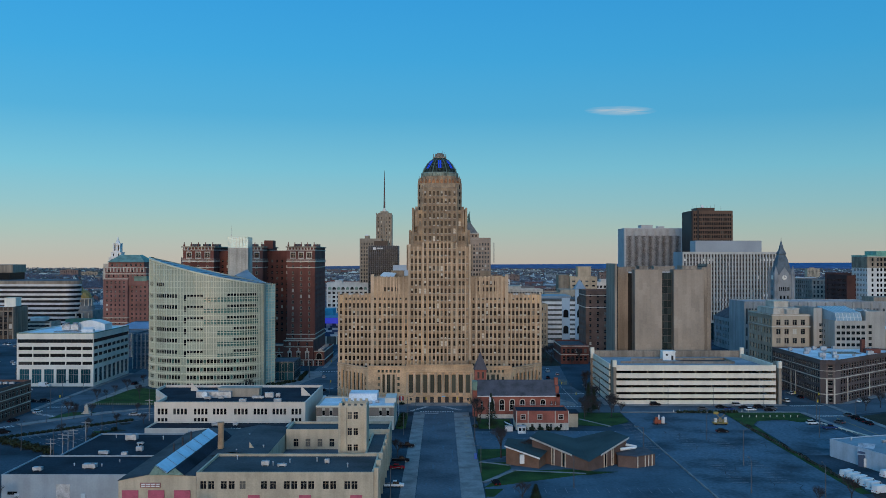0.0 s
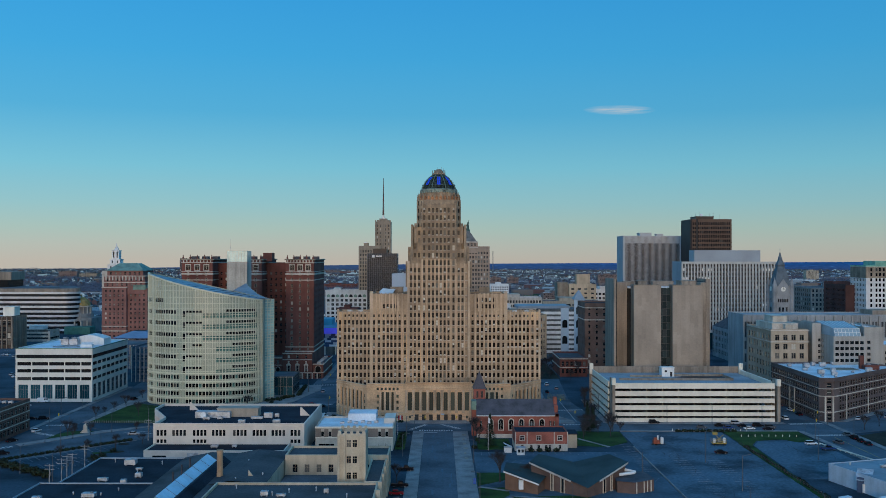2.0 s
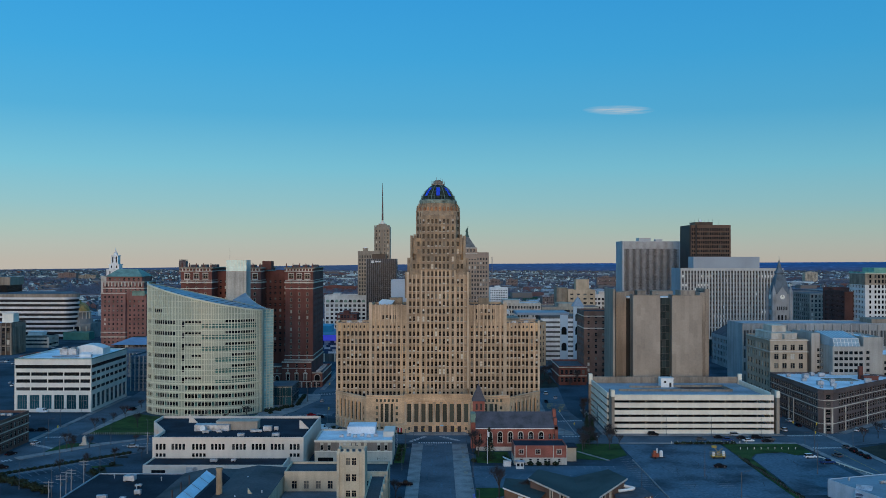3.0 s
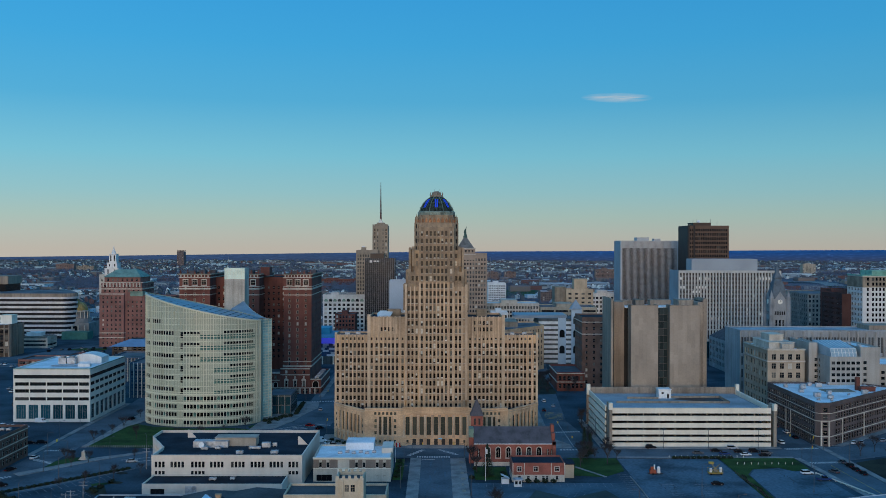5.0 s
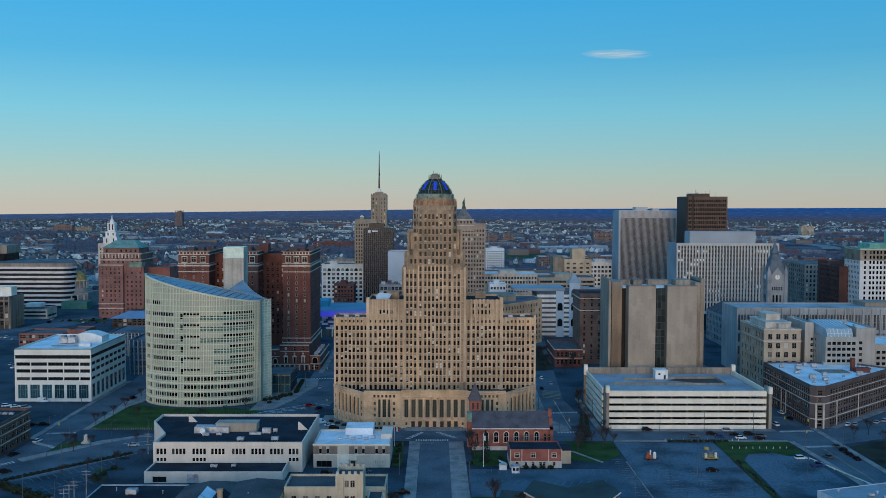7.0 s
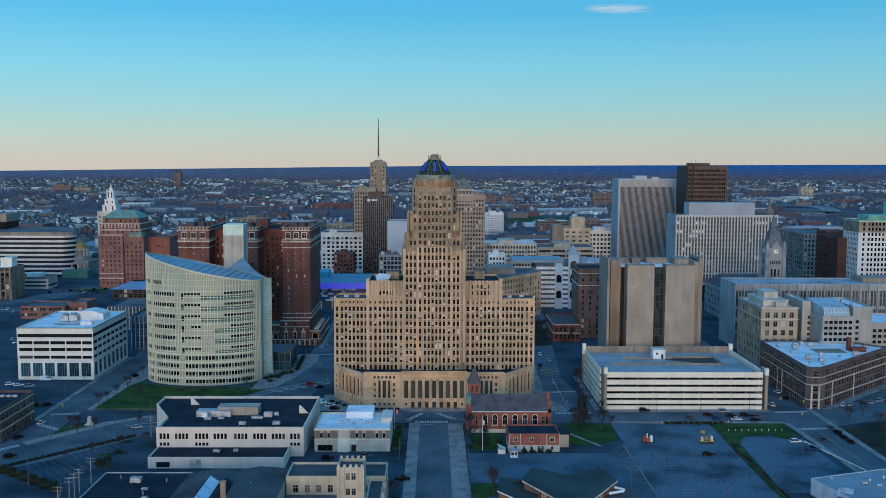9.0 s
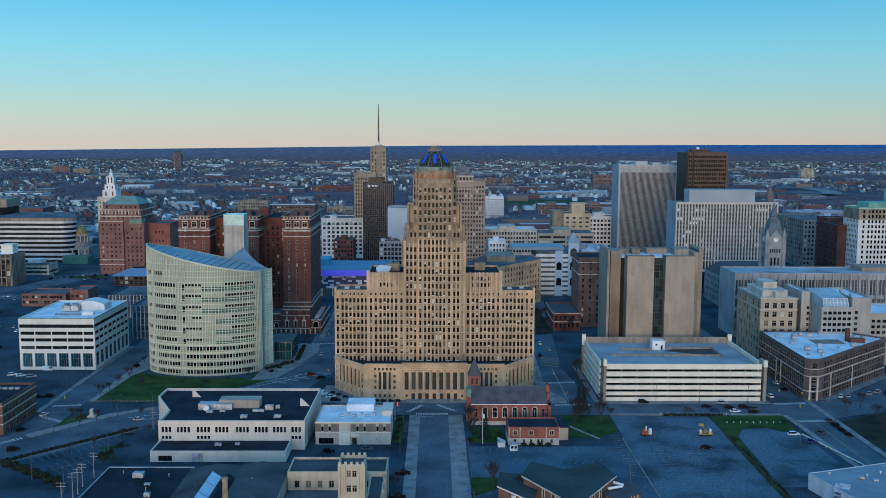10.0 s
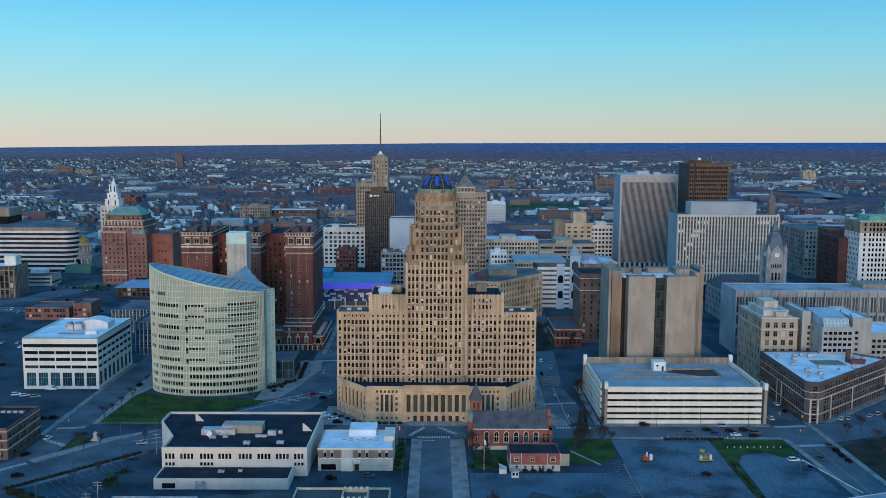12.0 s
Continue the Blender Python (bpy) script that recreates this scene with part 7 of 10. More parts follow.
def centre_blocks():
    # behind city hall, to the side of the square
    b = Building("federal_block", "tan stone block with an angled front and paired windows", 55, 650, "building", cap=0)
    pts = [(22, 628), (43, 626), (77.6, 668), (74, 700), (40, 700), (20, 650)]
    L = [math.dist(pts[i], pts[(i + 1) % 6]) for i in range(6)]
    st = storeys(7, 3, 4.0, 2.2)
    b.block(pts, 0, 31.5, SAND_WARM, ROOF_G, {0: [(even(7, L[0], 1.4, 1), st)], 1: [(even(15, L[1], 1.5, 1.5), st)], 5: [(even(16, L[5], 1.3, 1), st)]})
    b.glaze(WIN, LIME)
    plant(b, 38, 58, 660, 690, 30.6, 34.5, SAND_DIM)
    plant(b, 28, 36, 640, 660, 30.6, 33, BRICK_D)
    b = office_block("brown_brick_tower", "dark red brown brick block with pale string courses", 91, 115, 578, 608, 44.4, BRICK_B, ROOF_B,
                     (5, 1.3, 3, 11, 3.7, 1.9), (7, 1.3, 3, 11, 3.7, 1.9), cap=80)
    band_rows(b, 91, 115, 578, 608, (33.5, 41.0), 0.5, 0.4, LIME, "stone_band")
    b = office_block("brick_hall", "low red brick hall with stone bands and a dark roof", 74, 90.6, 566, 604, 11.5, BRICK_D, SLATE,
                     (6, 1.6, 2, 2, 4.6, 2.6), (6, 1.6, 2, 2, 4.6, 2.6), cap=40, category="hall")
    band_rows(b, 74, 90.6, 566, 604, (5.4, 10.6), 0.5, 0.4, LIME, "stone_band")
    # striped parking block with arched bays
    b = Building("striped_garage", "white parking block with dark open bands and arched stair bays", 95, 705, "parking garage", cap=0)
    s = Shell()
    s.prism(rect(77, 112, 696, 730), 0, 33.6)
    b.part("core", s, CONC_D)
    for k in range(9):
        s = Shell()
        s.box(76.8, 102.4, 695.5, 696, 1 + 3.6 * k, 3.1 + 3.6 * k)
        b.part("spandrel", s, WHITE)
    for x0, x1, z in ((91.4, 97.2, 34.5), (101.4, 109, 41)):
        s = Shell()
        s.box(x0, x1, 694.5, 696, 0, z)
        b.part("stair_bay", s, mat("pale_blue_cladding", (0.42, 0.50, 0.56), 0.7, 0.08, 0.1, 2, 0.05))
        for z0 in (10, 22, 32):
            if z0 + 5 > z:
                continue
            g = Shell()
            cx2, r = (x0 + x1) / 2, (x1 - x0) * 0.33
            n = 8
            g.face(*[(cx2 + r * math.cos(math.pi * i / n), 694.4, z0 + 2 + r * math.sin(math.pi * i / n)) for i in range(n + 1)], (cx2 - r, 694.4, z0 - 2), (cx2 + r, 694.4, z0 - 2))
            b.part("arched_window", g, WIN_DARK)
    s = Shell()
    for p, q in zip(rect(100.8, 109.6, 694, 704), rect(100.8, 109.6, 694, 704)[1:] + [(100.8, 694)]):
        s.face((*p, 41), (*q, 41), (105.2, 699, 48.5))
    b.part("hip_roof", s, MATS["grey_side_cladding"])
    s = Shell()
    s.prism(rect(60, 100, 708, 738), 33.6, 35.6)
    b.part("upper_deck", s, MATS["grey_side_cladding"])
    hall = Building("pale_roof_hall", "pale stone hall with a low whitish hipped roof behind a garage", 137, 785, "hall", cap=0)
    w = Shell()
    w.prism(rect(122, 152, 770, 802), 0, 24.5, top=False)
    hall.part("wall", w, SAND_DIM)
    w = Shell()
    w.rings([[(x, y, z) for x, y in rect(137 - p, 137 + p, 786 - q, 786 + q)] for p, q, z in ((15.5, 16.5, 24.2), (15.5, 16.5, 25.0), (10, 11, 27.6), (5, 6, 28.6))])
    w.face(*[(x, y, 28.6) for x, y in rect(132, 142, 780, 792)])
    hall.part("roof", w, mat("weathered_white_roof", (0.42, 0.46, 0.50), 0.8, 0.25, 0.15, 1.5, 0.1))
    w = Shell()
    for i in range(9):
        w.box(123.6 + 3.2 * i, 125.2 + 3.2 * i, 769.8, 769.95, 16, 21)
    hall.part("window_row", w, WIN_DARK, kind="stuff")
    w = Shell()
    w.tube((126, 776, 25.5), (126, 776, 31.0), 3.2, 3.2, 12)
    hall.part("roof_drum", w, MATS["grey_side_cladding"])
    s = Shell()
    s.prism(rect(60, 77, 700, 730), 0, 26)
    b.part("side_block", s, mat("grey_side_cladding", (0.25, 0.30, 0.34)))
    # rank of lower blocks further back
    for name, label, x0, x1, y0, y1, z, wall, fr, roof in (
            ("long_office", "long pale stone office block with arched top windows", 45, 94, 846, 880, 36, LIME, (18, 1.7, 3, 8, 4.0, 2.2), ROOF_W),
            ("parking_deck", "tan parking block with long dark open bands", 94.5, 146, 842, 880, 33, BRICK_T, (4, 11.2, 3, 7, 4.2, 1.9), ROOF_G),
            ("yellow_block", "pale yellow brick block with a square roof tower", 126.7, 153.2, 904, 930, 46.2, WARM_T, (4, 3.0, 3, 10, 4.2, 1.6), ROOF_G),
            ("white_grid_block", "white block with a regular window grid", 155, 190, 950, 975, 40, WHITE, (9, 2.4, 3, 8, 4.4, 2.4), ROOF_G),
            ("white_apartment", "white concrete apartment block", 77, 104, 1385, 1410, 32, WHITE, (10, 1.6, 3, 8, 3.4, 1.7), ROOF_W),
            ("small_white_house", "small white stucco office with a pale roof", 46, 60, 775, 795, 33, WHITE, (5, 1.5, 3, 7, 4.2, 2.2), ROOF_W),
            ("brick_store", "small red brick store block", -92, -74, 845, 870, 26, BRICK_D, (6, 1.7, 3, 6, 3.9, 2.1), ROOF_G),
            ("brick_school", "long red brick block with white parapet", 162, 210, 1440, 1480, 17, DULL, (16, 1.6, 3, 4, 3.6, 1.9), ROOF_W),
            ("brick_block", "broad red brick block with a flat pale roof", 232, 292, 1490, 1530, 15, DULL, (20, 1.6, 3, 3, 4.0, 1.9), ROOF_W),
            ("stone_school", "broad tan stone block behind the hotel", -300, -255, 1420, 1440, 22, SAND_DIM, (12, 1.8, 3, 4, 4.6, 2.6), ROOF_G),
            ("factory_shed", "long dark factory shed with a white clerestory", -262, -188, 1455, 1490, 14, BRICK_B, (20, 2.4, 9, 1, 4, 2.4), ROOF_W),
            ("brick_store", "red brick store block with a flat roof", -575, -545, 1690, 1720, 17, BRICK_D, (8, 1.8, 3, 3, 4.4, 2.2), ROOF_G),
            ("brick_row", "long red brick row among houses", -270, -180, 2050, 2075, 12, BRICK_D, (20, 1.8, 3, 2, 4.4, 2.2), ROOF_G),
            ("brown_tower_far", "tall brown tower far off among trees", -985, -958, 3533, 3560, 60, mat("muted_brown_stone", (0.15, 0.115, 0.115), 0.9, 0.1, 0.1, 2, 0.0), (6, 2.2, 3, 17, 3.8, 2.0), ROOF_G),
            ("orange_block", "orange brick block far off among houses", -1145, -1090, 2963, 2990, 18, SAND_DIM, (10, 2, 3, 4, 4.4, 2.2), ROOF_G),
            ("pink_block", "pinkish brick block with a raised centre", -1260, -1200, 3083, 3110, 22, DULL, (10, 2, 3, 5, 4.4, 2.2), ROOF_G),
            ("apartment_tower", "pale brown apartment tower", 1090, 1128, 2754, 2775, 33, BRICK_T, (9, 1.8, 3, 9, 3.4, 1.6), ROOF_G),
            ("blue_roof_hall", "low hall with a blue flat roof", -172, -130, 1482, 1510, 9, SAND_DIM, (8, 2, 3, 1, 4, 2), MATS["blue_grey_roof"]),
            ("white_store", "long low white store", -420, -340, 1150, 1180, 12, WHITE, (10, 3, 3, 2, 4, 1.6), ROOF_W),
            ("brick_mill", "broad dull brick block with many windows", -208, -150, 1130, 1160, 22, DULL, (16, 1.7, 3, 4, 4.6, 2.4), ROOF_G),
            ("apartment_slab", "red brown apartment slab", 391, 441, 2280, 2300, 29, DULL, (16, 1.8, 3, 8, 3.4, 1.6), ROOF_G),
            ("apartment_tower", "red brown apartment tower", 125, 153, 2290, 2310, 22, DULL, (8, 1.8, 3, 6, 3.4, 1.6), ROOF_G),
            ("apartment_tower", "red brown apartment tower", 168, 196, 2290, 2310, 22, DULL, (8, 1.8, 3, 6, 3.4, 1.6), ROOF_G)):
        bb = office_block(name, label, x0, x1, y0, y1, z, wall, roof, fr, None, "building")
        if name == "yellow_block":
            plant(bb, 135, 148, 910, 922, 45, 56, WARM_T)
            plant(bb, 116, 126.5, 908, 930, 0, 48, SAND_DIM)
        elif name != "factory_shed":
            plant(bb, x0 + (x1 - x0) * 0.3, x0 + (x1 - x0) * 0.6, y0 + 6, y1 - 6, z - 1, z + 2.6, wall)


BRICK_P = mat("dull_red_brick", (0.25, 0.118, 0.098), 0.88, 0.14, 0.1, 3, 0.15, streak=0.15)


def left_blocks():
    # brick tower with a green hip roof
    b = Building("green_roof_tower", "red brick stepped tower with stone bands and green hip roof", -268, 819, "tower", cap=0)
    st = storeys(13, 3, 3.9, 1.8)
    b.block(rect(-291, -270, 804, 846), 0, 46.5, BRICK_P, ROOF_G, {0: [(even(5, 21, 1.4, 1.4), st[:11])]})
    b.block(rect(-270, -253, 807, 846), 0, 45.0, BRICK_P, COPPER, {0: [(even(4, 17, 1.4, 1), st[:11])], 1: [(even(9, 39, 1.3, 1), st[:11])]})
    b.block(rect(-290, -255, 806, 840), 40, 56.0, BRICK_P, ROOF_G, {0: [(even(8, 35, 1.4, 1), [(47.4, 49.4), (51.5, 53.6)])], 1: [(even(8, 34, 1.3, 1), [(47.4, 49.4), (51.5, 53.6)])]})
    b.block(rect(-288, -257, 808, 836), 50, 60.5, BRICK_P, ROOF_G, {0: [(even(7, 31, 1.6, 1), [(57, 59.2)])]})
    b.block(rect(-253, -234, 820, 850), 0, 43.0, mat("orange_brick_wing", (0.27, 0.100, 0.076), 0.88, 0.14, 0.1, 3, 0.15, streak=0.12), ROOF_G, {0: [(even(3, 19, 1.2, 5), st[:10:2])]})
    b.glaze(WIN, LIME)
    s = Shell()
    s.rings([[(x, y, 60.4) for x, y in rect(-289, -256, 806.6, 837)], [(x, y, 66.8) for x, y in rect(-281, -264, 818, 826)]])
    s.face(*[(x, y, 66.8) for x, y in rect(-281, -264, 818, 826)])
    b.part("hip_roof", s, COPPER)
    s = Shell()
    s.prism(rect(-265, -254, 805.6, 814), 44, 48.2)
    b.part("bay_roof", s, COPPER)
    for z, x0, x1, y0 in ((45.6, -291.5, -270, 803.5), (55.4, -290.5, -254.5, 805.5), (49.9, -290.5, -254.5, 805.5), (12.0, -291.5, -270, 803.5), (8.0, -291.5, -270, 803.5)):
        s = Shell()
        s.box(x0, x1, y0, y0 + 0.5, z, z + 0.8)
        s.box(x1, x1 + 0.5, y0, y0 + 40, z, z + 0.8)
        b.part("stone_band", s, LIME)
    for i in range(12):
        s = Shell()
        u = -289.6 + 34.5 * (i + 0.5) / 12
        s.box(u - 0.5, u + 0.5, 805.2, 806, 52, 56.2)
        b.part("stone_bracket", s, LIME)
    # white stepped tower behind
    b = Building("white_stepped_tower", "white stepped stone tower with a slender lantern", -331, 960, "tower", cap=0)
    cx, cy = -333.0, 961
    b.block(rect(cx - 11, cx + 11, cy - 11, cy + 11), 0, 58, LIME, ROOF_G, {0: [(even(6, 22, 1.4, 1), storeys(13, 3, 4, 2))]})
    b.glaze(WIN, LIME)
    for r, z0, z1 in ((7.0, 57, 64.5), (5.2, 64.5, 70), (3.6, 70, 79)):
        s = Shell()
        s.prism(rect(cx - r, cx + r, cy - r, cy + r), z0, z1)
        s.box(cx - r - 0.4, cx + r + 0.4, cy - r - 0.4, cy + r + 0.4, z1 - 0.6, z1)
        b.part("stage", s, WHITE)
        for sx in (-0.5, 0.5):
            g = Shell()
            g.box(cx + sx * r - 0.6, cx + sx * r + 0.6, cy - r - 0.06, cy - r - 0.01, z0 + 1.5, z1 - 1.5)
            b.part("tall_window", g, WIN_DARK)
    s = Shell()
    s.tube((cx, cy, 79), (cx, cy, 82.5), 2.6, 1.4, 8)
    s.tube((cx, cy, 82.5), (cx, cy, 87), 0.9, 0.15, 8)
    b.part("lantern", s, WHITE)
    # banded office with a rounded end
    b = Building("banded_office", "grey office with bright horizontal bands and a rounded corner", -400, 880, "office building", cap=0)
    n = 8
    ring = [(-490, 877)] + [(-355 + 12 * math.sin(math.pi / 2 * i / n), 889 - 12 * math.cos(math.pi / 2 * i / n)) for i in range(n + 1)] + [(-372, 945), (-490, 945)]
    s = Shell()
    s.prism(ring, 0, 42.0)
    b.part("core", s, mat("dark_ribbon_core", (0.014, 0.017, 0.022), 0.4, 0.1, 0.1, 1, 0.0, spec=0.15))
    sil = mat("silver_band", (0.52, 0.53, 0.54), 0.45, 0.08, 0.1, 1, 0.02, metal=0.2)
    out = inset(ring, -0.8)
    for k in range(9):
        s = Shell()
        s.prism(out, 2.4 + 4.35 * k, 4.4 + 4.35 * k, bottom=True)
        b.part("floor_band", s, sil)
    s = Shell()
    s.prism(out, 39.2, 42.4)
    b.part("attic_band", s, CONC)
    r = Shell()
    r.face(*[(x, y, 42.5) for x, y in ring])
    b.part("roof", r, ROOF_G)
    s = Shell()
    s.prism(rect(-476, -421, 910, 943), 42.4, 49.5)
    b.part("penthouse_glazing", s, WIN_DARK)
    s = Shell()
    s.prism(rect(-477, -420, 914, 944), 49.5, 57.4)
    b.part("penthouse", s, CONC)
    # dark pillared block in front of it
    b = office_block("pillared_block", "dark bronze pillared office block", -450, -337, 735, 760, 25.5, BRONZE, ROOF_W, (30, 2.6, 3, 4, 5.2, 3.8), (8, 2.2, 3, 4, 5.2, 3.8))
    mullions(b, -450, -337, 735, 30, 0.7, 0.8, 0, 25.0, CONC, "pillar")
    band_rows(b, -450, -337, 735, 760, (6.5, 21.6), 0.9, 0.5, CONC, "stone_band")
    for i in range(12):
        s = Shell()
        y = 735.4 + 24 * i / 11
        s.box(-337, -336.2, y - 0.35, y + 0.35, 0, 25.0)
        b.part("pillar", s, CONC)
    plant(b, -350, -341, 748, 758, 24.6, 32, CONC_L)
    # gold-domed bank
    b = Building("domed_bank", "old stone bank with a gilded dome and green copper flanks", -345, 905, "bank", cap=0)
    cx, cy = -345, 897
    s = Shell()
    s.prism(rect(cx - 12, cx + 15, cy - 13, cy + 15), 0, 14)
    s.prism([(cx + 12.0 * math.cos(i * math.pi / 8), cy + 12.0 * math.sin(i * math.pi / 8)) for i in range(16)], 14, 18)
    s.prism([(cx + 9.4 * math.cos(i * math.pi / 8), cy + 9.4 * math.sin(i * math.pi / 8)) for i in range(16)], 18, 25)
    b.part("wall", s, mat("blue_grey_bank_stone", (0.24, 0.245, 0.24), 0.9, 0.15, 0.15, 2, 0.1, streak=0.15))
    for i in range(16):
        s = Shell()
        a = (i + 0.5) * math.pi / 8
        s.tube((cx + 9.9 * math.cos(a), cy + 9.9 * math.sin(a), 18), (cx + 9.9 * math.cos(a), cy + 9.9 * math.sin(a), 24.4), 0.55, 0.5, 6)
        b.part("drum_column", s, LIME)
    s = Shell()
    s.prism([(cx + 10.6 * math.cos(i * math.pi / 8), cy + 10.6 * math.sin(i * math.pi / 8)) for i in range(16)], 24.4, 25.4)
    b.part("drum_cornice", s, LIME)
    s = Shell()
    s.face(*[(cx + 2 + x, cy - 13.1, z) for x, z in [(-3.4, 2), (3.4, 2)] + [(3.4 * math.cos(math.pi * k / 8), 8 + 3.4 * math.sin(math.pi * k / 8)) for k in range(9)]])
    b.part("arch_window", s, WIN_DARK)
    s = Shell()
    s.rings([[(cx + r * math.cos(i * math.pi / 8), cy + r * math.sin(i * math.pi / 8), z) for i in range(16)] for r, z in ((9.0, 25.4), (8.6, 27.6), (7.2, 30.4), (4.8, 32.6), (1.1, 34.2), (0.7, 36.0))])
    b.part("dome", s, mat("gilded_dome", (0.33, 0.235, 0.075), 0.55, 0.2, 0.5, 3, 0.05, metal=0.15))
    for i in range(5):
        s = Shell()
        u = cx - 12 + 6 * i
        s.tube((u, cy - 15.4, 2), (u, cy - 15.4, 12), 0.8, 0.7, 8)
        b.part("column", s, LIME)
    s = Shell()
    s.box(cx - 4, cx + 20, cy - 30, cy - 16, 0, 7)
    b.part("green_porch", s, mat("dark_green_cladding", (0.045, 0.17, 0.135), 0.6, 0.1, 0.3, 3, 0.02))
    # lower blocks between
    office_block("brick_offices", "low red brick offices with a blue-grey flat roof", -290, -259, 646, 671, 9.0, BRICK_P, ROOF_G, (14, 2.0, 2, 2, 3.8, 1.8), (6, 2.0, 2, 2, 3.8, 1.8), cap=40)
    office_block("brick_annex", "red brick annex with a pale roof", -258.6, -245.5, 652, 671, 11.0, BRICK_P, ROOF_G, (4, 2.2, 2, 2, 3.4, 1.6), None)
    b = office_block("glass_office", "dark blue glass office with pale mullions", -214, -168, 604, 640, 15.5, mat("blue_glass_spandrel", (0.07, 0.11, 0.16), 0.4, 0.1, 0.2, 2, 0.02), ROOF_G, (20, 1.6, 1.5, 4, 3.6, 2.6), (14, 1.6, 1.5, 4, 3.6, 2.6), cap=0, glass=WIN_BLUE)
    mullions(b, -214, -168, 604, 20, 0.25, 0.3, 0, 15.4, CONC_L)
    b = office_block("glass_office", "dark blue glass office with pale mullions", -178, -152, 540, 575, 20.5, MATS["blue_glass_spandrel"], ROOF_G, (11, 1.6, 1.5, 5, 3.8, 2.6), (14, 1.6, 1.5, 5, 3.8, 2.6), cap=0, glass=WIN_BLUE)
    mullions(b, -178, -152, 540, 11, 0.25, 0.3, 0, 20.4, CONC_L)
    b = office_block("low_pavilion", "low dark pavilion with a blue hipped roof", -257, -225, 738, 768, 8, BRONZE, ROOF_G, (8, 2.6, 1.5, 2, 3.6, 2.4), None)
    s = Shell()
    s.rings([[(x, y, 8) for x, y in rect(-259, -223, 736, 770)], [(x, y, 13) for x, y in rect(-246, -236, 748, 758)]])
    b.part("hip_roof", s, mat("blue_metal_roof", (0.14, 0.24, 0.36), 0.6, 0.1, 0.2, 2, 0.02))
    office_block("brick_row", "dim red brick shops", -205, -160, 700, 730, 14, BRICK_B, ROOF_G, (12, 1.8, 2, 3, 4, 2.0), None)
    b = office_block("banded_annex", "low white annex with dark window bands", -360, -332, 795, 815, 9, LIME, ROOF_G, (1, 25, 2, 3, 3.2, 1.5), (1, 19, 2, 3, 3.2, 1.5))
    plant(b, -352, -340, 800, 810, 10, 13, WHITE)
    # near brick block at the street corner
    b = Building("corner_brick_block", "dull red brick corner block with stone bands and a dark roof", -190, 376, "building", cap=120)
    st = [(1.2, 3.4), (5.0, 7.0), (8.6, 10.6)]
    b.block(rect(-214, -172, 360.5, 392), 0, 13.2, mat("grey_red_brick", (0.165, 0.092, 0.070), 0.88, 0.14, 0.12, 3, 0.15, streak=0.15), ROOF_B, {0: [(even(10, 42, 2.0, 1), st, "grid")], 1: [(even(9, 31.5, 2.2, 0.8), st, "grid")]})
    b.glaze(WIN_DARK, LIME)
    band_rows(b, -214, -172, 360.5, 392, (4.2, 7.9, 11.6), 0.4, 0.18, LIME, "stone_band")
    plant(b, -205, -188, 372, 382, 12.3, 15.2, BRICK_R)
    for k in range(4):
        roof_unit(-184 + 2.6 * k, 384, 12.3, 2.2, 1.8, 1.2)


FAR_STONE = mat("dark_brown_stone", (0.17, 0.14, 0.125), 0.9, 0.15, 0.2, 2, 0.1)


def far_church():
    b = Building("far_church", "brown stone church with a slender pointed spire among far houses", 544, 1500, "church", cap=0)
    s = Shell()
    s.prism(rect(539, 549, 1495, 1505), 0, 27)
    s.prism(rect(549, 580, 1493, 1509), 0, 5)
    b.part("wall", s, FAR_STONE)
    s = Shell()
    s.rings([[(x, y, z) for x, y in rect(544 - r, 544 + r, 1500 - r, 1500 + r)] for r, z in ((5.2, 27), (2.6, 36), (0.2, 50))])
    b.part("spire", s, FAR_STONE)
    for sx in (539, 549):
        for sy in (1495, 1505):
            s = Shell()
            s.tube((sx, sy, 27), (sx, sy, 34), 1.3, 0.1, 6)
            b.part("pinnacle", s, FAR_STONE)
    s = Shell()
    s.face((549, 1491.5, 5), (580, 1491.5, 5), (580, 1501, 11), (549, 1501, 11))
    s.face((580, 1510.5, 5), (549, 1510.5, 5), (549, 1501, 11), (580, 1501, 11))
    b.part("roof", s, SLATE)


far_church()
dark_tower()
mast_tower()
arcade_block()
pyramid_tower()
blank_box()
lit_mall()
mullion_tower()
black_tower()
finned_office()
clock_tower()
right_blocks()
centre_blocks()
left_blocks()

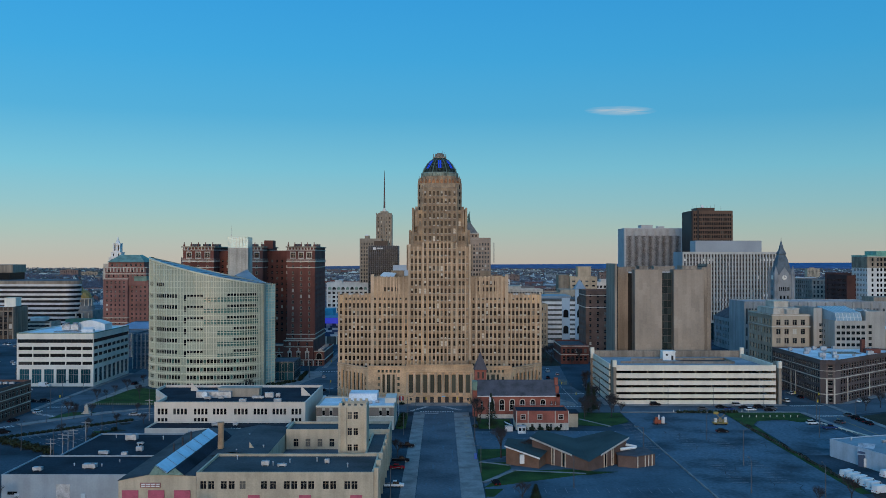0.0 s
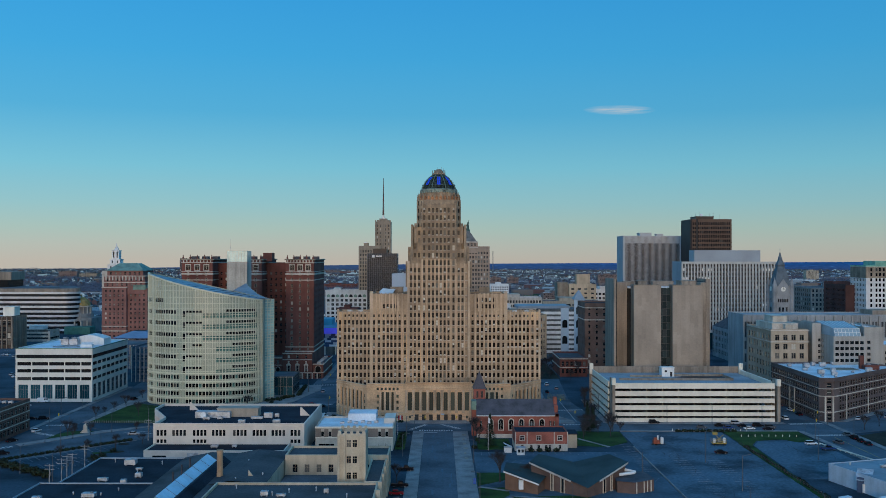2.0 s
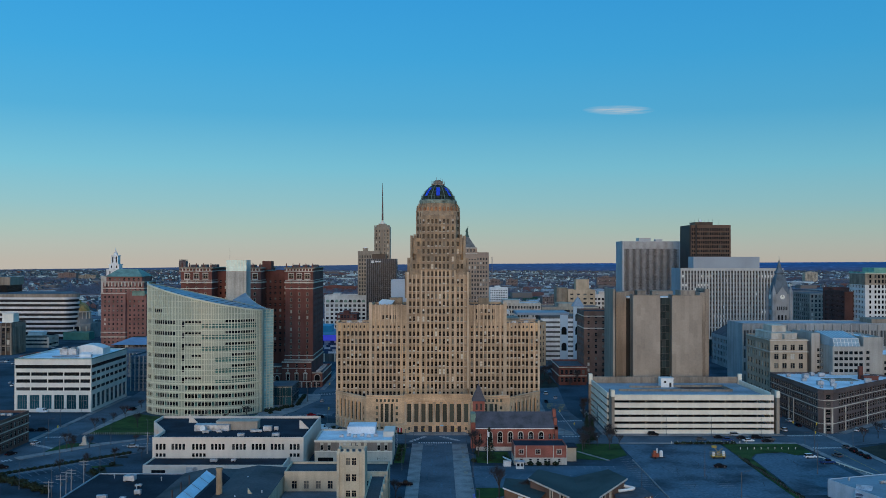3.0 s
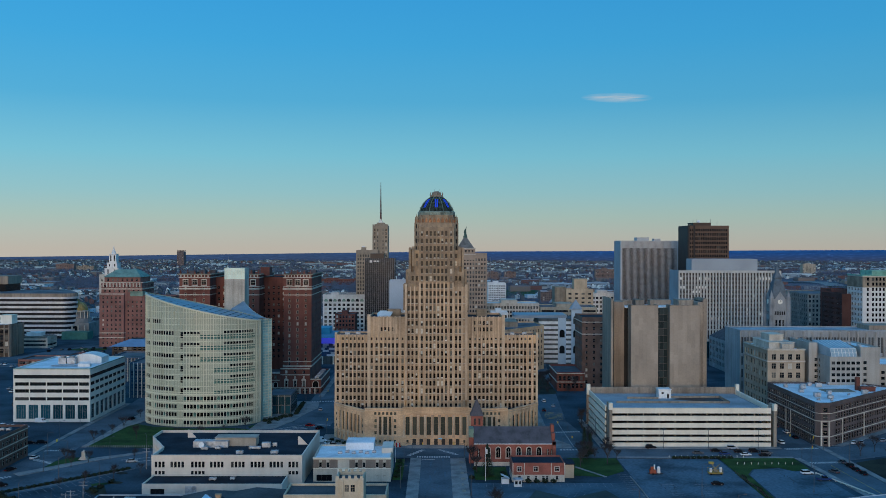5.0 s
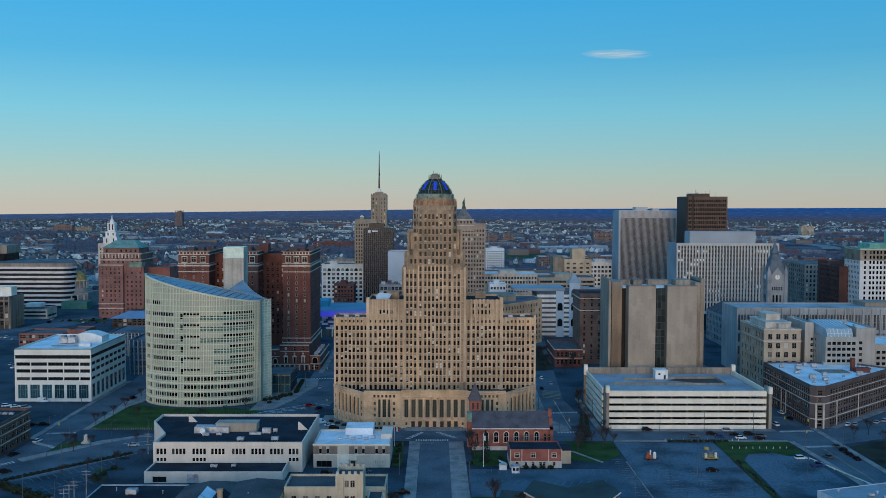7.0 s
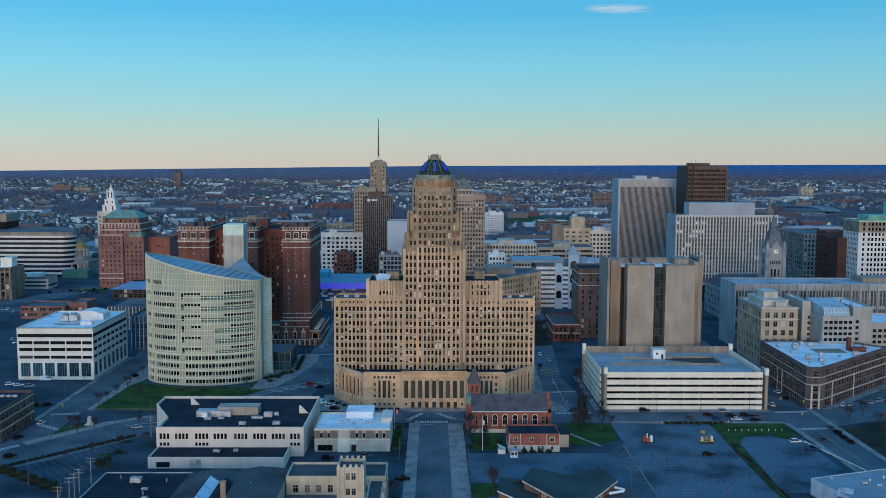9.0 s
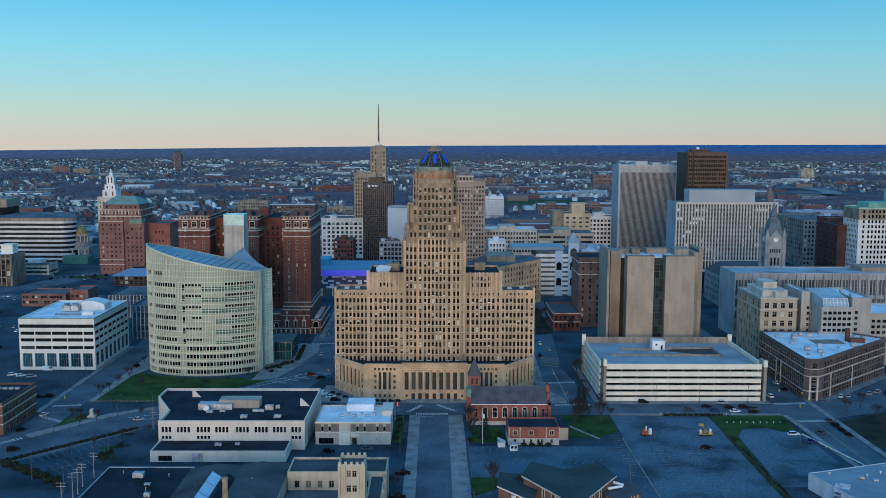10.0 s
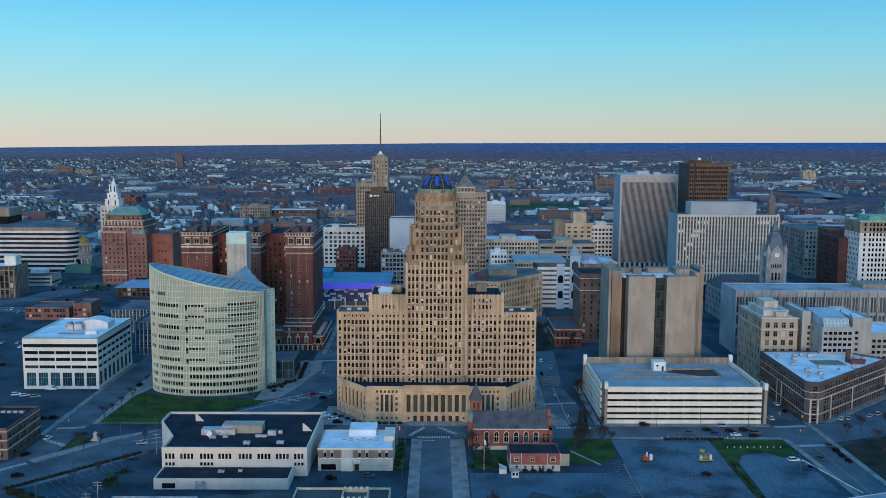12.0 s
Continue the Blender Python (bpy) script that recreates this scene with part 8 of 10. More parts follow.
# ---- foreground blocks ----
def white_block():
    b = Building("white_brick_block", "off-white two-storey block with a dark roof and dark windows", -80, 366, "building", cap=80)
    x0, x1, y0, y1, z1 = -105.2, -49.5, 343.6, 390.5, 11.2
    groups = []
    for g0, n in ((1.2, 3), (7.0, 4), (14.6, 4), (21.6, 4), (29.4, 4), (36.6, 4), (43.6, 4), (50.6, 3)):
        groups += [(g0 + 1.35 * i, g0 + 1.35 * i + 0.95) for i in range(n) if g0 + 1.35 * i + 0.95 < x1 - x0]
    lowg = [g for g in groups if g[0] < 4.8 or 14 < g[0] < 20 or g[0] > 50]
    pts = [(x0, y0), (x1, y0), (x1 + 0.6, y1), (x0 - 10, y1), (x0 - 10, 378), (x0, 358)]
    b.block(pts, 0, z1, WHITE_B, ROOF_B, {0: [(lowg, [(4.1, 5.4)]), (groups, [(6.7, 8.9)])], 5: [(even(6, 14.4, 1.0, 1), [(6.7, 8.9)])], 4: [(even(9, 22, 1.0, 1), [(6.7, 8.9)])]}, 1.0, 0.5)
    b.glaze(WIN_DARK, BLACK)
    s = Shell()
    s.box(x0, x1, y0 - 0.14, y0 - 0.004, 9.9, 10.2)
    s.box(x0 - 0.1, x1 + 0.1, y0 - 0.2, y0 + 0.5, z1, z1 + 0.18)
    b.part("coping", s, WHITE_B)
    s = Shell()
    s.box(-86.5, -70.5, 364, 370, 10.2, 13.4)
    s.box(-86.7, -70.3, 363.8, 370.2, 13.4, 13.6)
    b.part("plant_room", s, mat("buff_render", (0.42, 0.36, 0.29), 0.88, 0.1, 0.1, 2, 0.1, streak=0.15))
    s = Shell()
    s.box(-94.5, -81, 361.5, 366, 10.2, 12.6)
    b.part("plant_screen", s, GALV)
    for x, y, w in ((-101.5, 380, 3.5), (-54.5, 367, 3.8)):  # sloped parapet buttresses
        s = Shell()
        s.face((x, y, 10.2), (x + w, y, 10.2), (x + w * 0.15, y, 13.4), (x, y, 13.4))
        s.face((x, y + 0.4, 10.2), (x, y + 0.4, 13.4), (x + w * 0.15, y + 0.4, 13.4), (x + w, y + 0.4, 10.2))
        s.face((x, y, 13.4), (x + w * 0.15, y, 13.4), (x + w * 0.15, y + 0.4, 13.4), (x, y + 0.4, 13.4))
        s.face((x + w * 0.15, y, 13.4), (x + w, y, 10.2), (x + w, y + 0.4, 10.2), (x + w * 0.15, y + 0.4, 13.4))
        s.face((x, y, 10.2), (x, y, 13.4), (x, y + 0.4, 13.4), (x, y + 0.4, 10.2))
        b.part("parapet_wing", s, WHITE_B)
    for x, y, w, d, h in ((-89, 357.5, 3.2, 1.6, 1.4), (-84, 358.5, 2.6, 1.5, 1.2), (-70, 359, 5.5, 1.6, 1.3), (-66, 361.5, 4, 2.4, 2.6), (-74, 350.5, 3.2, 2.2, 1.6), (-61, 351, 3.4, 2.2, 1.6), (-63, 363.5, 2, 1.5, 1.8)):
        roof_unit(x, y, 10.22, w, d, h)
    s = Shell()
    s.tube((-90.5, 359, 11.6), (-90.5, 358.2, 11.9), 1.1, 1.1, 14)
    s.tube((-90.5, 359, 10.2), (-90.5, 359, 11.6), 0.12, 0.12, 6)
    single("satellite_dish", s, WHITE, "white satellite dish on the dark roof", "satellite dish")
    # low annex in front
    c = Building("low_annex", "low white annex with a dark flat roof", -80, 337, "building", cap=20)
    c.block(rect(-104.4, -54.6, 329.8, 343.4), 0, 4.2, WHITE_B, ROOF_B, {0: [([(3, 8)], [(0.3, 2.4)], "ribbon"), ]}, 0.5, 0.4)
    c.glaze(WIN_DARK, BLACK)
    s = Shell()
    s.box(-89, -85, 329.6, 329.79, 0.1, 3.4)
    c.part("roller_door", s, GALV, "grey roller door")
    roof_unit(-81, 337, 3.75, 3, 2, 1.2)
    roof_unit(-74, 338, 3.75, 2, 2, 1.0)


def small_office():
    b = Building("brick_trim_office", "two-storey cream and brown brick office with a white roof", -32, 362, "office building", cap=60)
    x0, x1, y0, y1, z = -46.2, -17.0, 349.6, 373, 9.0
    cream = mat("cream_block", (0.55, 0.49, 0.40), 0.85, 0.1, 0.2, 3, 0.1, streak=0.12)
    us = [(2.2, 3.2), (5.0, 6.0), (15.8, 16.8), (18.6, 19.6), (23.6, 24.6), (26.3, 27.3)]
    b.block(rect(x0, x1, y0, y1), 0, z, cream, ROOF_W, {0: [([(1.2, 7.0)], [(0.2, 2.6)], "ribbon"), (us, [(5.4, 7.2)])], 1: [(even(5, 23.4, 1.0, 1.5), [(1.6, 3.0), (5.4, 7.2)])]}, 0.6, 0.35)
    for u in (15.8, 23.6, 26.3):
        b.wins.append((Vector((x0 + u + 0.5, y0 - 0.02, 2.2)), 1.0, 1.3, 0.0, "sash"))
    b.glaze(WIN_DARK, BLACK)
    s = Shell()
    s.box(x0 - 0.06, x1 + 0.06, y0 - 0.1, y0 - 0.004, 4.8, 5.1)
    s.box(x0 - 0.2, x1 + 0.2, y0 - 0.3, y0 + 0.2, z - 0.4, z + 0.1)
    b.part("string_course", s, CONC_L)
    for p, q in ((0, 2.1), (3.3, 4.9), (6.1, 9.2), (13.6, 15.7), (16.9, 18.5), (19.7, 23.5), (24.7, 26.2), (27.4, 29.2)):
        s = Shell()
        s.box(x0 + p, x0 + q, y0 - 0.07, y0 - 0.005, 5.15, 8.2)
        b.part("brick_panel", s, mat("tan_brown_brick", (0.235, 0.185, 0.15), 0.88, 0.14, 0.2, 3, 0.15))
    s = Shell()
    s.box(-37.0, -32.6, y0 - 0.8, y0 - 0.003, 0, 5.0)
    s.box(-32.4, -29.6, y0 - 1.2, y0 - 0.003, 3.3, 4.6)
    b.part("porch", s, CONC_L)
    s = Shell()
    s.box(-31.9, -30.2, y0 - 0.08, y0 - 0.004, 0.1, 2.6)
    b.part("entrance_door", s, BLACK)
    s = Shell()
    s.prism(rect(-35.5, -24.5, 366, 376), 8.4, 11.2)
    b.part("raised_roof", s, ROOF_W)
    s = Shell()
    s.prism(rect(-21, -16.8, 360, 372), 8.4, 10.4)
    b.part("raised_corner", s, WHITE_B)
    for i in range(6):
        roof_unit(-37 + 2.6 * i, 359 + 2 * (i % 2), 8.4, 2.0, 1.5, 1.1)


def old_works():
    """Former works: a long hall with a rooflight, a low wing, a tall stair tower and a flat shed."""
    b = Building("works_wing", "weathered tan brick works wing with dark roof and stair tower", -35, 265, "building", cap=160)
    tanb = mat("weathered_tan_brick", (0.51, 0.425, 0.31), 0.9, 0.10, 0.15, 3, 0.2, streak=0.16)
    win = lambda n, L: even(n, L, 1.5, 1.2)
    felt = mat("worn_grey_felt", (0.062, 0.066, 0.070), 0.9, 0.25, 0.08, 1.5, 0.2)
    # near wing
    x0, x1, y0, y1 = -61.6, -16.6, 236.5, 259.0
    us = [(2.2 + k, 3.7 + k) for k in (-1.2, 0.8, 4.0, 6.0, 8.8, 14.2, 16.5, 20.0, 21.9, 24.3, 26.2, 29.9, 31.8, 35.4, 37.2)]
    b.block(rect(x0, x1, y0, y1), 0, 10.2, tanb, felt, {0: [(us, [(1.0, 3.0), (5.9, 7.9)], "grid")], 1: [(win(7, 22.5), [(1.2, 3.2), (5.6, 7.8)], "grid")]}, 0.7, 0.5)
    # far wing behind the court
    b.block(rect(-47.5, -15.4, 289.0, 303), 0, 11.4, tanb, felt, {0: [(win(8, 32.1), [(1.5, 3.6), (6.0, 8.4)], "grid")], 1: [(win(4, 14), [(1.5, 3.6), (6.0, 8.4)], "grid")]}, 0.7, 0.5)
    # link along the avenue
    b.block(rect(-20.6, -16.0, 259.0, 289.0), 0, 10.4, tanb, felt, {1: [(win(10, 30), [(1.5, 3.6), (6.0, 8.4)], "grid")], 3: [(win(8, 30), [(6.0, 8.4)], "grid")]}, 0.5, 0.4)
    # stair tower
    tx0, tx1, ty0, ty1, tz = -28.6, -20.6, 264.5, 273, 22.6
    b.block(rect(tx0, tx1, ty0, ty1), 0, tz, tanb, felt, {0: [([(2.6, 3.8), (4.3, 5.5)], [(9.8, 11.6), (14.2, 16.2), (18.8, 20.8)], "grid")]}, 0.9, 0.5)
    b.glaze(WIN, tanb)
    for x in (tx0, tx0 + 1.6, tx1 - 2.3, tx1 - 0.7):
        s = Shell()
        s.box(x, x + 0.7, ty0 - 0.35, ty0 - 0.003, 0, tz - 0.6)
        s.face((x, ty0 - 0.35, tz - 0.6), (x + 0.7, ty0 - 0.35, tz - 0.6), (x + 0.7, ty0, tz + 0.2), (x, ty0, tz + 0.2))
        b.part("tower_pier", s, tanb)
    for i in range(5):
        s = Shell()
        u = tx0 + 0.2 + (tx1 - tx0 - 1.2) * i / 4
        s.box(u, u + 0.8, ty0 - 0.05, ty0 + 0.5, tz, tz + 0.8)
        b.part("merlon", s, tanb)
        s = Shell()
        s.box(u, u + 0.8, ty1 - 0.5, ty1 + 0.05, tz, tz + 0.8)
        b.part("merlon", s, tanb)
    for i in range(7):
        s = Shell()
        y = 237 + 9.2 * i
        s.box(-16.55 if y < 259 else -15.95, -15.4, y, y + 1.2, 0, 11.2)
        b.part("buttress", s, tanb)
    court = Shell()
    court.box(-47.4, -20.7, 259.1, 288.9, 0, 5.2)
    b.part("court_roof", court, ROOF_G)
    for i in range(3):  # doors of the yard front
        s = Shell()
        s.box(-48.5 + 13 * i, -45.5 + 13 * i, 236.3, 236.49, 0, 4.4)
        b.part("vehicle_door", s, RED_DOOR, "faded red vehicle door")
    # the long hall
    h = Building("works_hall", "long tan brick hall under a dark low roof with rooflight", -66, 270, "hall", cap=20)
    s = Shell()
    hx0, hx1, hy0, hy1 = -81.4, -47.8, 236.6, 301.0
    s.prism(rect(hx0, -61.7, hy0, hy1), 0, 8.0, top=False)
    s.prism(rect(-61.7, hx1, 259.2, hy1), 0, 9.9, top=False)
    s.face((hx0, hy0, 8.0), (-61.7, hy0, 8.0), (-61.7, hy0, 9.2), (-73.2, hy0, 9.6))
    h.part("wall", s, tanb)
    s = Shell()
    s.face((hx0 - 0.3, hy0 - 0.3, 8.0), (-73.2, hy0 - 0.3, 9.7), (-73.2, hy1, 9.7), (hx0 - 0.3, hy1, 8.0))
    s.face((-73.2, hy0 - 0.3, 9.7), (-61.7, hy0 - 0.3, 9.3), (-61.7, hy1, 9.3), (-73.2, hy1, 9.7))
    s.face((-64.4, 259.0, 9.45), (-58.0, 259.0, 10.6), (-58.0, hy1, 10.6), (-64.4, hy1, 9.45))
    s.face((-58.0, 259.0, 10.6), (hx1, 259.0, 9.9), (hx1, hy1, 9.9), (-58.0, hy1, 10.6))
    h.part("roof", s, felt)
    # Sky reflection on the glass is put into this pale blue colour
    pale = mat("sky_tint_rooflight", (0.50, 0.64, 0.74), 0.3, 0.08, 0.2, 1, 0.02, spec=0.5)
    green = mat("green_end_glass", (0.16, 0.26, 0.22), 0.3, 0.2, 1.0, 3, 0.02)
    ry0, ry1 = 236.2, 288.0
    s = Shell()
    s.face((-71.9, ry0, 12.0), (-69.0, ry0, 10.0), (-68.4, ry1, 10.0), (-71.3, ry1, 12.0))
    h.part("rooflight", s, pale, "sloping rooflight with sky reflection in its pale blue colour")
    for i in range(7):
        s = Shell()
        y = ry0 + 0.4 + (ry1 - ry0 - 0.8) * i / 6
        f = i / 6 * 0.6
        s.tube((-71.9 + f, y, 12.05), (-69.0 + f, y, 10.05), 0.07, 0.07, 5)
        h.part("glazing_bar", s, STEEL)
    s = Shell()
    s.face((-73.4, ry0, 9.8), (-71.9, ry0, 12.0), (-71.3, ry1, 12.0), (-72.8, ry1, 9.8))
    s.face((-69.0, ry0, 10.0), (-66.9, ry0, 11.3), (-66.3, ry1, 11.3), (-68.4, ry1, 10.0))
    s.face((-66.9, ry0, 11.3), (-64.6, ry0, 9.5), (-64.0, ry1, 9.5), (-66.3, ry1, 11.3))
    h.part("rooflight_back", s, ROOF_B)
    for x0, xm, x1, zm in ((-73.4, -71.9, -69.0, 12.0), (-69.0, -66.9, -64.6, 11.3)):
        s = Shell()
        s.face((x0, ry0 - 0.05, 9.5), (x1, ry0 - 0.05, 9.5), (x1, ry0 - 0.05, 9.95 if x1 < -66 else 9.5), (xm, ry0 - 0.05, zm), (x0, ry0 - 0.05, 9.8))
        h.part("end_glass", s, green, "greenish glazed end of the rooflight")
    for k in range(3):
        s = Shell()
        y = 262 + 9 * k
        s.tube((-74.6, y, 9.2), (-74.6, y, 12.4), 0.22, 0.22, 8)
        h.part("flue", s, SLATE)
    s = Shell()
    s.tube((-62.8, 268.0, 9.0), (-62.8, 268.0, 17.2), 0.95, 0.8, 14)
    s.tube((-62.8, 268.0, 16.6), (-62.8, 268.0, 17.3), 1.0, 1.0, 14)
    h.part("chimney", s, mat("buff_chimney_brick", (0.38, 0.25, 0.15), 0.9, 0.15, 0.4, 4, 0.2), "round buff brick chimney")
    for i in range(3):
        s = Shell()
        s.box(-80.4 + 6.6 * i, -76.3 + 6.6 * i, 236.3, 236.58, 0, 5.6)
        h.part("vehicle_door", s, RED_DOOR, "faded red vehicle door")
    s = Shell()
    s.box(-75.8, -70.6, 236.3, 236.58, 6.3, 7.5)
    h.part("sign_board", s, mat("faded_red_sign", (0.30, 0.14, 0.12), 0.8, 0.1, 0.5, 4, 0.0), "faded red sign with illegible bars")
    for r in range(2):
        for i in range(4):
            s = Shell()
            s.box(-75.5 + 1.22 * i, -74.5 + 1.22 * i, 236.24, 236.29, 6.5 + 0.5 * r, 6.8 + 0.5 * r)
            h.part("sign_bar", s, WHITE)
    h.glaze()
    for x, y in ((-55, 254), (-50.5, 268), (-58, 285), (-44, 247), (-40, 250), (-33, 252), (-57, 262), (-24, 245)):
        roof_vent(x, y, 9.6 if x < -47 else 9.5)
    s = Shell()
    s.face((-54.2, 266, 9.0), (-52, 266, 9.0), (-54.2, 266, 12.0))
    s.face((-54.2, 266.4, 9.0), (-54.2, 266.4, 12.0), (-52, 266.4, 9.0))
    s.face((-54.2, 266, 12.0), (-52, 266, 9.0), (-52, 266.4, 9.0), (-54.2, 266.4, 12.0))
    h.part("parapet_wing", s, tanb)
    roof_unit(-46, 247, 9.5, 2.4, 1.8, 1.6)
    roof_unit(-41.5, 246, 9.5, 3.0, 1.4, 1.0)
    roof_unit(-30, 250, 9.5, 1.6, 1.4, 1.4)
    # flat shed
    f = Building("flat_roof_shed", "low white walled shed with a broad dark roof", -100, 275, "shed", cap=20)
    # Bluish shade on the white wall is put into its base colour
    f.block(rect(-115.5, -81.8, 246.0, 270), 0, 7.4, mat("shade_blue_whitewash", (0.32, 0.365, 0.40), 0.85, 0.06, 0.2, 2, 0.1, streak=0.10), ROOF_B, {0: [([(1.5, 4.2)], [(2.0, 2.9)], "ribbon")]}, 0.4, 0.3)
    f.block(rect(-111.0, -81.8, 270.0, 306), 0, 6.9, MATS["shade_blue_whitewash"], ROOF_B, {}, 0.4, 0.3)
    f.glaze(WIN_DARK, BLACK)
    s = Shell()
    s.box(-101, -97.4, 245.8, 245.99, 0.1, 4.8)
    f.part("roller_door", s, GALV)
    for x in (-112, -94.5):
        s = Shell()
        s.box(x, x + 1.2, 245.8, 245.99, 0.1, 2.4)
        f.part("door", s, MATS["pale_blue_cladding"])
    for x, y, w, d, h2 in ((-108.5, 252, 3, 1.8, 1.3), (-95.5, 255, 4.2, 2.6, 1.6), (-99, 275, 3.6, 1.6, 1.4), (-98, 297, 4.2, 3, 2.2), (-90, 280, 2.4, 1.8, 1.8), (-91.5, 271, 2, 1.6, 2), (-93, 290, 2.4, 1.6, 0.8)):
        roof_unit(x, y, 6.5 if y > 270 else 7.0, w, d, h2)
    for x, y in ((-90, 262.5), (-101, 258), (-92, 285), (-104, 300), (-88, 297), (-93, 257)):
        roof_vent(x, y, 6.6)


def red_church():
    b = Building("brick_church", "red brick church with a grey slate roof and steeple", 32, 382, "church", cap=40)
    x0, x1, y0, y1 = 15.6, 48.4, 374.6, 389.0
    s = Shell()
    us = [(1.2, 2.1)] + even(6, 26, 1.7, 0.6, 2.8) + [(29.2, 30.0), (30.8, 31.6)]
    b.facade(s, (x0, y0), (x1, y0), 0, 9.2, us, [(3.4, 6.8)], 0.35, "grid")
    b.facade(s, (x1, y0), (x1, y1), 0, 9.2)
    b.facade(s, (x1, y1), (x0, y1), 0, 9.2)
    b.facade(s, (x0, y1), (x0, y0), 0, 9.2)
    ym = (y0 + y1) / 2
    for x in (x0 + 0.02, x1 - 0.02):
        s.face((x, y0, 9.2), (x, y1, 9.2), (x, ym, 14.2))
    b.part("wall", s, BRICK_R)
    b.glaze(WIN_DARK, WHITE)
    for u0, u1 in us[1:7]:
        h = Shell()
        cx, n = x0 + (u0 + u1) / 2, 8
        out = [(cx + 1.15 * math.cos(math.pi * k / n), y0 - 0.12, 6.8 + 1.1 * math.sin(math.pi * k / n)) for k in range(n + 1)]
        inn = [(cx + 0.8 * math.cos(math.pi * k / n), y0 - 0.12, 6.8 + 0.75 * math.sin(math.pi * k / n)) for k in range(n + 1)]
        for k in range(n):
            h.face(out[k], out[k + 1], inn[k + 1], inn[k])
        h.box(cx - 1.15, cx - 0.85, y0 - 0.12, y0 - 0.003, 3.3, 6.8)
        h.box(cx + 0.85, cx + 1.15, y0 - 0.12, y0 - 0.003, 3.3, 6.8)
        h.box(cx - 1.2, cx + 1.2, y0 - 0.16, y0 - 0.003, 3.0, 3.3)
        b.part("window_arch", h, LIME, "pale stone window arch")
        g = Shell()
        g.face(*[(p[0], y0 - 0.05, p[2]) for p in inn])
        b.part("arch_pane", g, WIN_DARK)
    s = Shell()
    s.face((x0 - 0.3, y0 - 0.5, 9.0), (x1 - 1.4, y0 - 0.5, 9.0), (x1 - 1.4, ym, 14.6), (x0 - 0.3, ym, 14.6))
    s.face((x1 - 1.4, y1 + 0.5, 9.0), (x0 - 0.3, y1 + 0.5, 9.0), (x0 - 0.3, ym, 14.6), (x1 - 1.4, ym, 14.6))
    b.part("roof", s, SLATE)
    s = Shell()
    s.box(x0 - 0.3, x1 - 1.4, y0 - 0.55, y0 - 0.45, 8.8, 9.1)
    b.part("gutter", s, WHITE)
    s = Shell()
    s.face((x1 - 1.4, y0 - 0.6, 8.6), (x1, y0 - 0.6, 8.6), (x1, y0 - 0.6, 9.8), (x1 - 1.4, y0 - 0.6, 9.8))
    s.prism([(x1 - 1.3, y0 - 0.6), (x1 + 0.1, y0 - 0.6), (x1 + 0.1, ym), (x1 - 1.3, ym)], 0, 9.8)
    s.box(x1 - 1.3, x1 + 0.1, ym - 1.6, ym + 1.6, 9.8, 15.6)
    s.box(x1 - 1.3, x1 + 0.1, ym - 4.4, ym - 1.6, 9.8, 12.6)
    b.part("gable_wall", s, BRICK_R)
    s = Shell()
    s.box(x0 - 0.12, x1 + 0.12, y0 - 0.12, y0 - 0.004, 0, 1.6)
    b.part("plinth", s, LIME)
    # steeple and copper-topped stair at the avenue end
    s = Shell()
    s.prism(rect(14.6, 19.4, 384, 389), 0, 18.4)
    b.part("steeple_wall", s, BRICK_R)
    s = Shell()
    top = (17.0, 386.5, 25.6)
    ring = rect(14.2, 19.8, 383.6, 389.4)
    for i in range(4):
        s.face((*ring[i], 18.4), (*ring[(i + 1) % 4], 18.4), top)
    b.part("steeple_roof", s, SLATE)
    for u in (15.7, 17.6):
        g = Shell()
        g.box(u, u + 0.8, 383.88, 383.98, 14.8, 17.4)
        b.part("belfry_opening", g, BLACK)
    s = Shell()
    s.tube(top, (17, 386.5, 27.2), 0.1, 0.05, 5)
    b.part("steeple_cross", s, STEEL)
    s = Shell()
    s.prism(rect(13.6, 15.4, 379.0, 384.0), 0, 10.6)
    b.part("stair_turret", s, BRICK_R)
    s = Shell()
    s.prism(rect(13.5, 15.5, 378.9, 384.1), 10.6, 14.2)
    b.part("turret_cap", s, COPPER, "green copper turret cap")
    # parish house
    c = Building("parish_house", "two-storey red brick parish house with pale ground floor", 39, 356, "house", cap=30)
    px0, px1, py0, py1 = 28.8, 48.6, 349.2, 362
    c.block(rect(px0, px1, py0, py1), 2.7, 7.2, BRICK_R, ROOF_B, {0: [([(2.0, 3.4), (8.2, 9.6), (16.2, 17.6)], [(4.2, 5.6)], "grid")]}, 0.5, 0.3)
    lo = Shell()
    c.facade(lo, (px0, py0), (px1, py0), 0, 2.7, [(2.2, 3.2), (5.6, 6.6), (8.4, 9.4), (11.2, 12.2), (12.6, 13.6), (16.4, 17.4)], [(0.9, 2.2)], 0.2)
    c.facade(lo, (px1, py0), (px1, py1), 0, 2.7)
    c.facade(lo, (px0, py1), (px0, py0), 0, 2.7)
    c.part("ground_floor_wall", lo, LIME)
    c.glaze(WIN_DARK, WHITE)
    for u in (0.1, 4.4, 14.6, 19.6):
        s = Shell()
        s.box(px0 + u, px0 + u + 0.3, py0 - 0.1, py0 - 0.003, 2.7, 7.2)
        c.part("stone_strip", s, LIME)
    for u in (2.7, 8.9, 16.9):
        s = Shell()
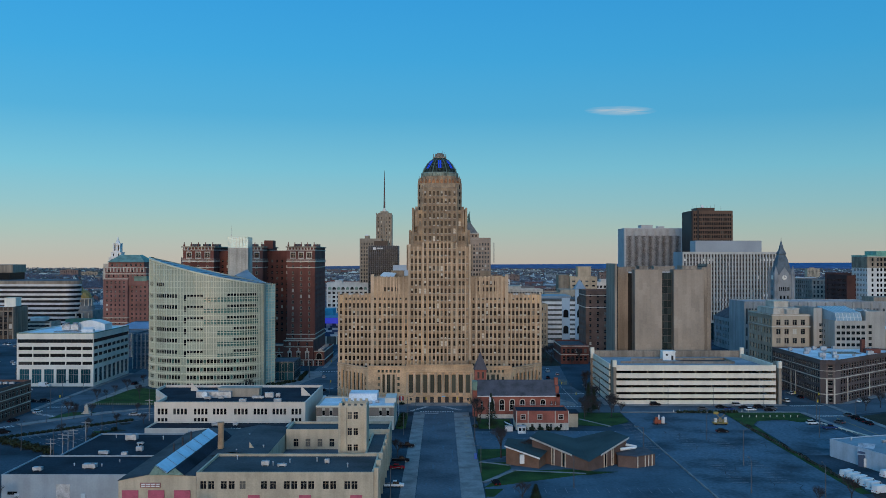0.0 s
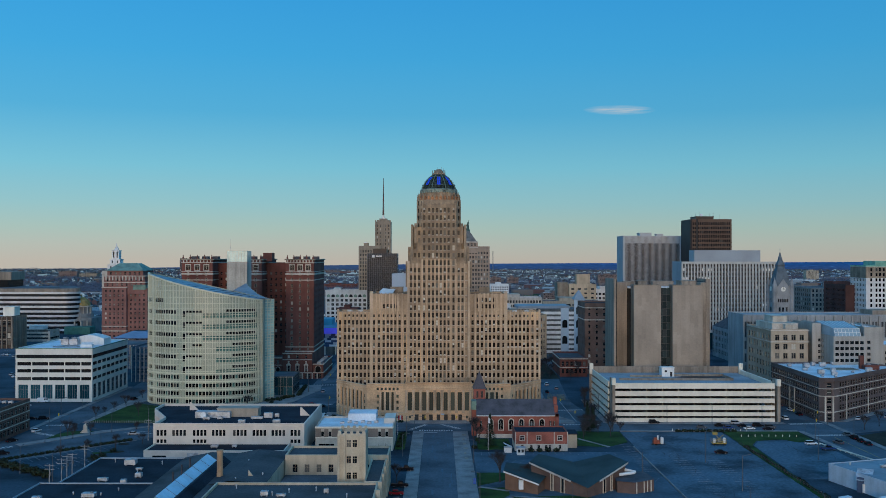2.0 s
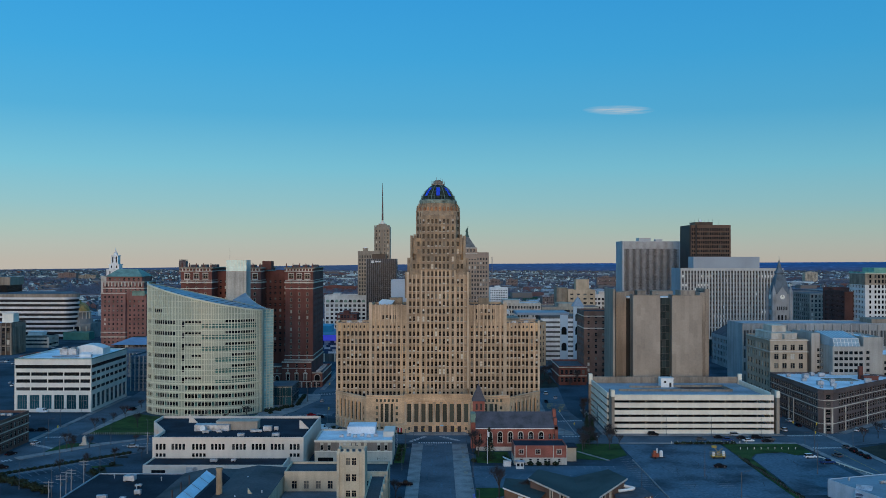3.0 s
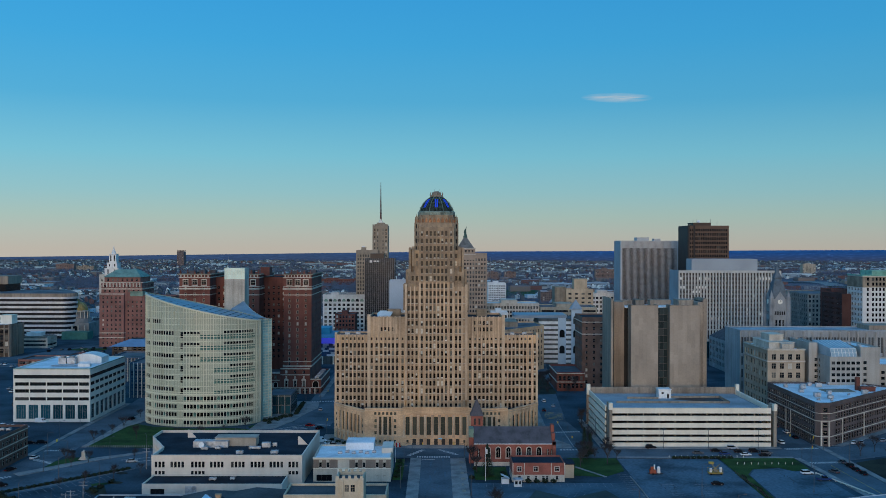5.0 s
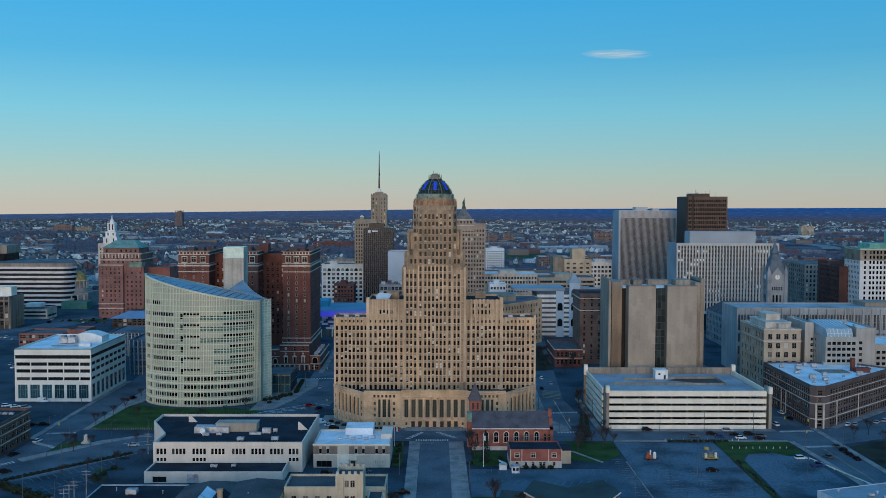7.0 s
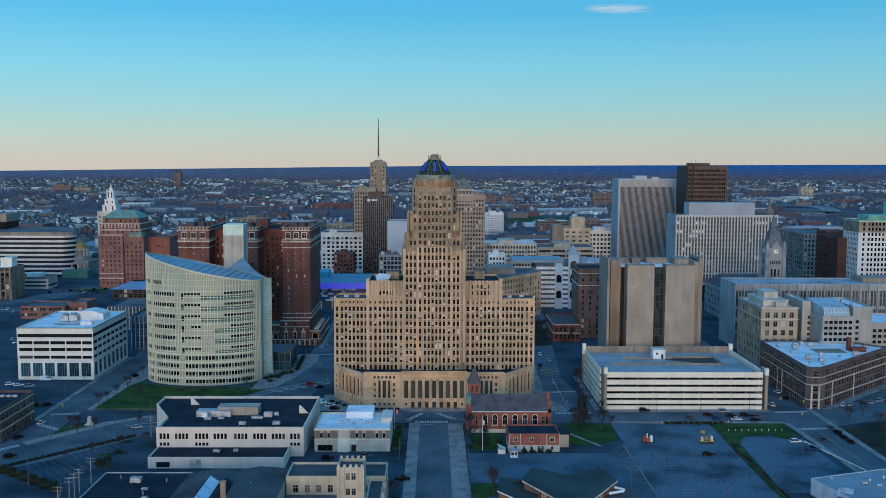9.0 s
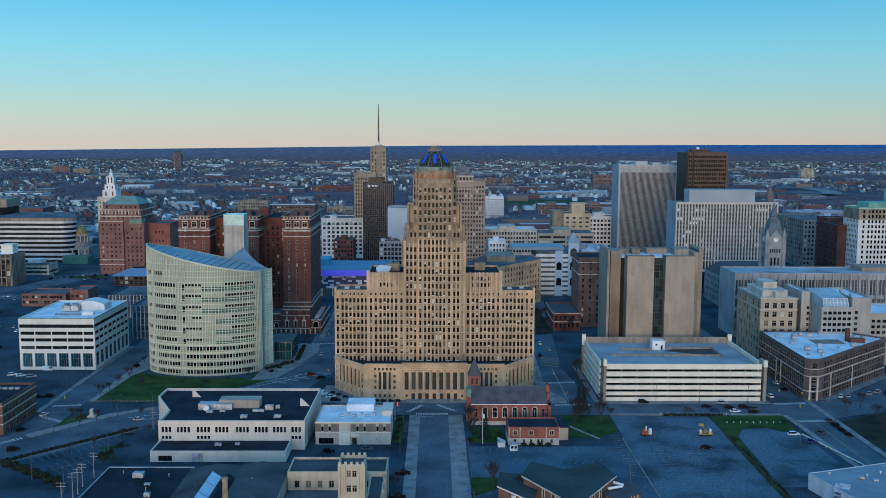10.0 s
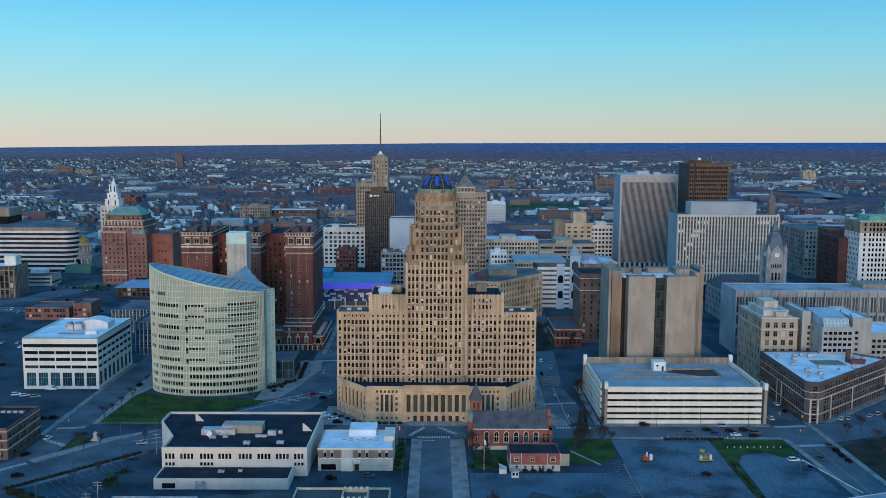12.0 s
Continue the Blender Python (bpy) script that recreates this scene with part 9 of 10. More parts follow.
        for a in ((-1.0, -0.75, 3.9, 5.9), (0.75, 1.0, 3.9, 5.9), (-1.0, 1.0, 5.7, 5.95), (-1.0, 1.0, 3.85, 4.1)):
            s.box(px0 + u + a[0], px0 + u + a[1], py0 - 0.1, py0 - 0.003, a[2], a[3])
        c.part("window_surround", s, LIME)
    w = Shell()
    w.prism(rect(48.7, 53, 355, 363), 0, 5.2)
    c.part("side_porch", w, BRICK_T)
    r = Shell()
    r.prism(rect(47.6, 53.4, 354.6, 363.4), 5.2, 5.5)
    c.part("side_roof", r, ROOF_B)
    for i in range(5):
        h = thing("clipped_shrub", 31.5 + 3.2 * i, 347.6, 0, "dark clipped shrub before the pale wall", "shrub", "shrubs by the parish house")
        part("foliage", leafy(31.5 + 3.2 * i, 347.6, 0.8, 1.3, 0.9, 0.8, 240, 40 + i), HEDGE, h)


def wing_church():
    b = Building("modern_church", "brown brick church under a V-shaped dark green roof", 45, 292, "church", cap=20)
    brick = mat("warm_brown_brick", (0.135, 0.088, 0.072), 0.9, 0.15, 0.2, 4, 0.2)
    green = mat("dark_green_roof", (0.032, 0.052, 0.050), 0.8, 0.2, 0.1, 2, 0.1)
    A, V, C = (29.6, 296, 7.6), (45.2, 281.5, 3.2), (59.6, 296, 7.6)
    Ab, Vb, Cb = (33.5, 310, 7.3), (45.2, 310, 4.6), (57, 310, 7.3)
    s = Shell()
    for p, q in ((A, V), (V, C), (C, Cb), (Cb, Vb), (Vb, Ab), (Ab, A)):
        s.face((p[0], p[1], 0), (q[0], q[1], 0), (q[0], q[1], q[2] - 0.15), (p[0], p[1], p[2] - 0.15))
    b.part("wall", s, brick)
    s = Shell()
    out = 0.8
    A2, V2, C2 = (A[0] - out, A[1] - out, A[2] + 0.2), (V[0], V[1] - 1.2, V[2]), (C[0] + out, C[1] - out, C[2] + 0.2)
    s.face(A2, V2, Vb, Ab)
    s.face(V2, C2, Cb, Vb)
    b.part("roof", s, green)
    for p, q in ((A2, V2), (V2, C2)):
        s = Shell()
        p, q = Vector(p), Vector(q)
        d = (q - p).normalized()
        m = q if p.z > q.z else p
        e = p if p.z > q.z else q
        f = e.lerp(m, 0.72)
        up = Vector((0, 0, 0.5))
        s.face(e - up, f - up, f + up * 0.2, e + up * 0.2)
        s.face(f - up, e - up, e + up * 0.2, f + up * 0.2)
        b.part("white_fascia", s, WHITE, "white roof fascia")
    for p, q in ((A, V), (C, V)):
        p, q = Vector(p), Vector(q)
        for f in (0.36, 0.40, 0.54, 0.60):
            c = p.lerp(q, f)
            s = Shell()
            n = Vector((0, -0.15, 0))
            s.box(c.x - 0.18, c.x + 0.18, c.y - 0.5, c.y + 0.2, 0, c.z - 0.2)
            b.part("pale_pier", s, LIME)
            if f in (0.36, 0.54):
                g = Shell()
                e = p.lerp(q, f + 0.03)
                g.box(e.x - 0.35, e.x + 0.35, e.y - 0.3, e.y + 0.3, 0.3, e.z - 0.4)
                b.part("slit_window", g, WIN_DARK)
    # small chapel wing
    s = Shell()
    P, Q = (21.0, 291.5, 5.9), (30.6, 285.4, 3.3)
    s.face((*P[:2], 0), (*Q[:2], 0), Q, P)
    s.face((*Q[:2], 0), (33.6, 292, 0), (33.6, 292, 3.8), Q)
    s.face((22.5, 303, 0), (*P[:2], 0), P, (22.5, 303, 5.4))
    b.part("chapel_wall", s, mat("orange_brown_brick", (0.19, 0.108, 0.072), 0.9, 0.15, 0.2, 4, 0.2))
    s = Shell()
    s.face((20.4, 290.6, 6.1), (30.9, 284.4, 3.5), (34.4, 292.6, 4.2), (31, 303, 5.2), (22.2, 304, 5.8))
    b.part("chapel_roof", s, green)
    s = Shell()
    a, q = Vector((20.4, 290.5, 6.1)), Vector((30.9, 284.3, 3.5))
    s.face(a - Vector((0, 0, 0.5)), q - Vector((0, 0, 0.5)), q, a)
    b.part("white_fascia", s, WHITE)
    s = Shell()
    s.box(25.0, 26.4, 287.6, 289.2, 1.0, 3.8)
    b.part("white_window", s, WHITE)
    # vestry
    s = Shell()
    s.prism([(55.5, 288), (60.5, 286), (67.4, 290.2), (66, 300), (56, 300)], 0, 3.6)
    b.part("vestry_wall", s, brick)
    s = Shell()
    s.face((55.2, 287.6, 3.65), (60.5, 285.5, 3.65), (67.9, 290, 3.65), (66.4, 300.4, 3.65), (55.8, 300.4, 3.65))
    b.part("vestry_roof", s, SLATE)
    for u in (0.1, 0.48, 0.66, 0.84):
        s = Shell()
        x, y = 60.5 + 6.9 * u, 286 + 4.2 * u
        s.box(x - 0.15, x + 0.15, y - 0.25, y + 0.1, 0, 3.5)
        b.part("pale_pier", s, LIME)
    s = Shell()
    for a, c in (((57, 292, 4.6), (62, 293, 5.0)), ((59.5, 296, 5.2), (62.5, 294, 5.0))):
        s.tube(a, c, 0.5, 0.4, 6)
    b.part("roof_duct", s, WHITE, "white roof duct")


def van_depot():
    b = Building("depot_shed", "white and blue metal depot shed with a porch", 150, 292, "shed", cap=20)
    pale = mat("pale_blue_metal", (0.44, 0.50, 0.56), 0.6, 0.08, 0.2, 2, 0.05, streak=0.1)
    pts = [(127.6, 303.5), (134.5, 277), (176, 283), (172, 318)]
    b.block(pts, 0, 5.7, pale, mat("grey_metal_roof", (0.24, 0.27, 0.30), 0.6, 0.1, 0.1, 1, 0.05), {}, 0.25, 0.25)
    s = Shell()
    s.prism([(130.2, 288.5), (133.6, 286), (136.6, 293), (132.6, 295)], 0, 4.6)
    b.part("porch", s, mat("navy_panel", (0.05, 0.08, 0.14), 0.6, 0.1, 0.3, 2, 0.02))
    s = Shell()
    s.face((129.6, 288.3, 3.8), (133.2, 285.6, 3.8), (136.4, 290.4, 6.6), (132.0, 292.4, 6.6))
    b.part("porch_roof", s, GALV)
    s = Shell()
    s.box(131.2, 132.6, 286.9, 287.1, 0.1, 2.8)
    b.part("roller_door", s, WHITE)
    for x, y in ((134, 302), (146, 300), (152, 303)):
        roof_vent(x, y, 5.5, 0.8, 0.5)
    roof_unit(143, 298, 5.5, 2.4, 1.6, 1.2)
    roof_unit(147, 296, 5.5, 2.0, 1.6, 1.0)


white_block()
small_office()
old_works()
red_church()
wing_church()
van_depot()
glass_lobby()

# ---- vehicles ----
CAR_GLASS = mat("car_glass", (0.008, 0.010, 0.013), 0.25, 0.05, 1, 3, 0.0, spec=0.05)
TYRE = mat("tyre_rubber", (0.015, 0.015, 0.015), 0.9, 0.1, 2, 6, 0.0)
LAMP_W = mat("headlamp_lens", (0.6, 0.6, 0.58), 0.2, 0.05, 2, 5, 0.0)
LAMP_R = mat("tail_lamp_lens", (0.35, 0.02, 0.02), 0.3, 0.05, 2, 5, 0.0)
PAINTS = {"white": (0.70, 0.71, 0.71), "black": (0.012, 0.012, 0.014), "silver": (0.36, 0.37, 0.38), "red": (0.30, 0.015, 0.02), "blue": (0.03, 0.06, 0.16), "grey": (0.10, 0.105, 0.11)}


def car_paint(c):
    return mat("car_paint_" + c, PAINTS[c], 0.45, 0.05, 0.5, 3, 0.0, spec=0.15 if c in ("white", "silver") else 0.02)


BODY = {  # length, width, sill, waist, roof, cabin base x0 x1, cabin top x0 x1
    "sedan": (4.6, 1.8, 0.32, 0.92, 1.45, -1.75, 1.05, -1.05, 0.35),
    "suv": (4.7, 1.9, 0.38, 1.05, 1.75, -2.2, 1.1, -1.95, 0.45),
    "van": (5.6, 2.0, 0.36, 1.25, 2.35, -2.75, 2.0, -2.7, 1.15),
    "pickup": (5.6, 1.95, 0.45, 1.08, 1.85, -0.55, 1.35, -0.35, 0.75),
}


def car_prototype(kind, colour, fine=True):
    L, W, z0, z1, z2, a0, a1, b0, b1 = BODY[kind]
    word = {"sedan": "saloon car", "suv": "estate car", "van": "panel van", "pickup": "pickup truck"}[kind]
    e = thing("pickup_truck" if kind == "pickup" else kind if kind == "van" else "car", 0, 0, 0, f"{colour} {word} standing on asphalt", "van" if kind == "van" else "car", "cars")
    p = car_paint(colour)
    s = Shell()
    h, w, t = L / 2, W / 2, W / 2 - 0.08
    prof = [(-h, z0 + 0.08), (-h + 0.1, z0), (h - 0.12, z0), (h, z0 + 0.12), (h - 0.03, z1 - 0.22), (a1 + 0.1, z1), (a0, z1), (-h + 0.05, z1 - 0.05)]
    left, right = [(x, -w, z) for x, z in prof], [(x, w, z) for x, z in prof]
    for i in range(len(prof)):
        j = (i + 1) % len(prof)
        s.face(left[j], left[i], right[i], right[j])
    s.face(*left)
    s.face(*reversed(right))
    body = part("body", s, p, e)
    c = Shell()
    lo = [(a0, -t, z1), (a1, -t, z1), (a1, t, z1), (a0, t, z1)]
    k = t - 0.14
    hi = [(b0, -k, z2 - 0.08), (b1, -k, z2 - 0.08), (b1, k, z2 - 0.08), (b0, k, z2 - 0.08)]
    c.rings([lo, hi])
    part("cabin_glass", c, p if kind == "van" else CAR_GLASS, e)
    r = Shell()
    r.box(b0 - 0.03, b1 + 0.03, -k - 0.02, k + 0.02, z2 - 0.09, z2)
    part("roof_panel", r, p, e)
    if kind == "van":
        g = Shell()
        g.face((a1 + 0.02, -k, z1 + 0.1), (a1 + 0.02, k, z1 + 0.1), (b1 + 0.06, k - 0.05, z2 - 0.2), (b1 + 0.06, -k + 0.05, z2 - 0.2))
        g.face((0.7, -t - 0.01, z1 + 0.1), (1.8, -t - 0.01, z1 + 0.1), (1.15, -k - 0.03, z2 - 0.25), (0.7, -k - 0.03, z2 - 0.25))
        g.face((1.8, t + 0.01, z1 + 0.1), (0.7, t + 0.01, z1 + 0.1), (0.7, k + 0.03, z2 - 0.25), (1.15, k + 0.03, z2 - 0.25))
        part("windscreen", g, CAR_GLASS, e)
    if kind == "pickup":
        g = Shell()
        g.box(-h + 0.2, a0 - 0.1, -w + 0.2, w - 0.2, z1 - 0.03, z1 + 0.01)
        part("load_bed", g, BLACK, e)
    if not fine:
        u = Shell()
        u.box(-L * 0.43, L * 0.43, -w + 0.03, w - 0.03, 0, z0 + 0.02)
        part("undercarriage", u, TYRE, e)
    for sx in (-1, 1) if fine else ():
        for sy in (-1, 1):
            wv = Shell()
            x = sx * L * 0.31
            wv.tube((x, sy * (w - 0.22), 0.33), (x, sy * (w + 0.01), 0.33), 0.33, 0.33, 12)
            tyre = part("wheel", wv, TYRE, e)
            rim = Shell()
            rim.tube((x, sy * w, 0.33), (x, sy * (w + 0.03), 0.33), 0.19, 0.17, 8)
            part("rim", rim, STEEL, tyre)
    for sy in (-1, 1) if fine else ():
        for x, m in ((h - 0.04, LAMP_W), (-h - 0.01, LAMP_R)):
            g = Shell()
            g.box(x, x + 0.05, sy * (w - 0.3) - 0.2, sy * (w - 0.3) + 0.2, z1 - 0.38, z1 - 0.2)
            part("head_lamp" if m is LAMP_W else "tail_lamp", g, m, body)
    return e


PROTO = {}


def car(x, y, turn, kind="sedan", colour="grey", z=0.03, fine=True):
    m = Matrix.Translation((x, y, z)) @ Matrix.Rotation(radians(turn), 4, "Z")
    if (kind, colour, fine) not in PROTO:
        PROTO[kind, colour, fine] = e = car_prototype(kind, colour, fine)
        e.matrix_basis = m
        return e
    return copy_thing(PROTO[kind, colour, fine], m)


for x, y, r, k, c in (
        (-167, 387, 80, "sedan", "white"), (-167.5, 366, 60, "sedan", "black"), (-197, 464.2, 0, "van", "white"), (-210.6, 454, 30, "suv", "white"), (-205.6, 452.5, 30, "sedan", "white"),
        (-199.5, 450.5, 30, "suv", "silver"), (-181, 415, 20, "sedan", "black"), (-176, 415.5, 20, "suv", "black"), (-154.5, 472, 80, "suv", "black"), (-124.5, 380.5, 10, "sedan", "silver"),
        (-160, 342, 35, "suv", "black"), (94.4, 406.6, 0, "suv", "black"), (112.2, 396, 0, "sedan", "grey"), (121.2, 400, 0, "sedan", "black"), (130, 405.4, 0, "suv", "silver"),
        (130.8, 398.5, 0, "sedan", "black"), (123.3, 394.5, 0, "sedan", "blue"), (131.6, 393, 0, "sedan", "white"), (137.4, 399.2, 0, "suv", "black"), (141.5, 396.1, 0, "suv", "grey"),
        (139.2, 391.6, 0, "sedan", "black"), (155.4, 416.8, 95, "suv", "white"), (166.8, 440.6, 90, "sedan", "white"), (166.4, 428.4, 90, "sedan", "black"), (167.0, 455, 90, "sedan", "grey"),
        (145, 361, 5, "suv", "white"), (147.6, 351.3, 5, "pickup", "blue"), (156.6, 363.6, 110, "sedan", "grey"), (166.8, 372.5, 92, "suv", "black"), (166.7, 366.6, 92, "sedan", "black"),
        (166.8, 360.6, 92, "sedan", "black"), (167.0, 379.6, 92, "sedan", "grey"), (188.6, 417, 60, "sedan", "white"), (192.2, 417.4, 60, "sedan", "silver"), (204, 421.5, 50, "sedan", "silver"),
        (209.2, 424.3, 50, "suv", "silver"), (105, 344.9, 0, "sedan", "black"), (-52.3, 419.4, 20, "van", "white"), (-47.5, 415.2, 20, "sedan", "white"), (-44.8, 409.6, 0, "suv", "black"),
        (-61.8, 455.5, 20, "sedan", "red"), (-56.4, 449.5, 60, "sedan", "black"), (61.2, 527, 90, "suv", "white"), (64.7, 512, 90, "sedan", "silver"), (58, 498, 90, "sedan", "black"),
        (-11.2, 317.2, 0, "pickup", "black"), (-12.2, 294.8, 0, "pickup", "black"), (-12.8, 285.2, 0, "sedan", "red"), (-12.6, 262.4, 0, "pickup", "white"), (16.3, 265.6, 100, "sedan", "black"),
        (120.8, 274.2, 25, "van", "white"), (121.3, 270.6, 25, "van", "white"), (121.6, 267.0, 25, "van", "white"), (121.8, 263.4, 25, "van", "white"), (121.9, 259.6, 25, "van", "white"),
        (121.7, 255.6, 25, "van", "white"), (132.8, 274, 20, "van", "white"), (-100, 476, 0, "sedan", "grey"), (-62, 500, 90, "sedan", "silver"), (-60, 560, 90, "sedan", "black"),
        (-26, 343, 0, "sedan", "grey"), (-40, 340, 0, "suv", "black"), (158, 470, 90, "sedan", "black"), (166.9, 490, 90, "suv", "silver"), (158, 520, 90, "sedan", "white")):
    car(x, y, r, k, c)
rng = random.Random(21)
for x0, x1, y0, y1, n in ((-300, -240, 560, 600, 16), (-300, -225, 515, 560, 26), (-345, -290, 640, 700, 16), (-330, -255, 770, 812, 20), (-250, -225, 610, 700, 12), (-130, -75, 630, 670, 14), (150, 166, 540, 640, 10), (120, 150, 545, 575, 10), (-318, -285, 560, 600, 16), (-320, -290, 610, 640, 14), (-300, -262, 700, 735, 14), (-245, -215, 740, 780, 10)):
    cols = int((x1 - x0) / 3.2)
    for k in range(n):
        i, j = rng.randrange(cols), rng.randrange(max(1, int((y1 - y0) / 11)))
        car(x0 + 3.2 * i, y0 + 11 * j, 90, rng.choice(("sedan", "sedan", "suv")), rng.choice(("silver", "black", "silver", "grey", "grey", "blue", "black", "white")), 0.0, False)


def lift_platform():
    e = thing("lift_platform", 109, 361, 0, "yellow wheeled work platform with white lamps in the lot", "work platform")
    yel = mat("yellow_plant_paint", (0.34, 0.24, 0.06), 0.6, 0.15, 0.5, 4, 0.05)
    s = Shell()
    s.box(106.2, 111.8, 359.6, 362.4, 0.6, 0.95)
    part("deck", s, yel, e)
    for x in (106.3, 108.2, 110, 111.7):
        for y in (359.7, 362.3):
            s = Shell()
            s.tube((x, y, 0.95), (x, y, 2.3), 0.06, 0.06, 5)
            part("rail_post", s, yel, e)
    for y in (359.7, 362.3):
        for z in (1.6, 2.25):
            s = Shell()
            s.box(106.2, 111.8, y - 0.04, y + 0.04, z, z + 0.08)
            part("rail", s, yel, e)
    s = Shell()
    for a, c in (((107.0, 360.6, 0.95), (110.8, 360.9, 3.9)), ((110.6, 361.2, 0.95), (107.4, 361.2, 4.2))):
        s.tube(a, c, 0.14, 0.12, 6)
    part("boom", s, yel, e)
    for x, y, z, w, h in ((106.7, 360.3, 0.95, 0.9, 1.5), (108.9, 361.2, 0.95, 1.1, 1.1), (110.6, 360.2, 0.95, 0.8, 1.9)):
        s = Shell()
        s.box(x, x + w, y, y + 0.8, z, z + h)
        s.box(x + 0.1, x + w - 0.1, y - 0.06, y, z + 0.2, z + h - 0.2)
        part("lamp_box", s, WHITE if w < 1 else STEEL, e)
    s = Shell()
    s.box(106.6, 108.4, 360.6, 361.8, 4.0, 4.9)
    part("basket", s, yel, e)
    for x in (107, 111):
        for y in (359.7, 362.3):
            s = Shell()
            s.tube((x, y - 0.15, 0.4), (x, y + 0.15, 0.4), 0.4, 0.4, 10)
            part("wheel", s, TYRE, e)
    e = thing("generator_trailer", 85, 361, 0, "orange generator trailer with a white tank", "trailer")
    s = Shell()
    s.box(83.4, 85.8, 360, 362, 0.5, 1.9)
    s.box(83.8, 84.8, 360.3, 361.6, 1.9, 2.9)
    part("casing", s, mat("orange_plant_paint", (0.30, 0.07, 0.035), 0.6, 0.15, 0.5, 4, 0.05), e)
    s = Shell()
    s.tube((86.9, 361, 0.5), (86.9, 361, 2.7), 0.7, 0.65, 12)
    s.tube((86.9, 361, 2.7), (86.9, 361, 3.1), 0.65, 0.15, 12)
    s.tube((85.3, 361.2, 1.9), (85.3, 361.2, 3.7), 0.32, 0.3, 10)
    part("tank", s, WHITE, e)
    s = Shell()
    s.box(82.6, 88.4, 360.4, 361.6, 0.35, 0.5)
    part("chassis", s, BLACK, e)
    for y in (359.9, 362.1):
        s = Shell()
        s.tube((84.4, y - 0.1, 0.35), (84.4, y + 0.1, 0.35), 0.35, 0.35, 10)
        part("wheel", s, TYRE, e)


lift_platform()


# ---- street furniture ----
POST_STEEL = mat("dark_post_steel", (0.10, 0.108, 0.115), 0.7, 0.15, 0.5, 3, 0.0, spec=0.05)


def lamp_post(x, y, h=9.0, arm=2.0, turn=0.0):
    e = thing("street_lamp", x, y, 0, "slim grey steel street lamp with a single arm", "street lamp", "street lamps")
    m = Matrix.Translation((x, y, 0)) @ Matrix.Rotation(radians(turn), 4, "Z")
    s = Shell()
    s.tube((x, y, 0), (x, y, 1.0), 0.2, 0.16, 8)
    s.tube((x, y, 1.0), (x, y, h), 0.13, 0.09, 8)
    part("pole", s, POST_STEEL, e)
    s = Shell()
    s.tube(m @ Vector((0, 0, h - 0.1)), m @ Vector((arm, 0, h + 0.35)), 0.06, 0.05, 6)
    part("arm", s, POST_STEEL, e)
    s = Shell()
    s.box(arm - 0.2, arm + 0.6, -0.16, 0.16, h + 0.25, h + 0.45, m=m)
    part("lamp_head", s, POST_STEEL, e)


for x, y, h, t in ((-153.7, 364, 9, 45), (-122.8, 339, 10, 200), (-172.4, 425.7, 8, 0), (-172, 449.5, 8, 0), (-119.8, 385, 10, 120), (-135, 385, 9, 60), (136.9, 334.5, 11, 90), (151.2, 372.4, 9, 0),
                   (170, 379.7, 9, 180), (163.5, 300, 9, 180), (119.7, 406.2, 9, 270), (141.5, 406, 9, 270), (168.9, 412, 9, 180), (-13, 378.5, 8, 0), (100, 406.4, 9, 270), (12.6, 330, 8, 180),
                   (12.6, 280, 8, 180), (-13, 340, 8, 0), (-13, 250, 8, 0), (66, 300, 10, 180), (38, 262, 8, 90), (86, 256, 9, 90), (104, 250, 9, 90), (-142, 350, 9, 30), (-104, 388, 9, 60), (-88, 408, 9, 60),
                   (-165, 395, 9, 0), (-140, 312, 9, 90), (-125, 302, 9, 90), (74, 430, 9, 180), (51, 450, 9, 0), (51, 500, 9, 0), (-70, 500, 9, 0), (-69, 560, 9, 0), (95, 330, 11, 0), (95, 290, 11, 0)):
    lamp_post(x, y, h, 2.0, t)


def signal(x, y, turn, lit=None):
    e = thing("traffic_light", x, y, 0, "traffic light with a yellow box on a grey pole", "traffic light", "traffic lights")
    s = Shell()
    s.tube((x, y, 0), (x, y, 5.6), 0.12, 0.09, 8)
    part("pole", s, POST_STEEL, e)
    m = Matrix.Translation((x, y, 0)) @ Matrix.Rotation(radians(turn), 4, "Z")
    s = Shell()
    s.tube(m @ Vector((0, 0, 5.5)), m @ Vector((4.5, 0, 5.9)), 0.07, 0.05, 6)
    part("arm", s, POST_STEEL, e)
    s = Shell()
    s.box(4.22, 4.58, -0.2, 0.2, 5.0, 6.1, m=m)
    box = part("signal_box", s, mat("signal_yellow", (0.62, 0.45, 0.02), 0.5, 0.1, 1, 4, 0.0), e)
    for k, c in enumerate(((0.02, 0.3, 0.1), (0.4, 0.25, 0.02), (0.5, 0.02, 0.02))):
        g = Shell()
        g.tube(m @ Vector((4.4, -0.2, 5.2 + 0.35 * k)), m @ Vector((4.4, -0.25, 5.2 + 0.35 * k)), 0.13, 0.13, 10)
        part("lens", g, glow("signal_red", (0.9, 0.05, 0.04), 1.5) if k == 2 and lit else mat(f"signal_lens_{k}", c, 0.3, 0.05, 1, 3, 0.0), box)


for x, y, t, l in ((62, 438, 180, 1), (55, 404, 0, 0), (152, 408.5, 0, 0), (169.4, 404, 180, 0), (-52, 440, 90, 1), (-66, 530, 0, 0), (-157, 396, 180, 0), (12, 391, 180, 0), (152, 384, 0, 0), (-10, 391, 0, 0)):
    signal(x, y, t, l)


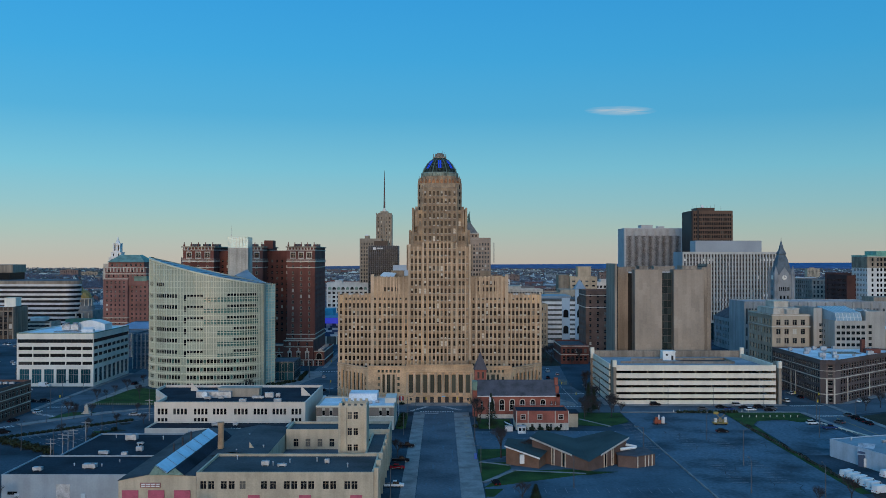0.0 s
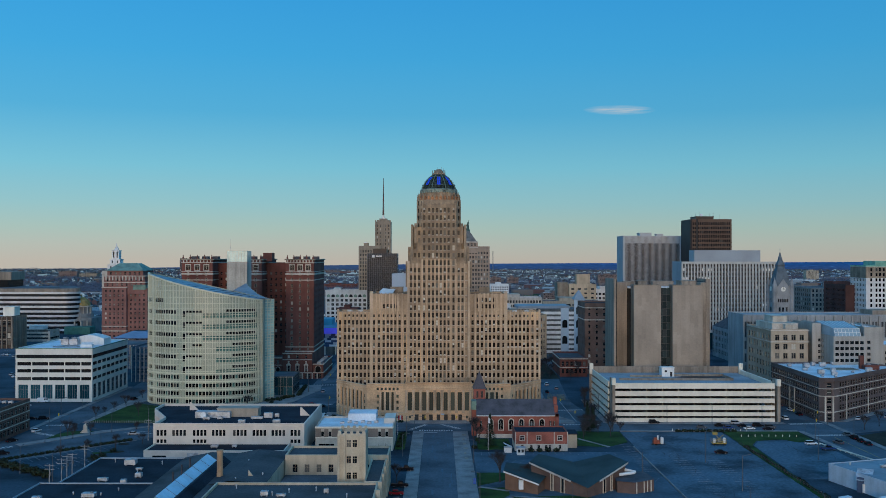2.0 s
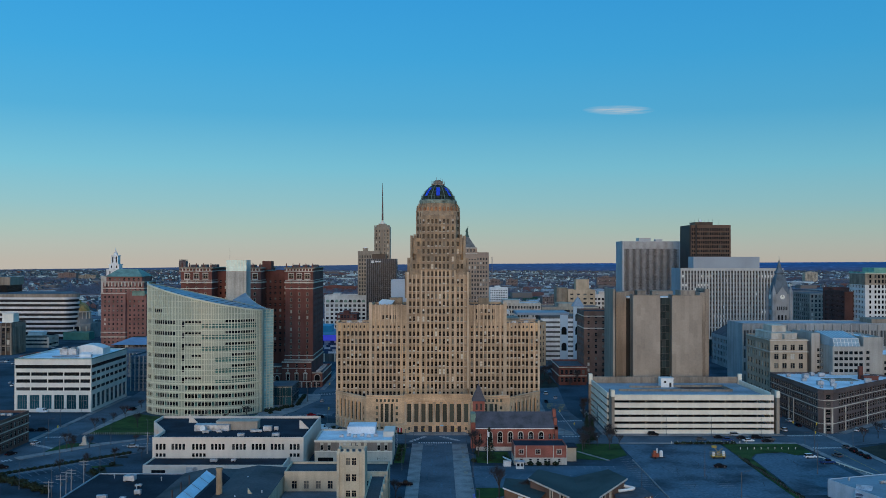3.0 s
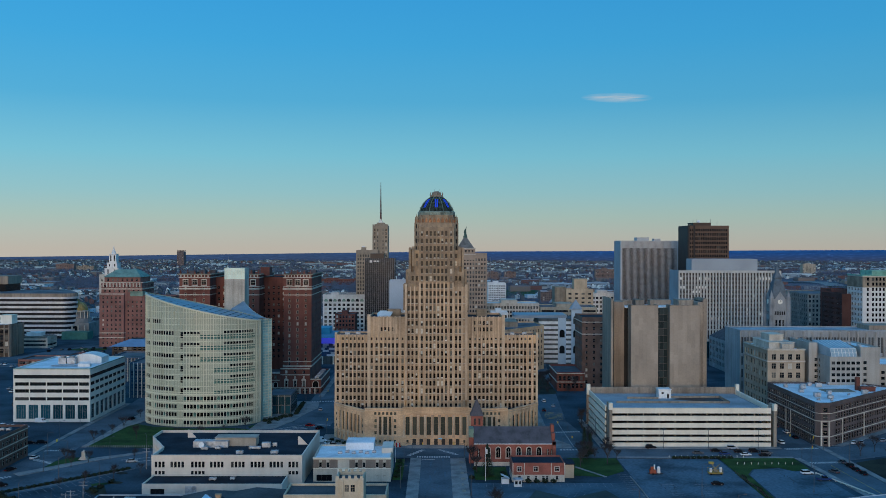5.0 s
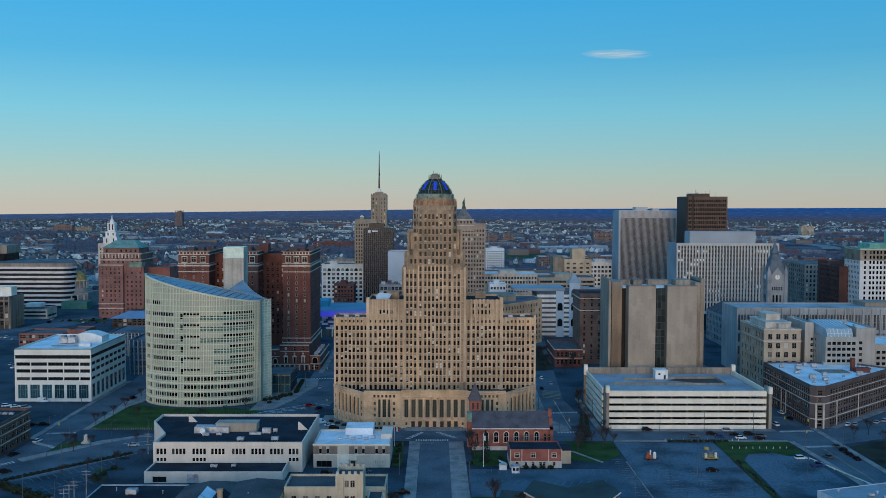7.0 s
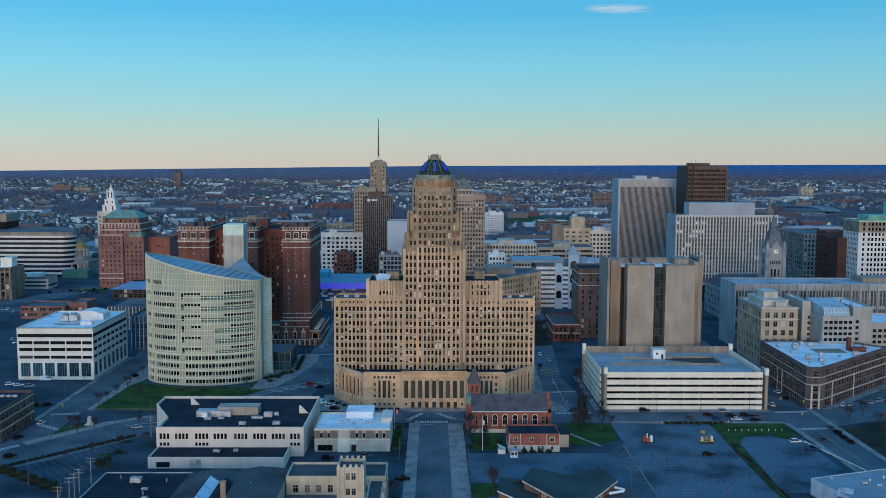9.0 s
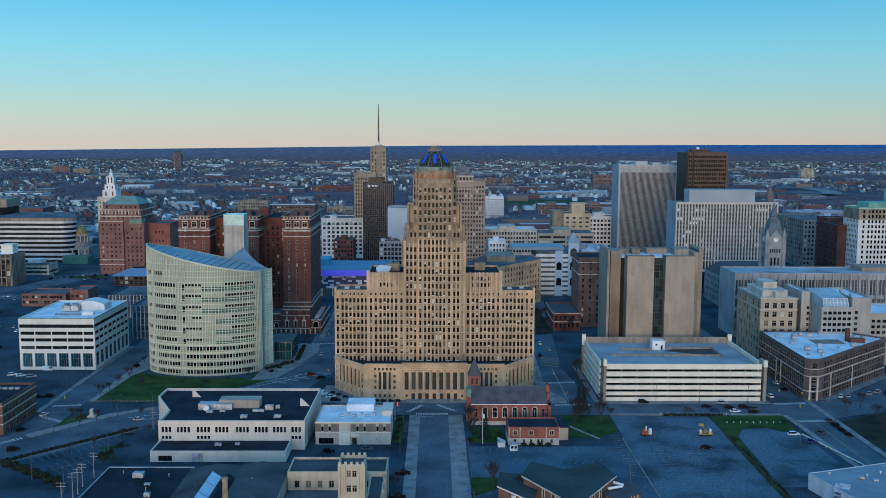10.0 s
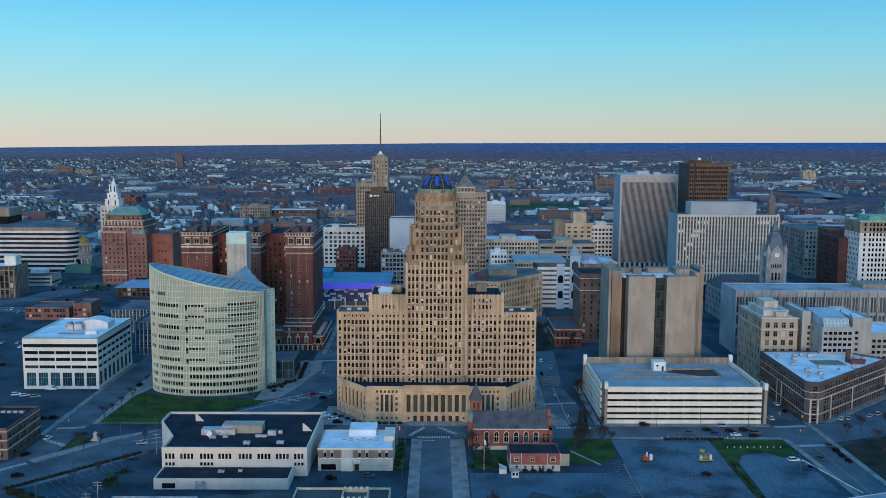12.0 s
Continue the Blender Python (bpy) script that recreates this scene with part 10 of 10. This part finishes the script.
def utility_pole(x, y, h):
    e = thing("utility_pole", x, y, 0, "grey weathered timber utility pole with cross-arms", "utility pole", "utility poles")
    wood = mat("grey_timber", (0.30, 0.29, 0.28), 0.9, 0.2, 0.6, 5, 0.2)
    s = Shell()
    s.tube((x, y, 0), (x, y, h), 0.2, 0.13, 8)
    part("pole", s, wood, e)
    for z in (h - 0.6, h - 1.7):
        s = Shell()
        s.box(x - 1.5, x + 1.5, y - 0.08, y + 0.08, z, z + 0.16)
        arm = part("cross_arm", s, wood, e)
        for u in (-1.3, -0.5, 0.5, 1.3):
            g = Shell()
            g.tube((x + u, y, z + 0.16), (x + u, y, z + 0.42), 0.07, 0.05, 6)
            part("insulator", g, POST_STEEL, arm)
    s = Shell()
    s.tube((x + 0.35, y, h - 3.6), (x + 0.35, y, h - 2.5), 0.28, 0.28, 8)
    part("transformer", s, POST_STEEL, e)


for x, y, h in ((-118.9, 313.3, 9.6), (-119.9, 305.2, 8.5), (-118.9, 298.4, 9.3), (-119.1, 294.6, 9.1), (-119.3, 286, 9.2), (-114.9, 368.7, 8.6)):
    utility_pole(x, y, h)


def flag_pole(x, y, h, cols):
    e = thing("flag_pole", x, y, 0, "white flag pole with a limp flag", "flag pole", "flag poles")
    s = Shell()
    s.tube((x, y, 0), (x, y, h), 0.11, 0.07, 8)
    s.tube((x, y, h), (x, y, h + 0.25), 0.14, 0.05, 8)
    part("pole", s, WHITE, e)
    for k, c in enumerate(cols):
        s = Shell()
        for i in range(3):
            z0, x0 = h - 0.4 - 0.25 * i, x + 0.1 + 0.65 * k
            s.face((x0, y + 0.1 * (i % 2), z0 - 1.3), (x0 + 0.65, y - 0.15, z0 - 1.4), (x0 + 0.65, y - 0.15, z0 - 0.15), (x0, y + 0.1 * (i % 2), z0))
        part("flag_panel", s, mat("flag_" + c, {"red": (0.5, 0.03, 0.03), "white": (0.7, 0.7, 0.7), "blue": (0.03, 0.05, 0.25)}[c], 0.8, 0.1, 2, 5, 0.0), e)


flag_pole(-16.6, 380.5, 8.5, ("red", "white", "red"))
flag_pole(18.8, 350.6, 12.5, ("white",))


def small_things():
    e = thing("monument", -146, 385.5, 0, "pale stone monument on a stepped base on a green triangle", "monument")
    for k, (w, z0, z1) in enumerate(((1.6, 0, 0.5), (1.1, 0.5, 1.1), (0.7, 1.1, 3.2))):
        s = Shell()
        s.box(-146 - w, -146 + w, 385.5 - w, 385.5 + w, z0, z1)
        part("step" if k < 2 else "shaft", s, LIME, e)
    s = Shell()
    for i in range(4):
        a, b = rect(-146.8, -145.2, 384.7, 386.3)[i], rect(-146.8, -145.2, 384.7, 386.3)[(i + 1) % 4]
        s.face((*a, 3.2), (*b, 3.2), (-146, 385.5, 4.0))
    part("cap", s, LIME, e)
    e = thing("ticket_booth", 30.4, 343.4, 0, "small white wooden attendant booth in the lot", "booth")
    s = Shell()
    s.prism(rect(29, 31.8, 342, 344.6), 0, 2.5)
    part("wall", s, WHITE, e)
    s = Shell()
    s.prism(rect(28.7, 32.1, 341.7, 344.9), 2.5, 2.75)
    part("roof", s, GALV, e)
    for x in (29.3, 30.6):
        s = Shell()
        s.box(x, x + 0.9, 341.95, 341.99, 1.0, 2.1)
        part("window", s, WIN_DARK, e)
    s = Shell()
    s.box(24.6, 27.4, 346.2, 349, 0, 1.9)
    s.face((24.4, 346, 3.3), (27.6, 346, 1.9), (27.6, 349.2, 1.9), (24.4, 349.2, 3.3))
    single("stair_hood", s, WHITE, "white sloping stair hood by the parish house", "stair hood")
    s = Shell()
    s.box(11.3, 12.1, 298, 299.2, 0.15, 1.8)
    single("mail_box", s, mat("mail_blue", (0.03, 0.10, 0.35), 0.5, 0.05, 1, 4, 0.0), "blue street mail box on the sidewalk", "mail box")
    # low fence and bollards by the lots
    f = thing("fence", 117.2, 313, 0, "rusty post and rail fence along the grass strip", "fence")
    wood = mat("weathered_fence", (0.07, 0.062, 0.052), 0.9, 0.2, 0.8, 5, 0.1)
    for k in range(36):
        s = Shell()
        y = 264 + 2.8 * k
        s.box(117.1, 117.3, y - 0.1, y + 0.1, 0, 1.2)
        part("post", s, wood, f)
    for z in (0.5, 1.0):
        s = Shell()
        s.box(117.16, 117.24, 264, 362, z, z + 0.1)
        part("rail", s, wood, f)
    f = thing("guard_rail", 151.5, 348, 0, "pale guard rail beside the street", "guard rail")
    m = Matrix.Translation((148.3, 361, 0)) @ Matrix.Rotation(math.atan2(-35.0, 8.6), 4, "Z")
    for k in range(13):
        s = Shell()
        s.box(3 * k, 3 * k + 0.2, -0.1, 0.1, 0, 0.8, m=m)
        part("post", s, CONC_L, f)
    s = Shell()
    s.box(0, 36.2, -0.15, 0.15, 0.5, 0.85, m=m)
    part("rail", s, CONC_L, f)
    for k in range(13):
        s = Shell()
        s.tube((98 + 2.6 * k, 388.8, 0.1), (98 + 2.6 * k, 388.8, 1.1), 0.14, 0.12, 6)
        single("bollard", s, CONC_L, "short pale bollard by the lot", "bollard", "bollards by the lot")
    for k in range(9):
        s = Shell()
        s.tube((123 + 2.8 * k, 377, 0.1), (123 + 2.8 * k, 377, 0.9), 0.16, 0.12, 6)
        single("bollard", s, CONC_L, "short pale bollard on the grass", "bollard", "bollards on the grass")


small_things()


# ---- planting ----
def bare_tree(seed, h, spread):
    """Trunk and limbs in one mesh, fine twigs in another."""
    rng = random.Random(seed)
    e = thing("bare_tree", 0, 0, 0, "leafless street tree with fine brown twigs", "tree", "bare trees")
    wood, twig = Shell(), Shell()

    def grow(p, d, length, r, level):
        q = p + d * length
        wood.tube(p, q, r, r * 0.65, 5 if level < 2 else 3, cap=False)
        if level >= 3:
            for _ in range(22):
                t = (d + Vector((rng.uniform(-1, 1), rng.uniform(-1, 1), rng.uniform(-0.4, 0.9)))).normalized() * rng.uniform(0.5, 1.4) * h / 9
                o = p.lerp(q, rng.uniform(0.2, 1))
                side = t.cross(Vector((rng.uniform(-1, 1), rng.uniform(-1, 1), 0.3))).normalized() * 0.012 * h / 9
                twig.face(o - side, o + side, o + t)
            return
        for k in range(4 if level else 5):
            a = 2 * math.pi * (k + rng.random()) / 4
            out = Vector((math.cos(a), math.sin(a), 0)) * spread * rng.uniform(0.5, 1.0)
            grow(p.lerp(q, rng.uniform(0.6, 1.0)), (d + out + Vector((0, 0, 0.25))).normalized(), length * rng.uniform(0.6, 0.8), r * 0.55, level + 1)

    grow(Vector((0, 0, 0)), Vector((0.02, 0.01, 1)), h * 0.34, h * 0.022, 0)
    part("trunk", wood, BARK, e)
    part("crown", twig, TWIG, e, "fine bare twigs")
    return e


trees = [bare_tree(3, 10, 0.85), bare_tree(8, 8.5, 0.95), bare_tree(14, 12, 0.8)]
SPOTS = [(60, 380), (66, 384), (70, 378), (58, 372), (75, 384), (63, 386), (73, 390), (61, 392), (66, 400), (74, 404), (70, 440), (71, 452), (72, 464), (70.5, 428),
         (-153, 416), (-152.5, 426), (-152, 436), (-150, 447), (-146, 372), (-142, 380), (-150, 377), (-149, 382), (-115, 362), (-122, 352), (-130, 344), (-137, 338), (-108, 372), (-125, 385),
         (-100, 440), (-92, 448), (-108, 428), (-152, 478), (-152, 490), (-152, 502), (-120, 430), (-137, 425),
         (180, 392), (190, 385), (200, 395), (212, 400), (186, 370), (205, 378), (196, 360), (222, 410), (178, 350), (215, 360), (230, 385), (190, 400),
         (98, 240), (112, 236), (108, 243), (-106, 232), (-101, 236), (-114, 238), (-60, 229), (22, 246), (84, 560), (78, 548), (66, 552), (74, 600), (-13.5, 300), (24, 296), (20, 301), (28, 300),
         (150, 585), (160, 600), (240, 600), (260, 620), (280, 615), (300, 640), (290, 660), (330, 660), (345, 700), (310, 690), (380, 690), (400, 720), (-20, 384), (14, 372), (16, 364), (61, 570), (64, 584), (63, 600), (66, 612), (65, 630), (69, 575), (62, 556), (68, 592), (71, 604), (70, 622)]
rng = random.Random(4)
for n, (x, y) in enumerate(SPOTS):
    m = Matrix.Translation((x, y, 0.02)) @ Matrix.Rotation(rng.uniform(0, 6.28), 4, "Z") @ Matrix.Scale(rng.uniform(0.8, 1.15) * (0.8 if -160 < x < -88 else 1.0), 4)
    if n < 3:
        trees[n].matrix_basis = m
    else:
        copy_thing(trees[n % 3], m)


def conifer(x, y, h, r, seed):
    rng = random.Random(seed)
    e = thing("conifer", x, y, 0, "dark green pointed conifer", "tree", "conifers")
    t = Shell()
    t.tube((x, y, 0), (x, y, h * 0.9), 0.22, 0.04, 7)
    part("trunk", t, BARK, e)
    s = Shell()
    for _ in range(2600):
        f = rng.random() ** 1.25
        z = h * (0.06 + 0.94 * f)
        rad = r * (1 - f) * rng.uniform(0.25, 1.05) + 0.08
        a = rng.uniform(0, 6.283)
        c = Vector((x + rad * math.cos(a), y + rad * math.sin(a), z))
        o = Vector((math.cos(a), math.sin(a), -0.45)) * rng.uniform(0.25, 0.5)
        w = Vector((-math.sin(a), math.cos(a), 0.1)) * rng.uniform(0.1, 0.25)
        s.face(c - w, c + o, c + w)
    part("crown", s, PINE, e)


conifer(19.8, 357, 12.8, 2.9, 1)
conifer(62.6, 390.5, 12.5, 2.6, 2)
conifer(65.8, 396, 9, 2.0, 3)
conifer(26, 250, 4, 1.4, 4)

for k in range(24):
    f = k / 23
    x, y = -158.5 + 36.5 * f, 329.5 + 38.8 * f
    e = thing("clipped_shrub", x, y, 0, "dark round shrub in a row beside the boulevard", "shrub", "shrubs by the boulevard")
    part("foliage", leafy(x, y, 0.5, 1.2, 1.2, 0.55, 130, 70 + k, 0.25), HEDGE, e)
for k in range(10):
    x = 100 + 2.6 * k
    e = thing("clipped_shrub", x, 387.6, 0, "low dark shrub at the lot edge", "shrub", "shrubs by the lot")
    part("foliage", leafy(x, 387.4, 0.6, 1.5, 0.8, 0.6, 140, 120 + k, 0.25), HEDGE, e)
for k in range(16):
    x, y = -155 + 1.75 * k, 325 - 1.25 * k + 1.2 * (k % 3)
    e = thing("wild_shrub", x, y, 0, "dark unkempt shrub at the lot corner", "shrub", "shrubs at the lot corner")
    part("foliage", leafy(x, y, 1.1, 1.7, 1.5, 1.2, 190, 150 + k, 0.3), HEDGE, e)
for k in range(34):
    x, y = 118.2 + 0.6 * math.sin(k), 262 + 2.9 * k
    e = thing("wild_shrub", x, y, 0, "low brown scrub in the fence strip", "shrub", "scrub along the fence")
    part("foliage", leafy(x, y, 0.25, 0.8, 1.2, 0.35, 80, 190 + k, 0.2), HEDGE if k % 3 else DIRT, e)
for x, y in ((13.8, 354), (15.5, 368), (25.5, 352), (26, 360), (-15, 356), (-15, 364), (-14.6, 372), (-14.8, 380), (-83, 462), (-80, 470), (-79, 480), (-79.5, 490), (23.5, 293.5), (25, 291.5), (-124.5, 336.5), (-122.5, 333.5), (-121.2, 347.4), (-122.6, 339.6)):
    e = thing("clipped_shrub", x, y, 0, "dark clipped shrub in a planted bed", "shrub", "shrubs in beds")
    part("foliage", leafy(x, y, 0.7, 1.3, 1.6, 0.8, 160, int(300 + x), 0.25), HEDGE, e)


# ---- the town beyond ----
def tint_ramp(name, stops, rough=0.9):
    m = bpy.data.materials.new(name)
    m.use_nodes = True
    N, L = m.node_tree.nodes, m.node_tree.links
    g = N.new("ShaderNodeNewGeometry")
    r = ramp(N, stops, "CONSTANT")
    L.new(g.outputs["Random Per Island"], r.inputs[0])
    no = N.new("ShaderNodeTexNoise")
    no.inputs["Scale"].default_value = 0.4
    mx = N.new("ShaderNodeMixRGB")
    mx.blend_type = "MULTIPLY"
    mx.inputs[0].default_value = 0.5
    L.new(r.outputs[0], mx.inputs[1])
    L.new(no.outputs["Color"], mx.inputs[2])
    L.new(mx.outputs[0], N["Principled BSDF"].inputs["Base Color"])
    N["Principled BSDF"].inputs["Roughness"].default_value = rough
    return m


# Walls and roofs of the town are tinted blue to carry distance haze
WALLS = tint_ramp("house_walls", [(0.0, (0.373, 0.413, 0.459)), (0.16, (0.187, 0.201, 0.223)), (0.42, (0.165, 0.077, 0.071)), (0.56, (0.121, 0.130, 0.147)), (0.70, (0.813, 0.850, 0.870)), (0.95, (0.242, 0.236, 0.217))])
ROOFS = tint_ramp("house_roofs", [(0.0, (0.062, 0.070, 0.086)), (0.40, (0.096, 0.102, 0.118)), (0.62, (0.085, 0.066, 0.068)), (0.80, (0.169, 0.186, 0.216)), (0.91, (0.473, 0.528, 0.603))])
SHEDW = tint_ramp("shed_walls", [(0.0, (0.324, 0.360, 0.410)), (0.35, (0.626, 0.696, 0.780)), (0.55, (0.238, 0.180, 0.164)), (0.75, (0.184, 0.084, 0.076))])
SHEDR = tint_ramp("shed_roofs", [(0.0, (0.108, 0.126, 0.157)), (0.36, (0.065, 0.074, 0.096)), (0.56, (0.42, 0.48, 0.57)), (0.85, (0.56, 0.62, 0.70))])
# Distance haze on the bare crowns is put into these blue-violet colours
WOODS = tint_ramp("hazed_far_twigs", [(0.0, (0.132, 0.140, 0.215)), (0.4, (0.108, 0.120, 0.190)), (0.7, (0.160, 0.160, 0.220)), (0.95, (0.070, 0.092, 0.095))])


class Mass:
    """Many small joined solids in one mesh, each an island of its own."""

    def __init__(self):
        self.v, self.f, self.s = [], [], []

    def add(self, vs, fs, slot):
        n = len(self.v)
        self.v.extend(vs)
        self.f.extend(tuple(n + i for i in q) for q in fs)
        self.s.extend([slot] * len(fs))

    def house(self, x, y, w, d, h, rise, a):
        c, s = math.cos(a), math.sin(a)
        P = lambda u, v, z: (x + u * c - v * s, y + u * s + v * c, z)
        b = [P(u, v, z) for z in (-0.3, h) for u, v in ((-w, -d), (w, -d), (w, d), (-w, d))] + [P(0, -d, h + rise), P(0, d, h + rise)]
        self.add(b, [(0, 1, 5, 8, 4), (1, 2, 6, 5), (2, 3, 7, 9, 6), (3, 0, 4, 7)], 0)
        o = 0.4
        r = [P(-w - o, -d - o, h - 0.2), P(0, -d - o, h + rise + 0.2), P(w + o, -d - o, h - 0.2), P(-w - o, d + o, h - 0.2), P(0, d + o, h + rise + 0.2), P(w + o, d + o, h - 0.2)]
        self.add(r, [(0, 1, 4, 3), (1, 2, 5, 4)], 1)

    def hall(self, x, y, w, d, h, a):
        c, s = math.cos(a), math.sin(a)
        P = lambda u, v, z: (x + u * c - v * s, y + u * s + v * c, z)
        b = [P(u, v, z) for z in (-0.3, h) for u, v in ((-w, -d), (w, -d), (w, d), (-w, d))]
        self.add(b, [(0, 1, 5, 4), (1, 2, 6, 5), (2, 3, 7, 6), (3, 0, 4, 7)], 2)
        t = [P(u, v, h - 0.4) for u, v in ((-w + 0.3, -d + 0.3), (w - 0.3, -d + 0.3), (w - 0.3, d - 0.3), (-w + 0.3, d - 0.3))]
        self.add(t, [(0, 1, 2, 3)], 3)


def town():
    rng = random.Random(77)
    keep_out = [(-310, -120, 1410, 1500), (70, 215, 1375, 1490), (225, 300, 1480, 1540), (530, 605, 1485, 1520), (-425, -145, 1120, 1185), (-580, -540, 1680, 1725), (-480, -200, 560, 990), (-120, 80, 560, 1010), (80, 290, 560, 985), (280, 400, 560, 900), (40, 200, 940, 1010), (100, 285, 1220, 1300), (-280, -140, 1225, 1350), (80, 335, 1790, 1860), (795, 955, 1900, 2312)]

    def clear(x, y):
        return not any(a < x < b and c < y < d for a, b, c, d in keep_out)

    m = Mass()
    green = [(175, 1720, 120, 110), (330, 1420, 150, 50), (780, 2000, 120, 60)]
    park = lambda x, y: any(((x - a) / w) ** 2 + ((y - b) / h) ** 2 < 1 for a, b, w, h in green)
    y = 1000.0
    while y < 3400:
        step = 26 if y < 1900 else 34
        half = 0.52 * y + 90
        x = -half + rng.uniform(0, 12)
        row = int(y / 26)
        while x < half:
            street = (x % 150) < 16
            wooded = math.sin(x * 0.0093 + 1.7) + math.sin(y * 0.0071) + math.sin((x + y) * 0.0049 + 0.6) > (1.5 if y < 1500 else 0.55) - (0.9 if x > 0.2 * y else 0.0)
            if not street and not wooded and clear(x, y) and not park(x, y) and rng.random() < (0.72 if y < 2200 else 0.5):
                if rng.random() < 0.028:
                    m.hall(x, y, rng.uniform(9, 22), rng.uniform(8, 16), rng.uniform(5, 11), rng.uniform(-0.1, 0.1))
                    x += 50
                else:
                    m.house(x, y + rng.uniform(-4, 4), rng.uniform(2.7, 4.0), rng.uniform(4.2, 6.5), rng.uniform(4.6, 6.6), rng.uniform(2.2, 3.6), rng.choice((0, 0, 1.571)) + rng.uniform(-0.08, 0.08))
            x += rng.uniform(13, 19) if y < 1900 else rng.uniform(16, 26)
        y += step + (14 if row % 3 == 0 else 0)
    for _ in range(4200):  # the outer suburbs
        y = rng.uniform(3300, 4950)
        x = rng.uniform(-0.52 * y, 0.52 * y)
        if math.sin(x * 0.004 + 1) + math.sin(y * 0.006) + rng.uniform(-1, 1) > -0.3:
            m.house(x, y, rng.uniform(3, 4.6), rng.uniform(5, 8), rng.uniform(4.6, 7), rng.uniform(2.2, 3.6), rng.choice((0, 1.571)))
    for _ in range(340):  # works and stores
        y = rng.uniform(1100, 4800)
        x = rng.uniform(-0.5 * y, 0.5 * y)
        if clear(x, y):
            m.hall(x, y, rng.uniform(12, 44), rng.uniform(10, 24), rng.uniform(5, 10), rng.uniform(-0.12, 0.12))
    me = bpy.data.meshes.new("house_mass")
    me.from_pydata(m.v, [], m.f)
    for q in (WALLS, ROOFS, SHEDW, SHEDR):
        me.materials.append(q)
    me.polygons.foreach_set("material_index", m.s)
    me.update()
    tagged(new("house_mass", me), "wide spread of small gabled houses and sheds to the horizon", "houses", kind="stuff")

    # bare crowns: loose tufts of twig triangles round each tree's middle
    gen = np.random.default_rng(7)

    def crowns(n, y0, y1, power, tufts, size, h0, h1):
        y = y0 + (y1 - y0) * gen.random(n) ** power
        x = gen.uniform(-1, 1, n) * (0.53 * y + 60)
        patch = np.sin(x * 0.0093 + 1.7) + np.sin(y * 0.0071) + np.sin((x + y) * 0.0049 + 0.6)
        patch = patch + np.where(x > 0.2 * y, 0.8, 0.0)
        ok = gen.random(n) < np.clip(0.58 + 0.32 * patch, 0.12, 1.0)
        for a, b, c, d in keep_out:
            ok &= ~((a < x) & (x < b) & (c < y) & (y < d))
        for a, b, w, h in green:
            ok &= ~((((x - a) / w) ** 2 + ((y - b) / h) ** 2 < 1) & (gen.random(n) < 0.85))
        x, y = x[ok], y[ok]
        k = len(x)
        h = gen.uniform(h0, h1, k)
        mid = np.stack([x, y, h * 0.56], 1)[:, None, :] + gen.normal(0, 1, (k, tufts, 3)) * (h * 0.22)[:, None, None] * np.array([1, 1, 0.85])
        mid[:, :, 2] = np.maximum(mid[:, :, 2], 0.4)
        u, v = gen.uniform(-1, 1, (2, k, tufts, 3)) * size
        tri = np.stack([mid - u * 0.5, mid + u * 0.5, mid + v], 2).reshape(-1, 3)
        foot = np.stack([x, y, np.full(k, -0.3)], 1)
        stem = np.stack([foot - (0.2, 0, 0), foot + (0.2, 0, 0), np.stack([x, y, h * 0.6], 1)], 1).reshape(-1, 3)
        return np.concatenate([tri, stem])

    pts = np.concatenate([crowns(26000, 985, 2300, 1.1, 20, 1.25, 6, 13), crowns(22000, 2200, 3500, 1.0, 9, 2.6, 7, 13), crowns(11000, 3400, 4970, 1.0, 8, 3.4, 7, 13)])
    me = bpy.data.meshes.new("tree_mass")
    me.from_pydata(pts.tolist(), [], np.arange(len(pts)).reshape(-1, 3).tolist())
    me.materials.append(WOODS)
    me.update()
    tagged(new("tree_mass", me), "countless bare trees with blue haze in their colour among the far houses", "trees", kind="stuff")
    for a, b, w, h in green:
        slab("park", [(a + w * math.cos(i * math.pi / 8), b + h * math.sin(i * math.pi / 8)) for i in range(16)], -0.2, GRASS, "dark green park lawn among houses", "lawn", low=-0.4)
    hw = [(844, 2278), (905, 2290), (905, 2190), (885, 2110), (799, 1915), (830, 1905), (925, 2100), (950, 2200), (940, 2310), (844, 2305)]
    slab("highway", hw[::-1], -0.2, PAVE, "pale curving highway beyond the houses", "road", low=-0.4)
    for k in range(9):
        x = -900 + 230 * k
        slab("far_street", [(x - 6, 1010), (x + 6, 1010), (x * 1.5 + 6, 3000), (x * 1.5 - 6, 3000)], -0.25, ASPH_W, "pale street running out through the houses", "road", low=-0.4)


town()
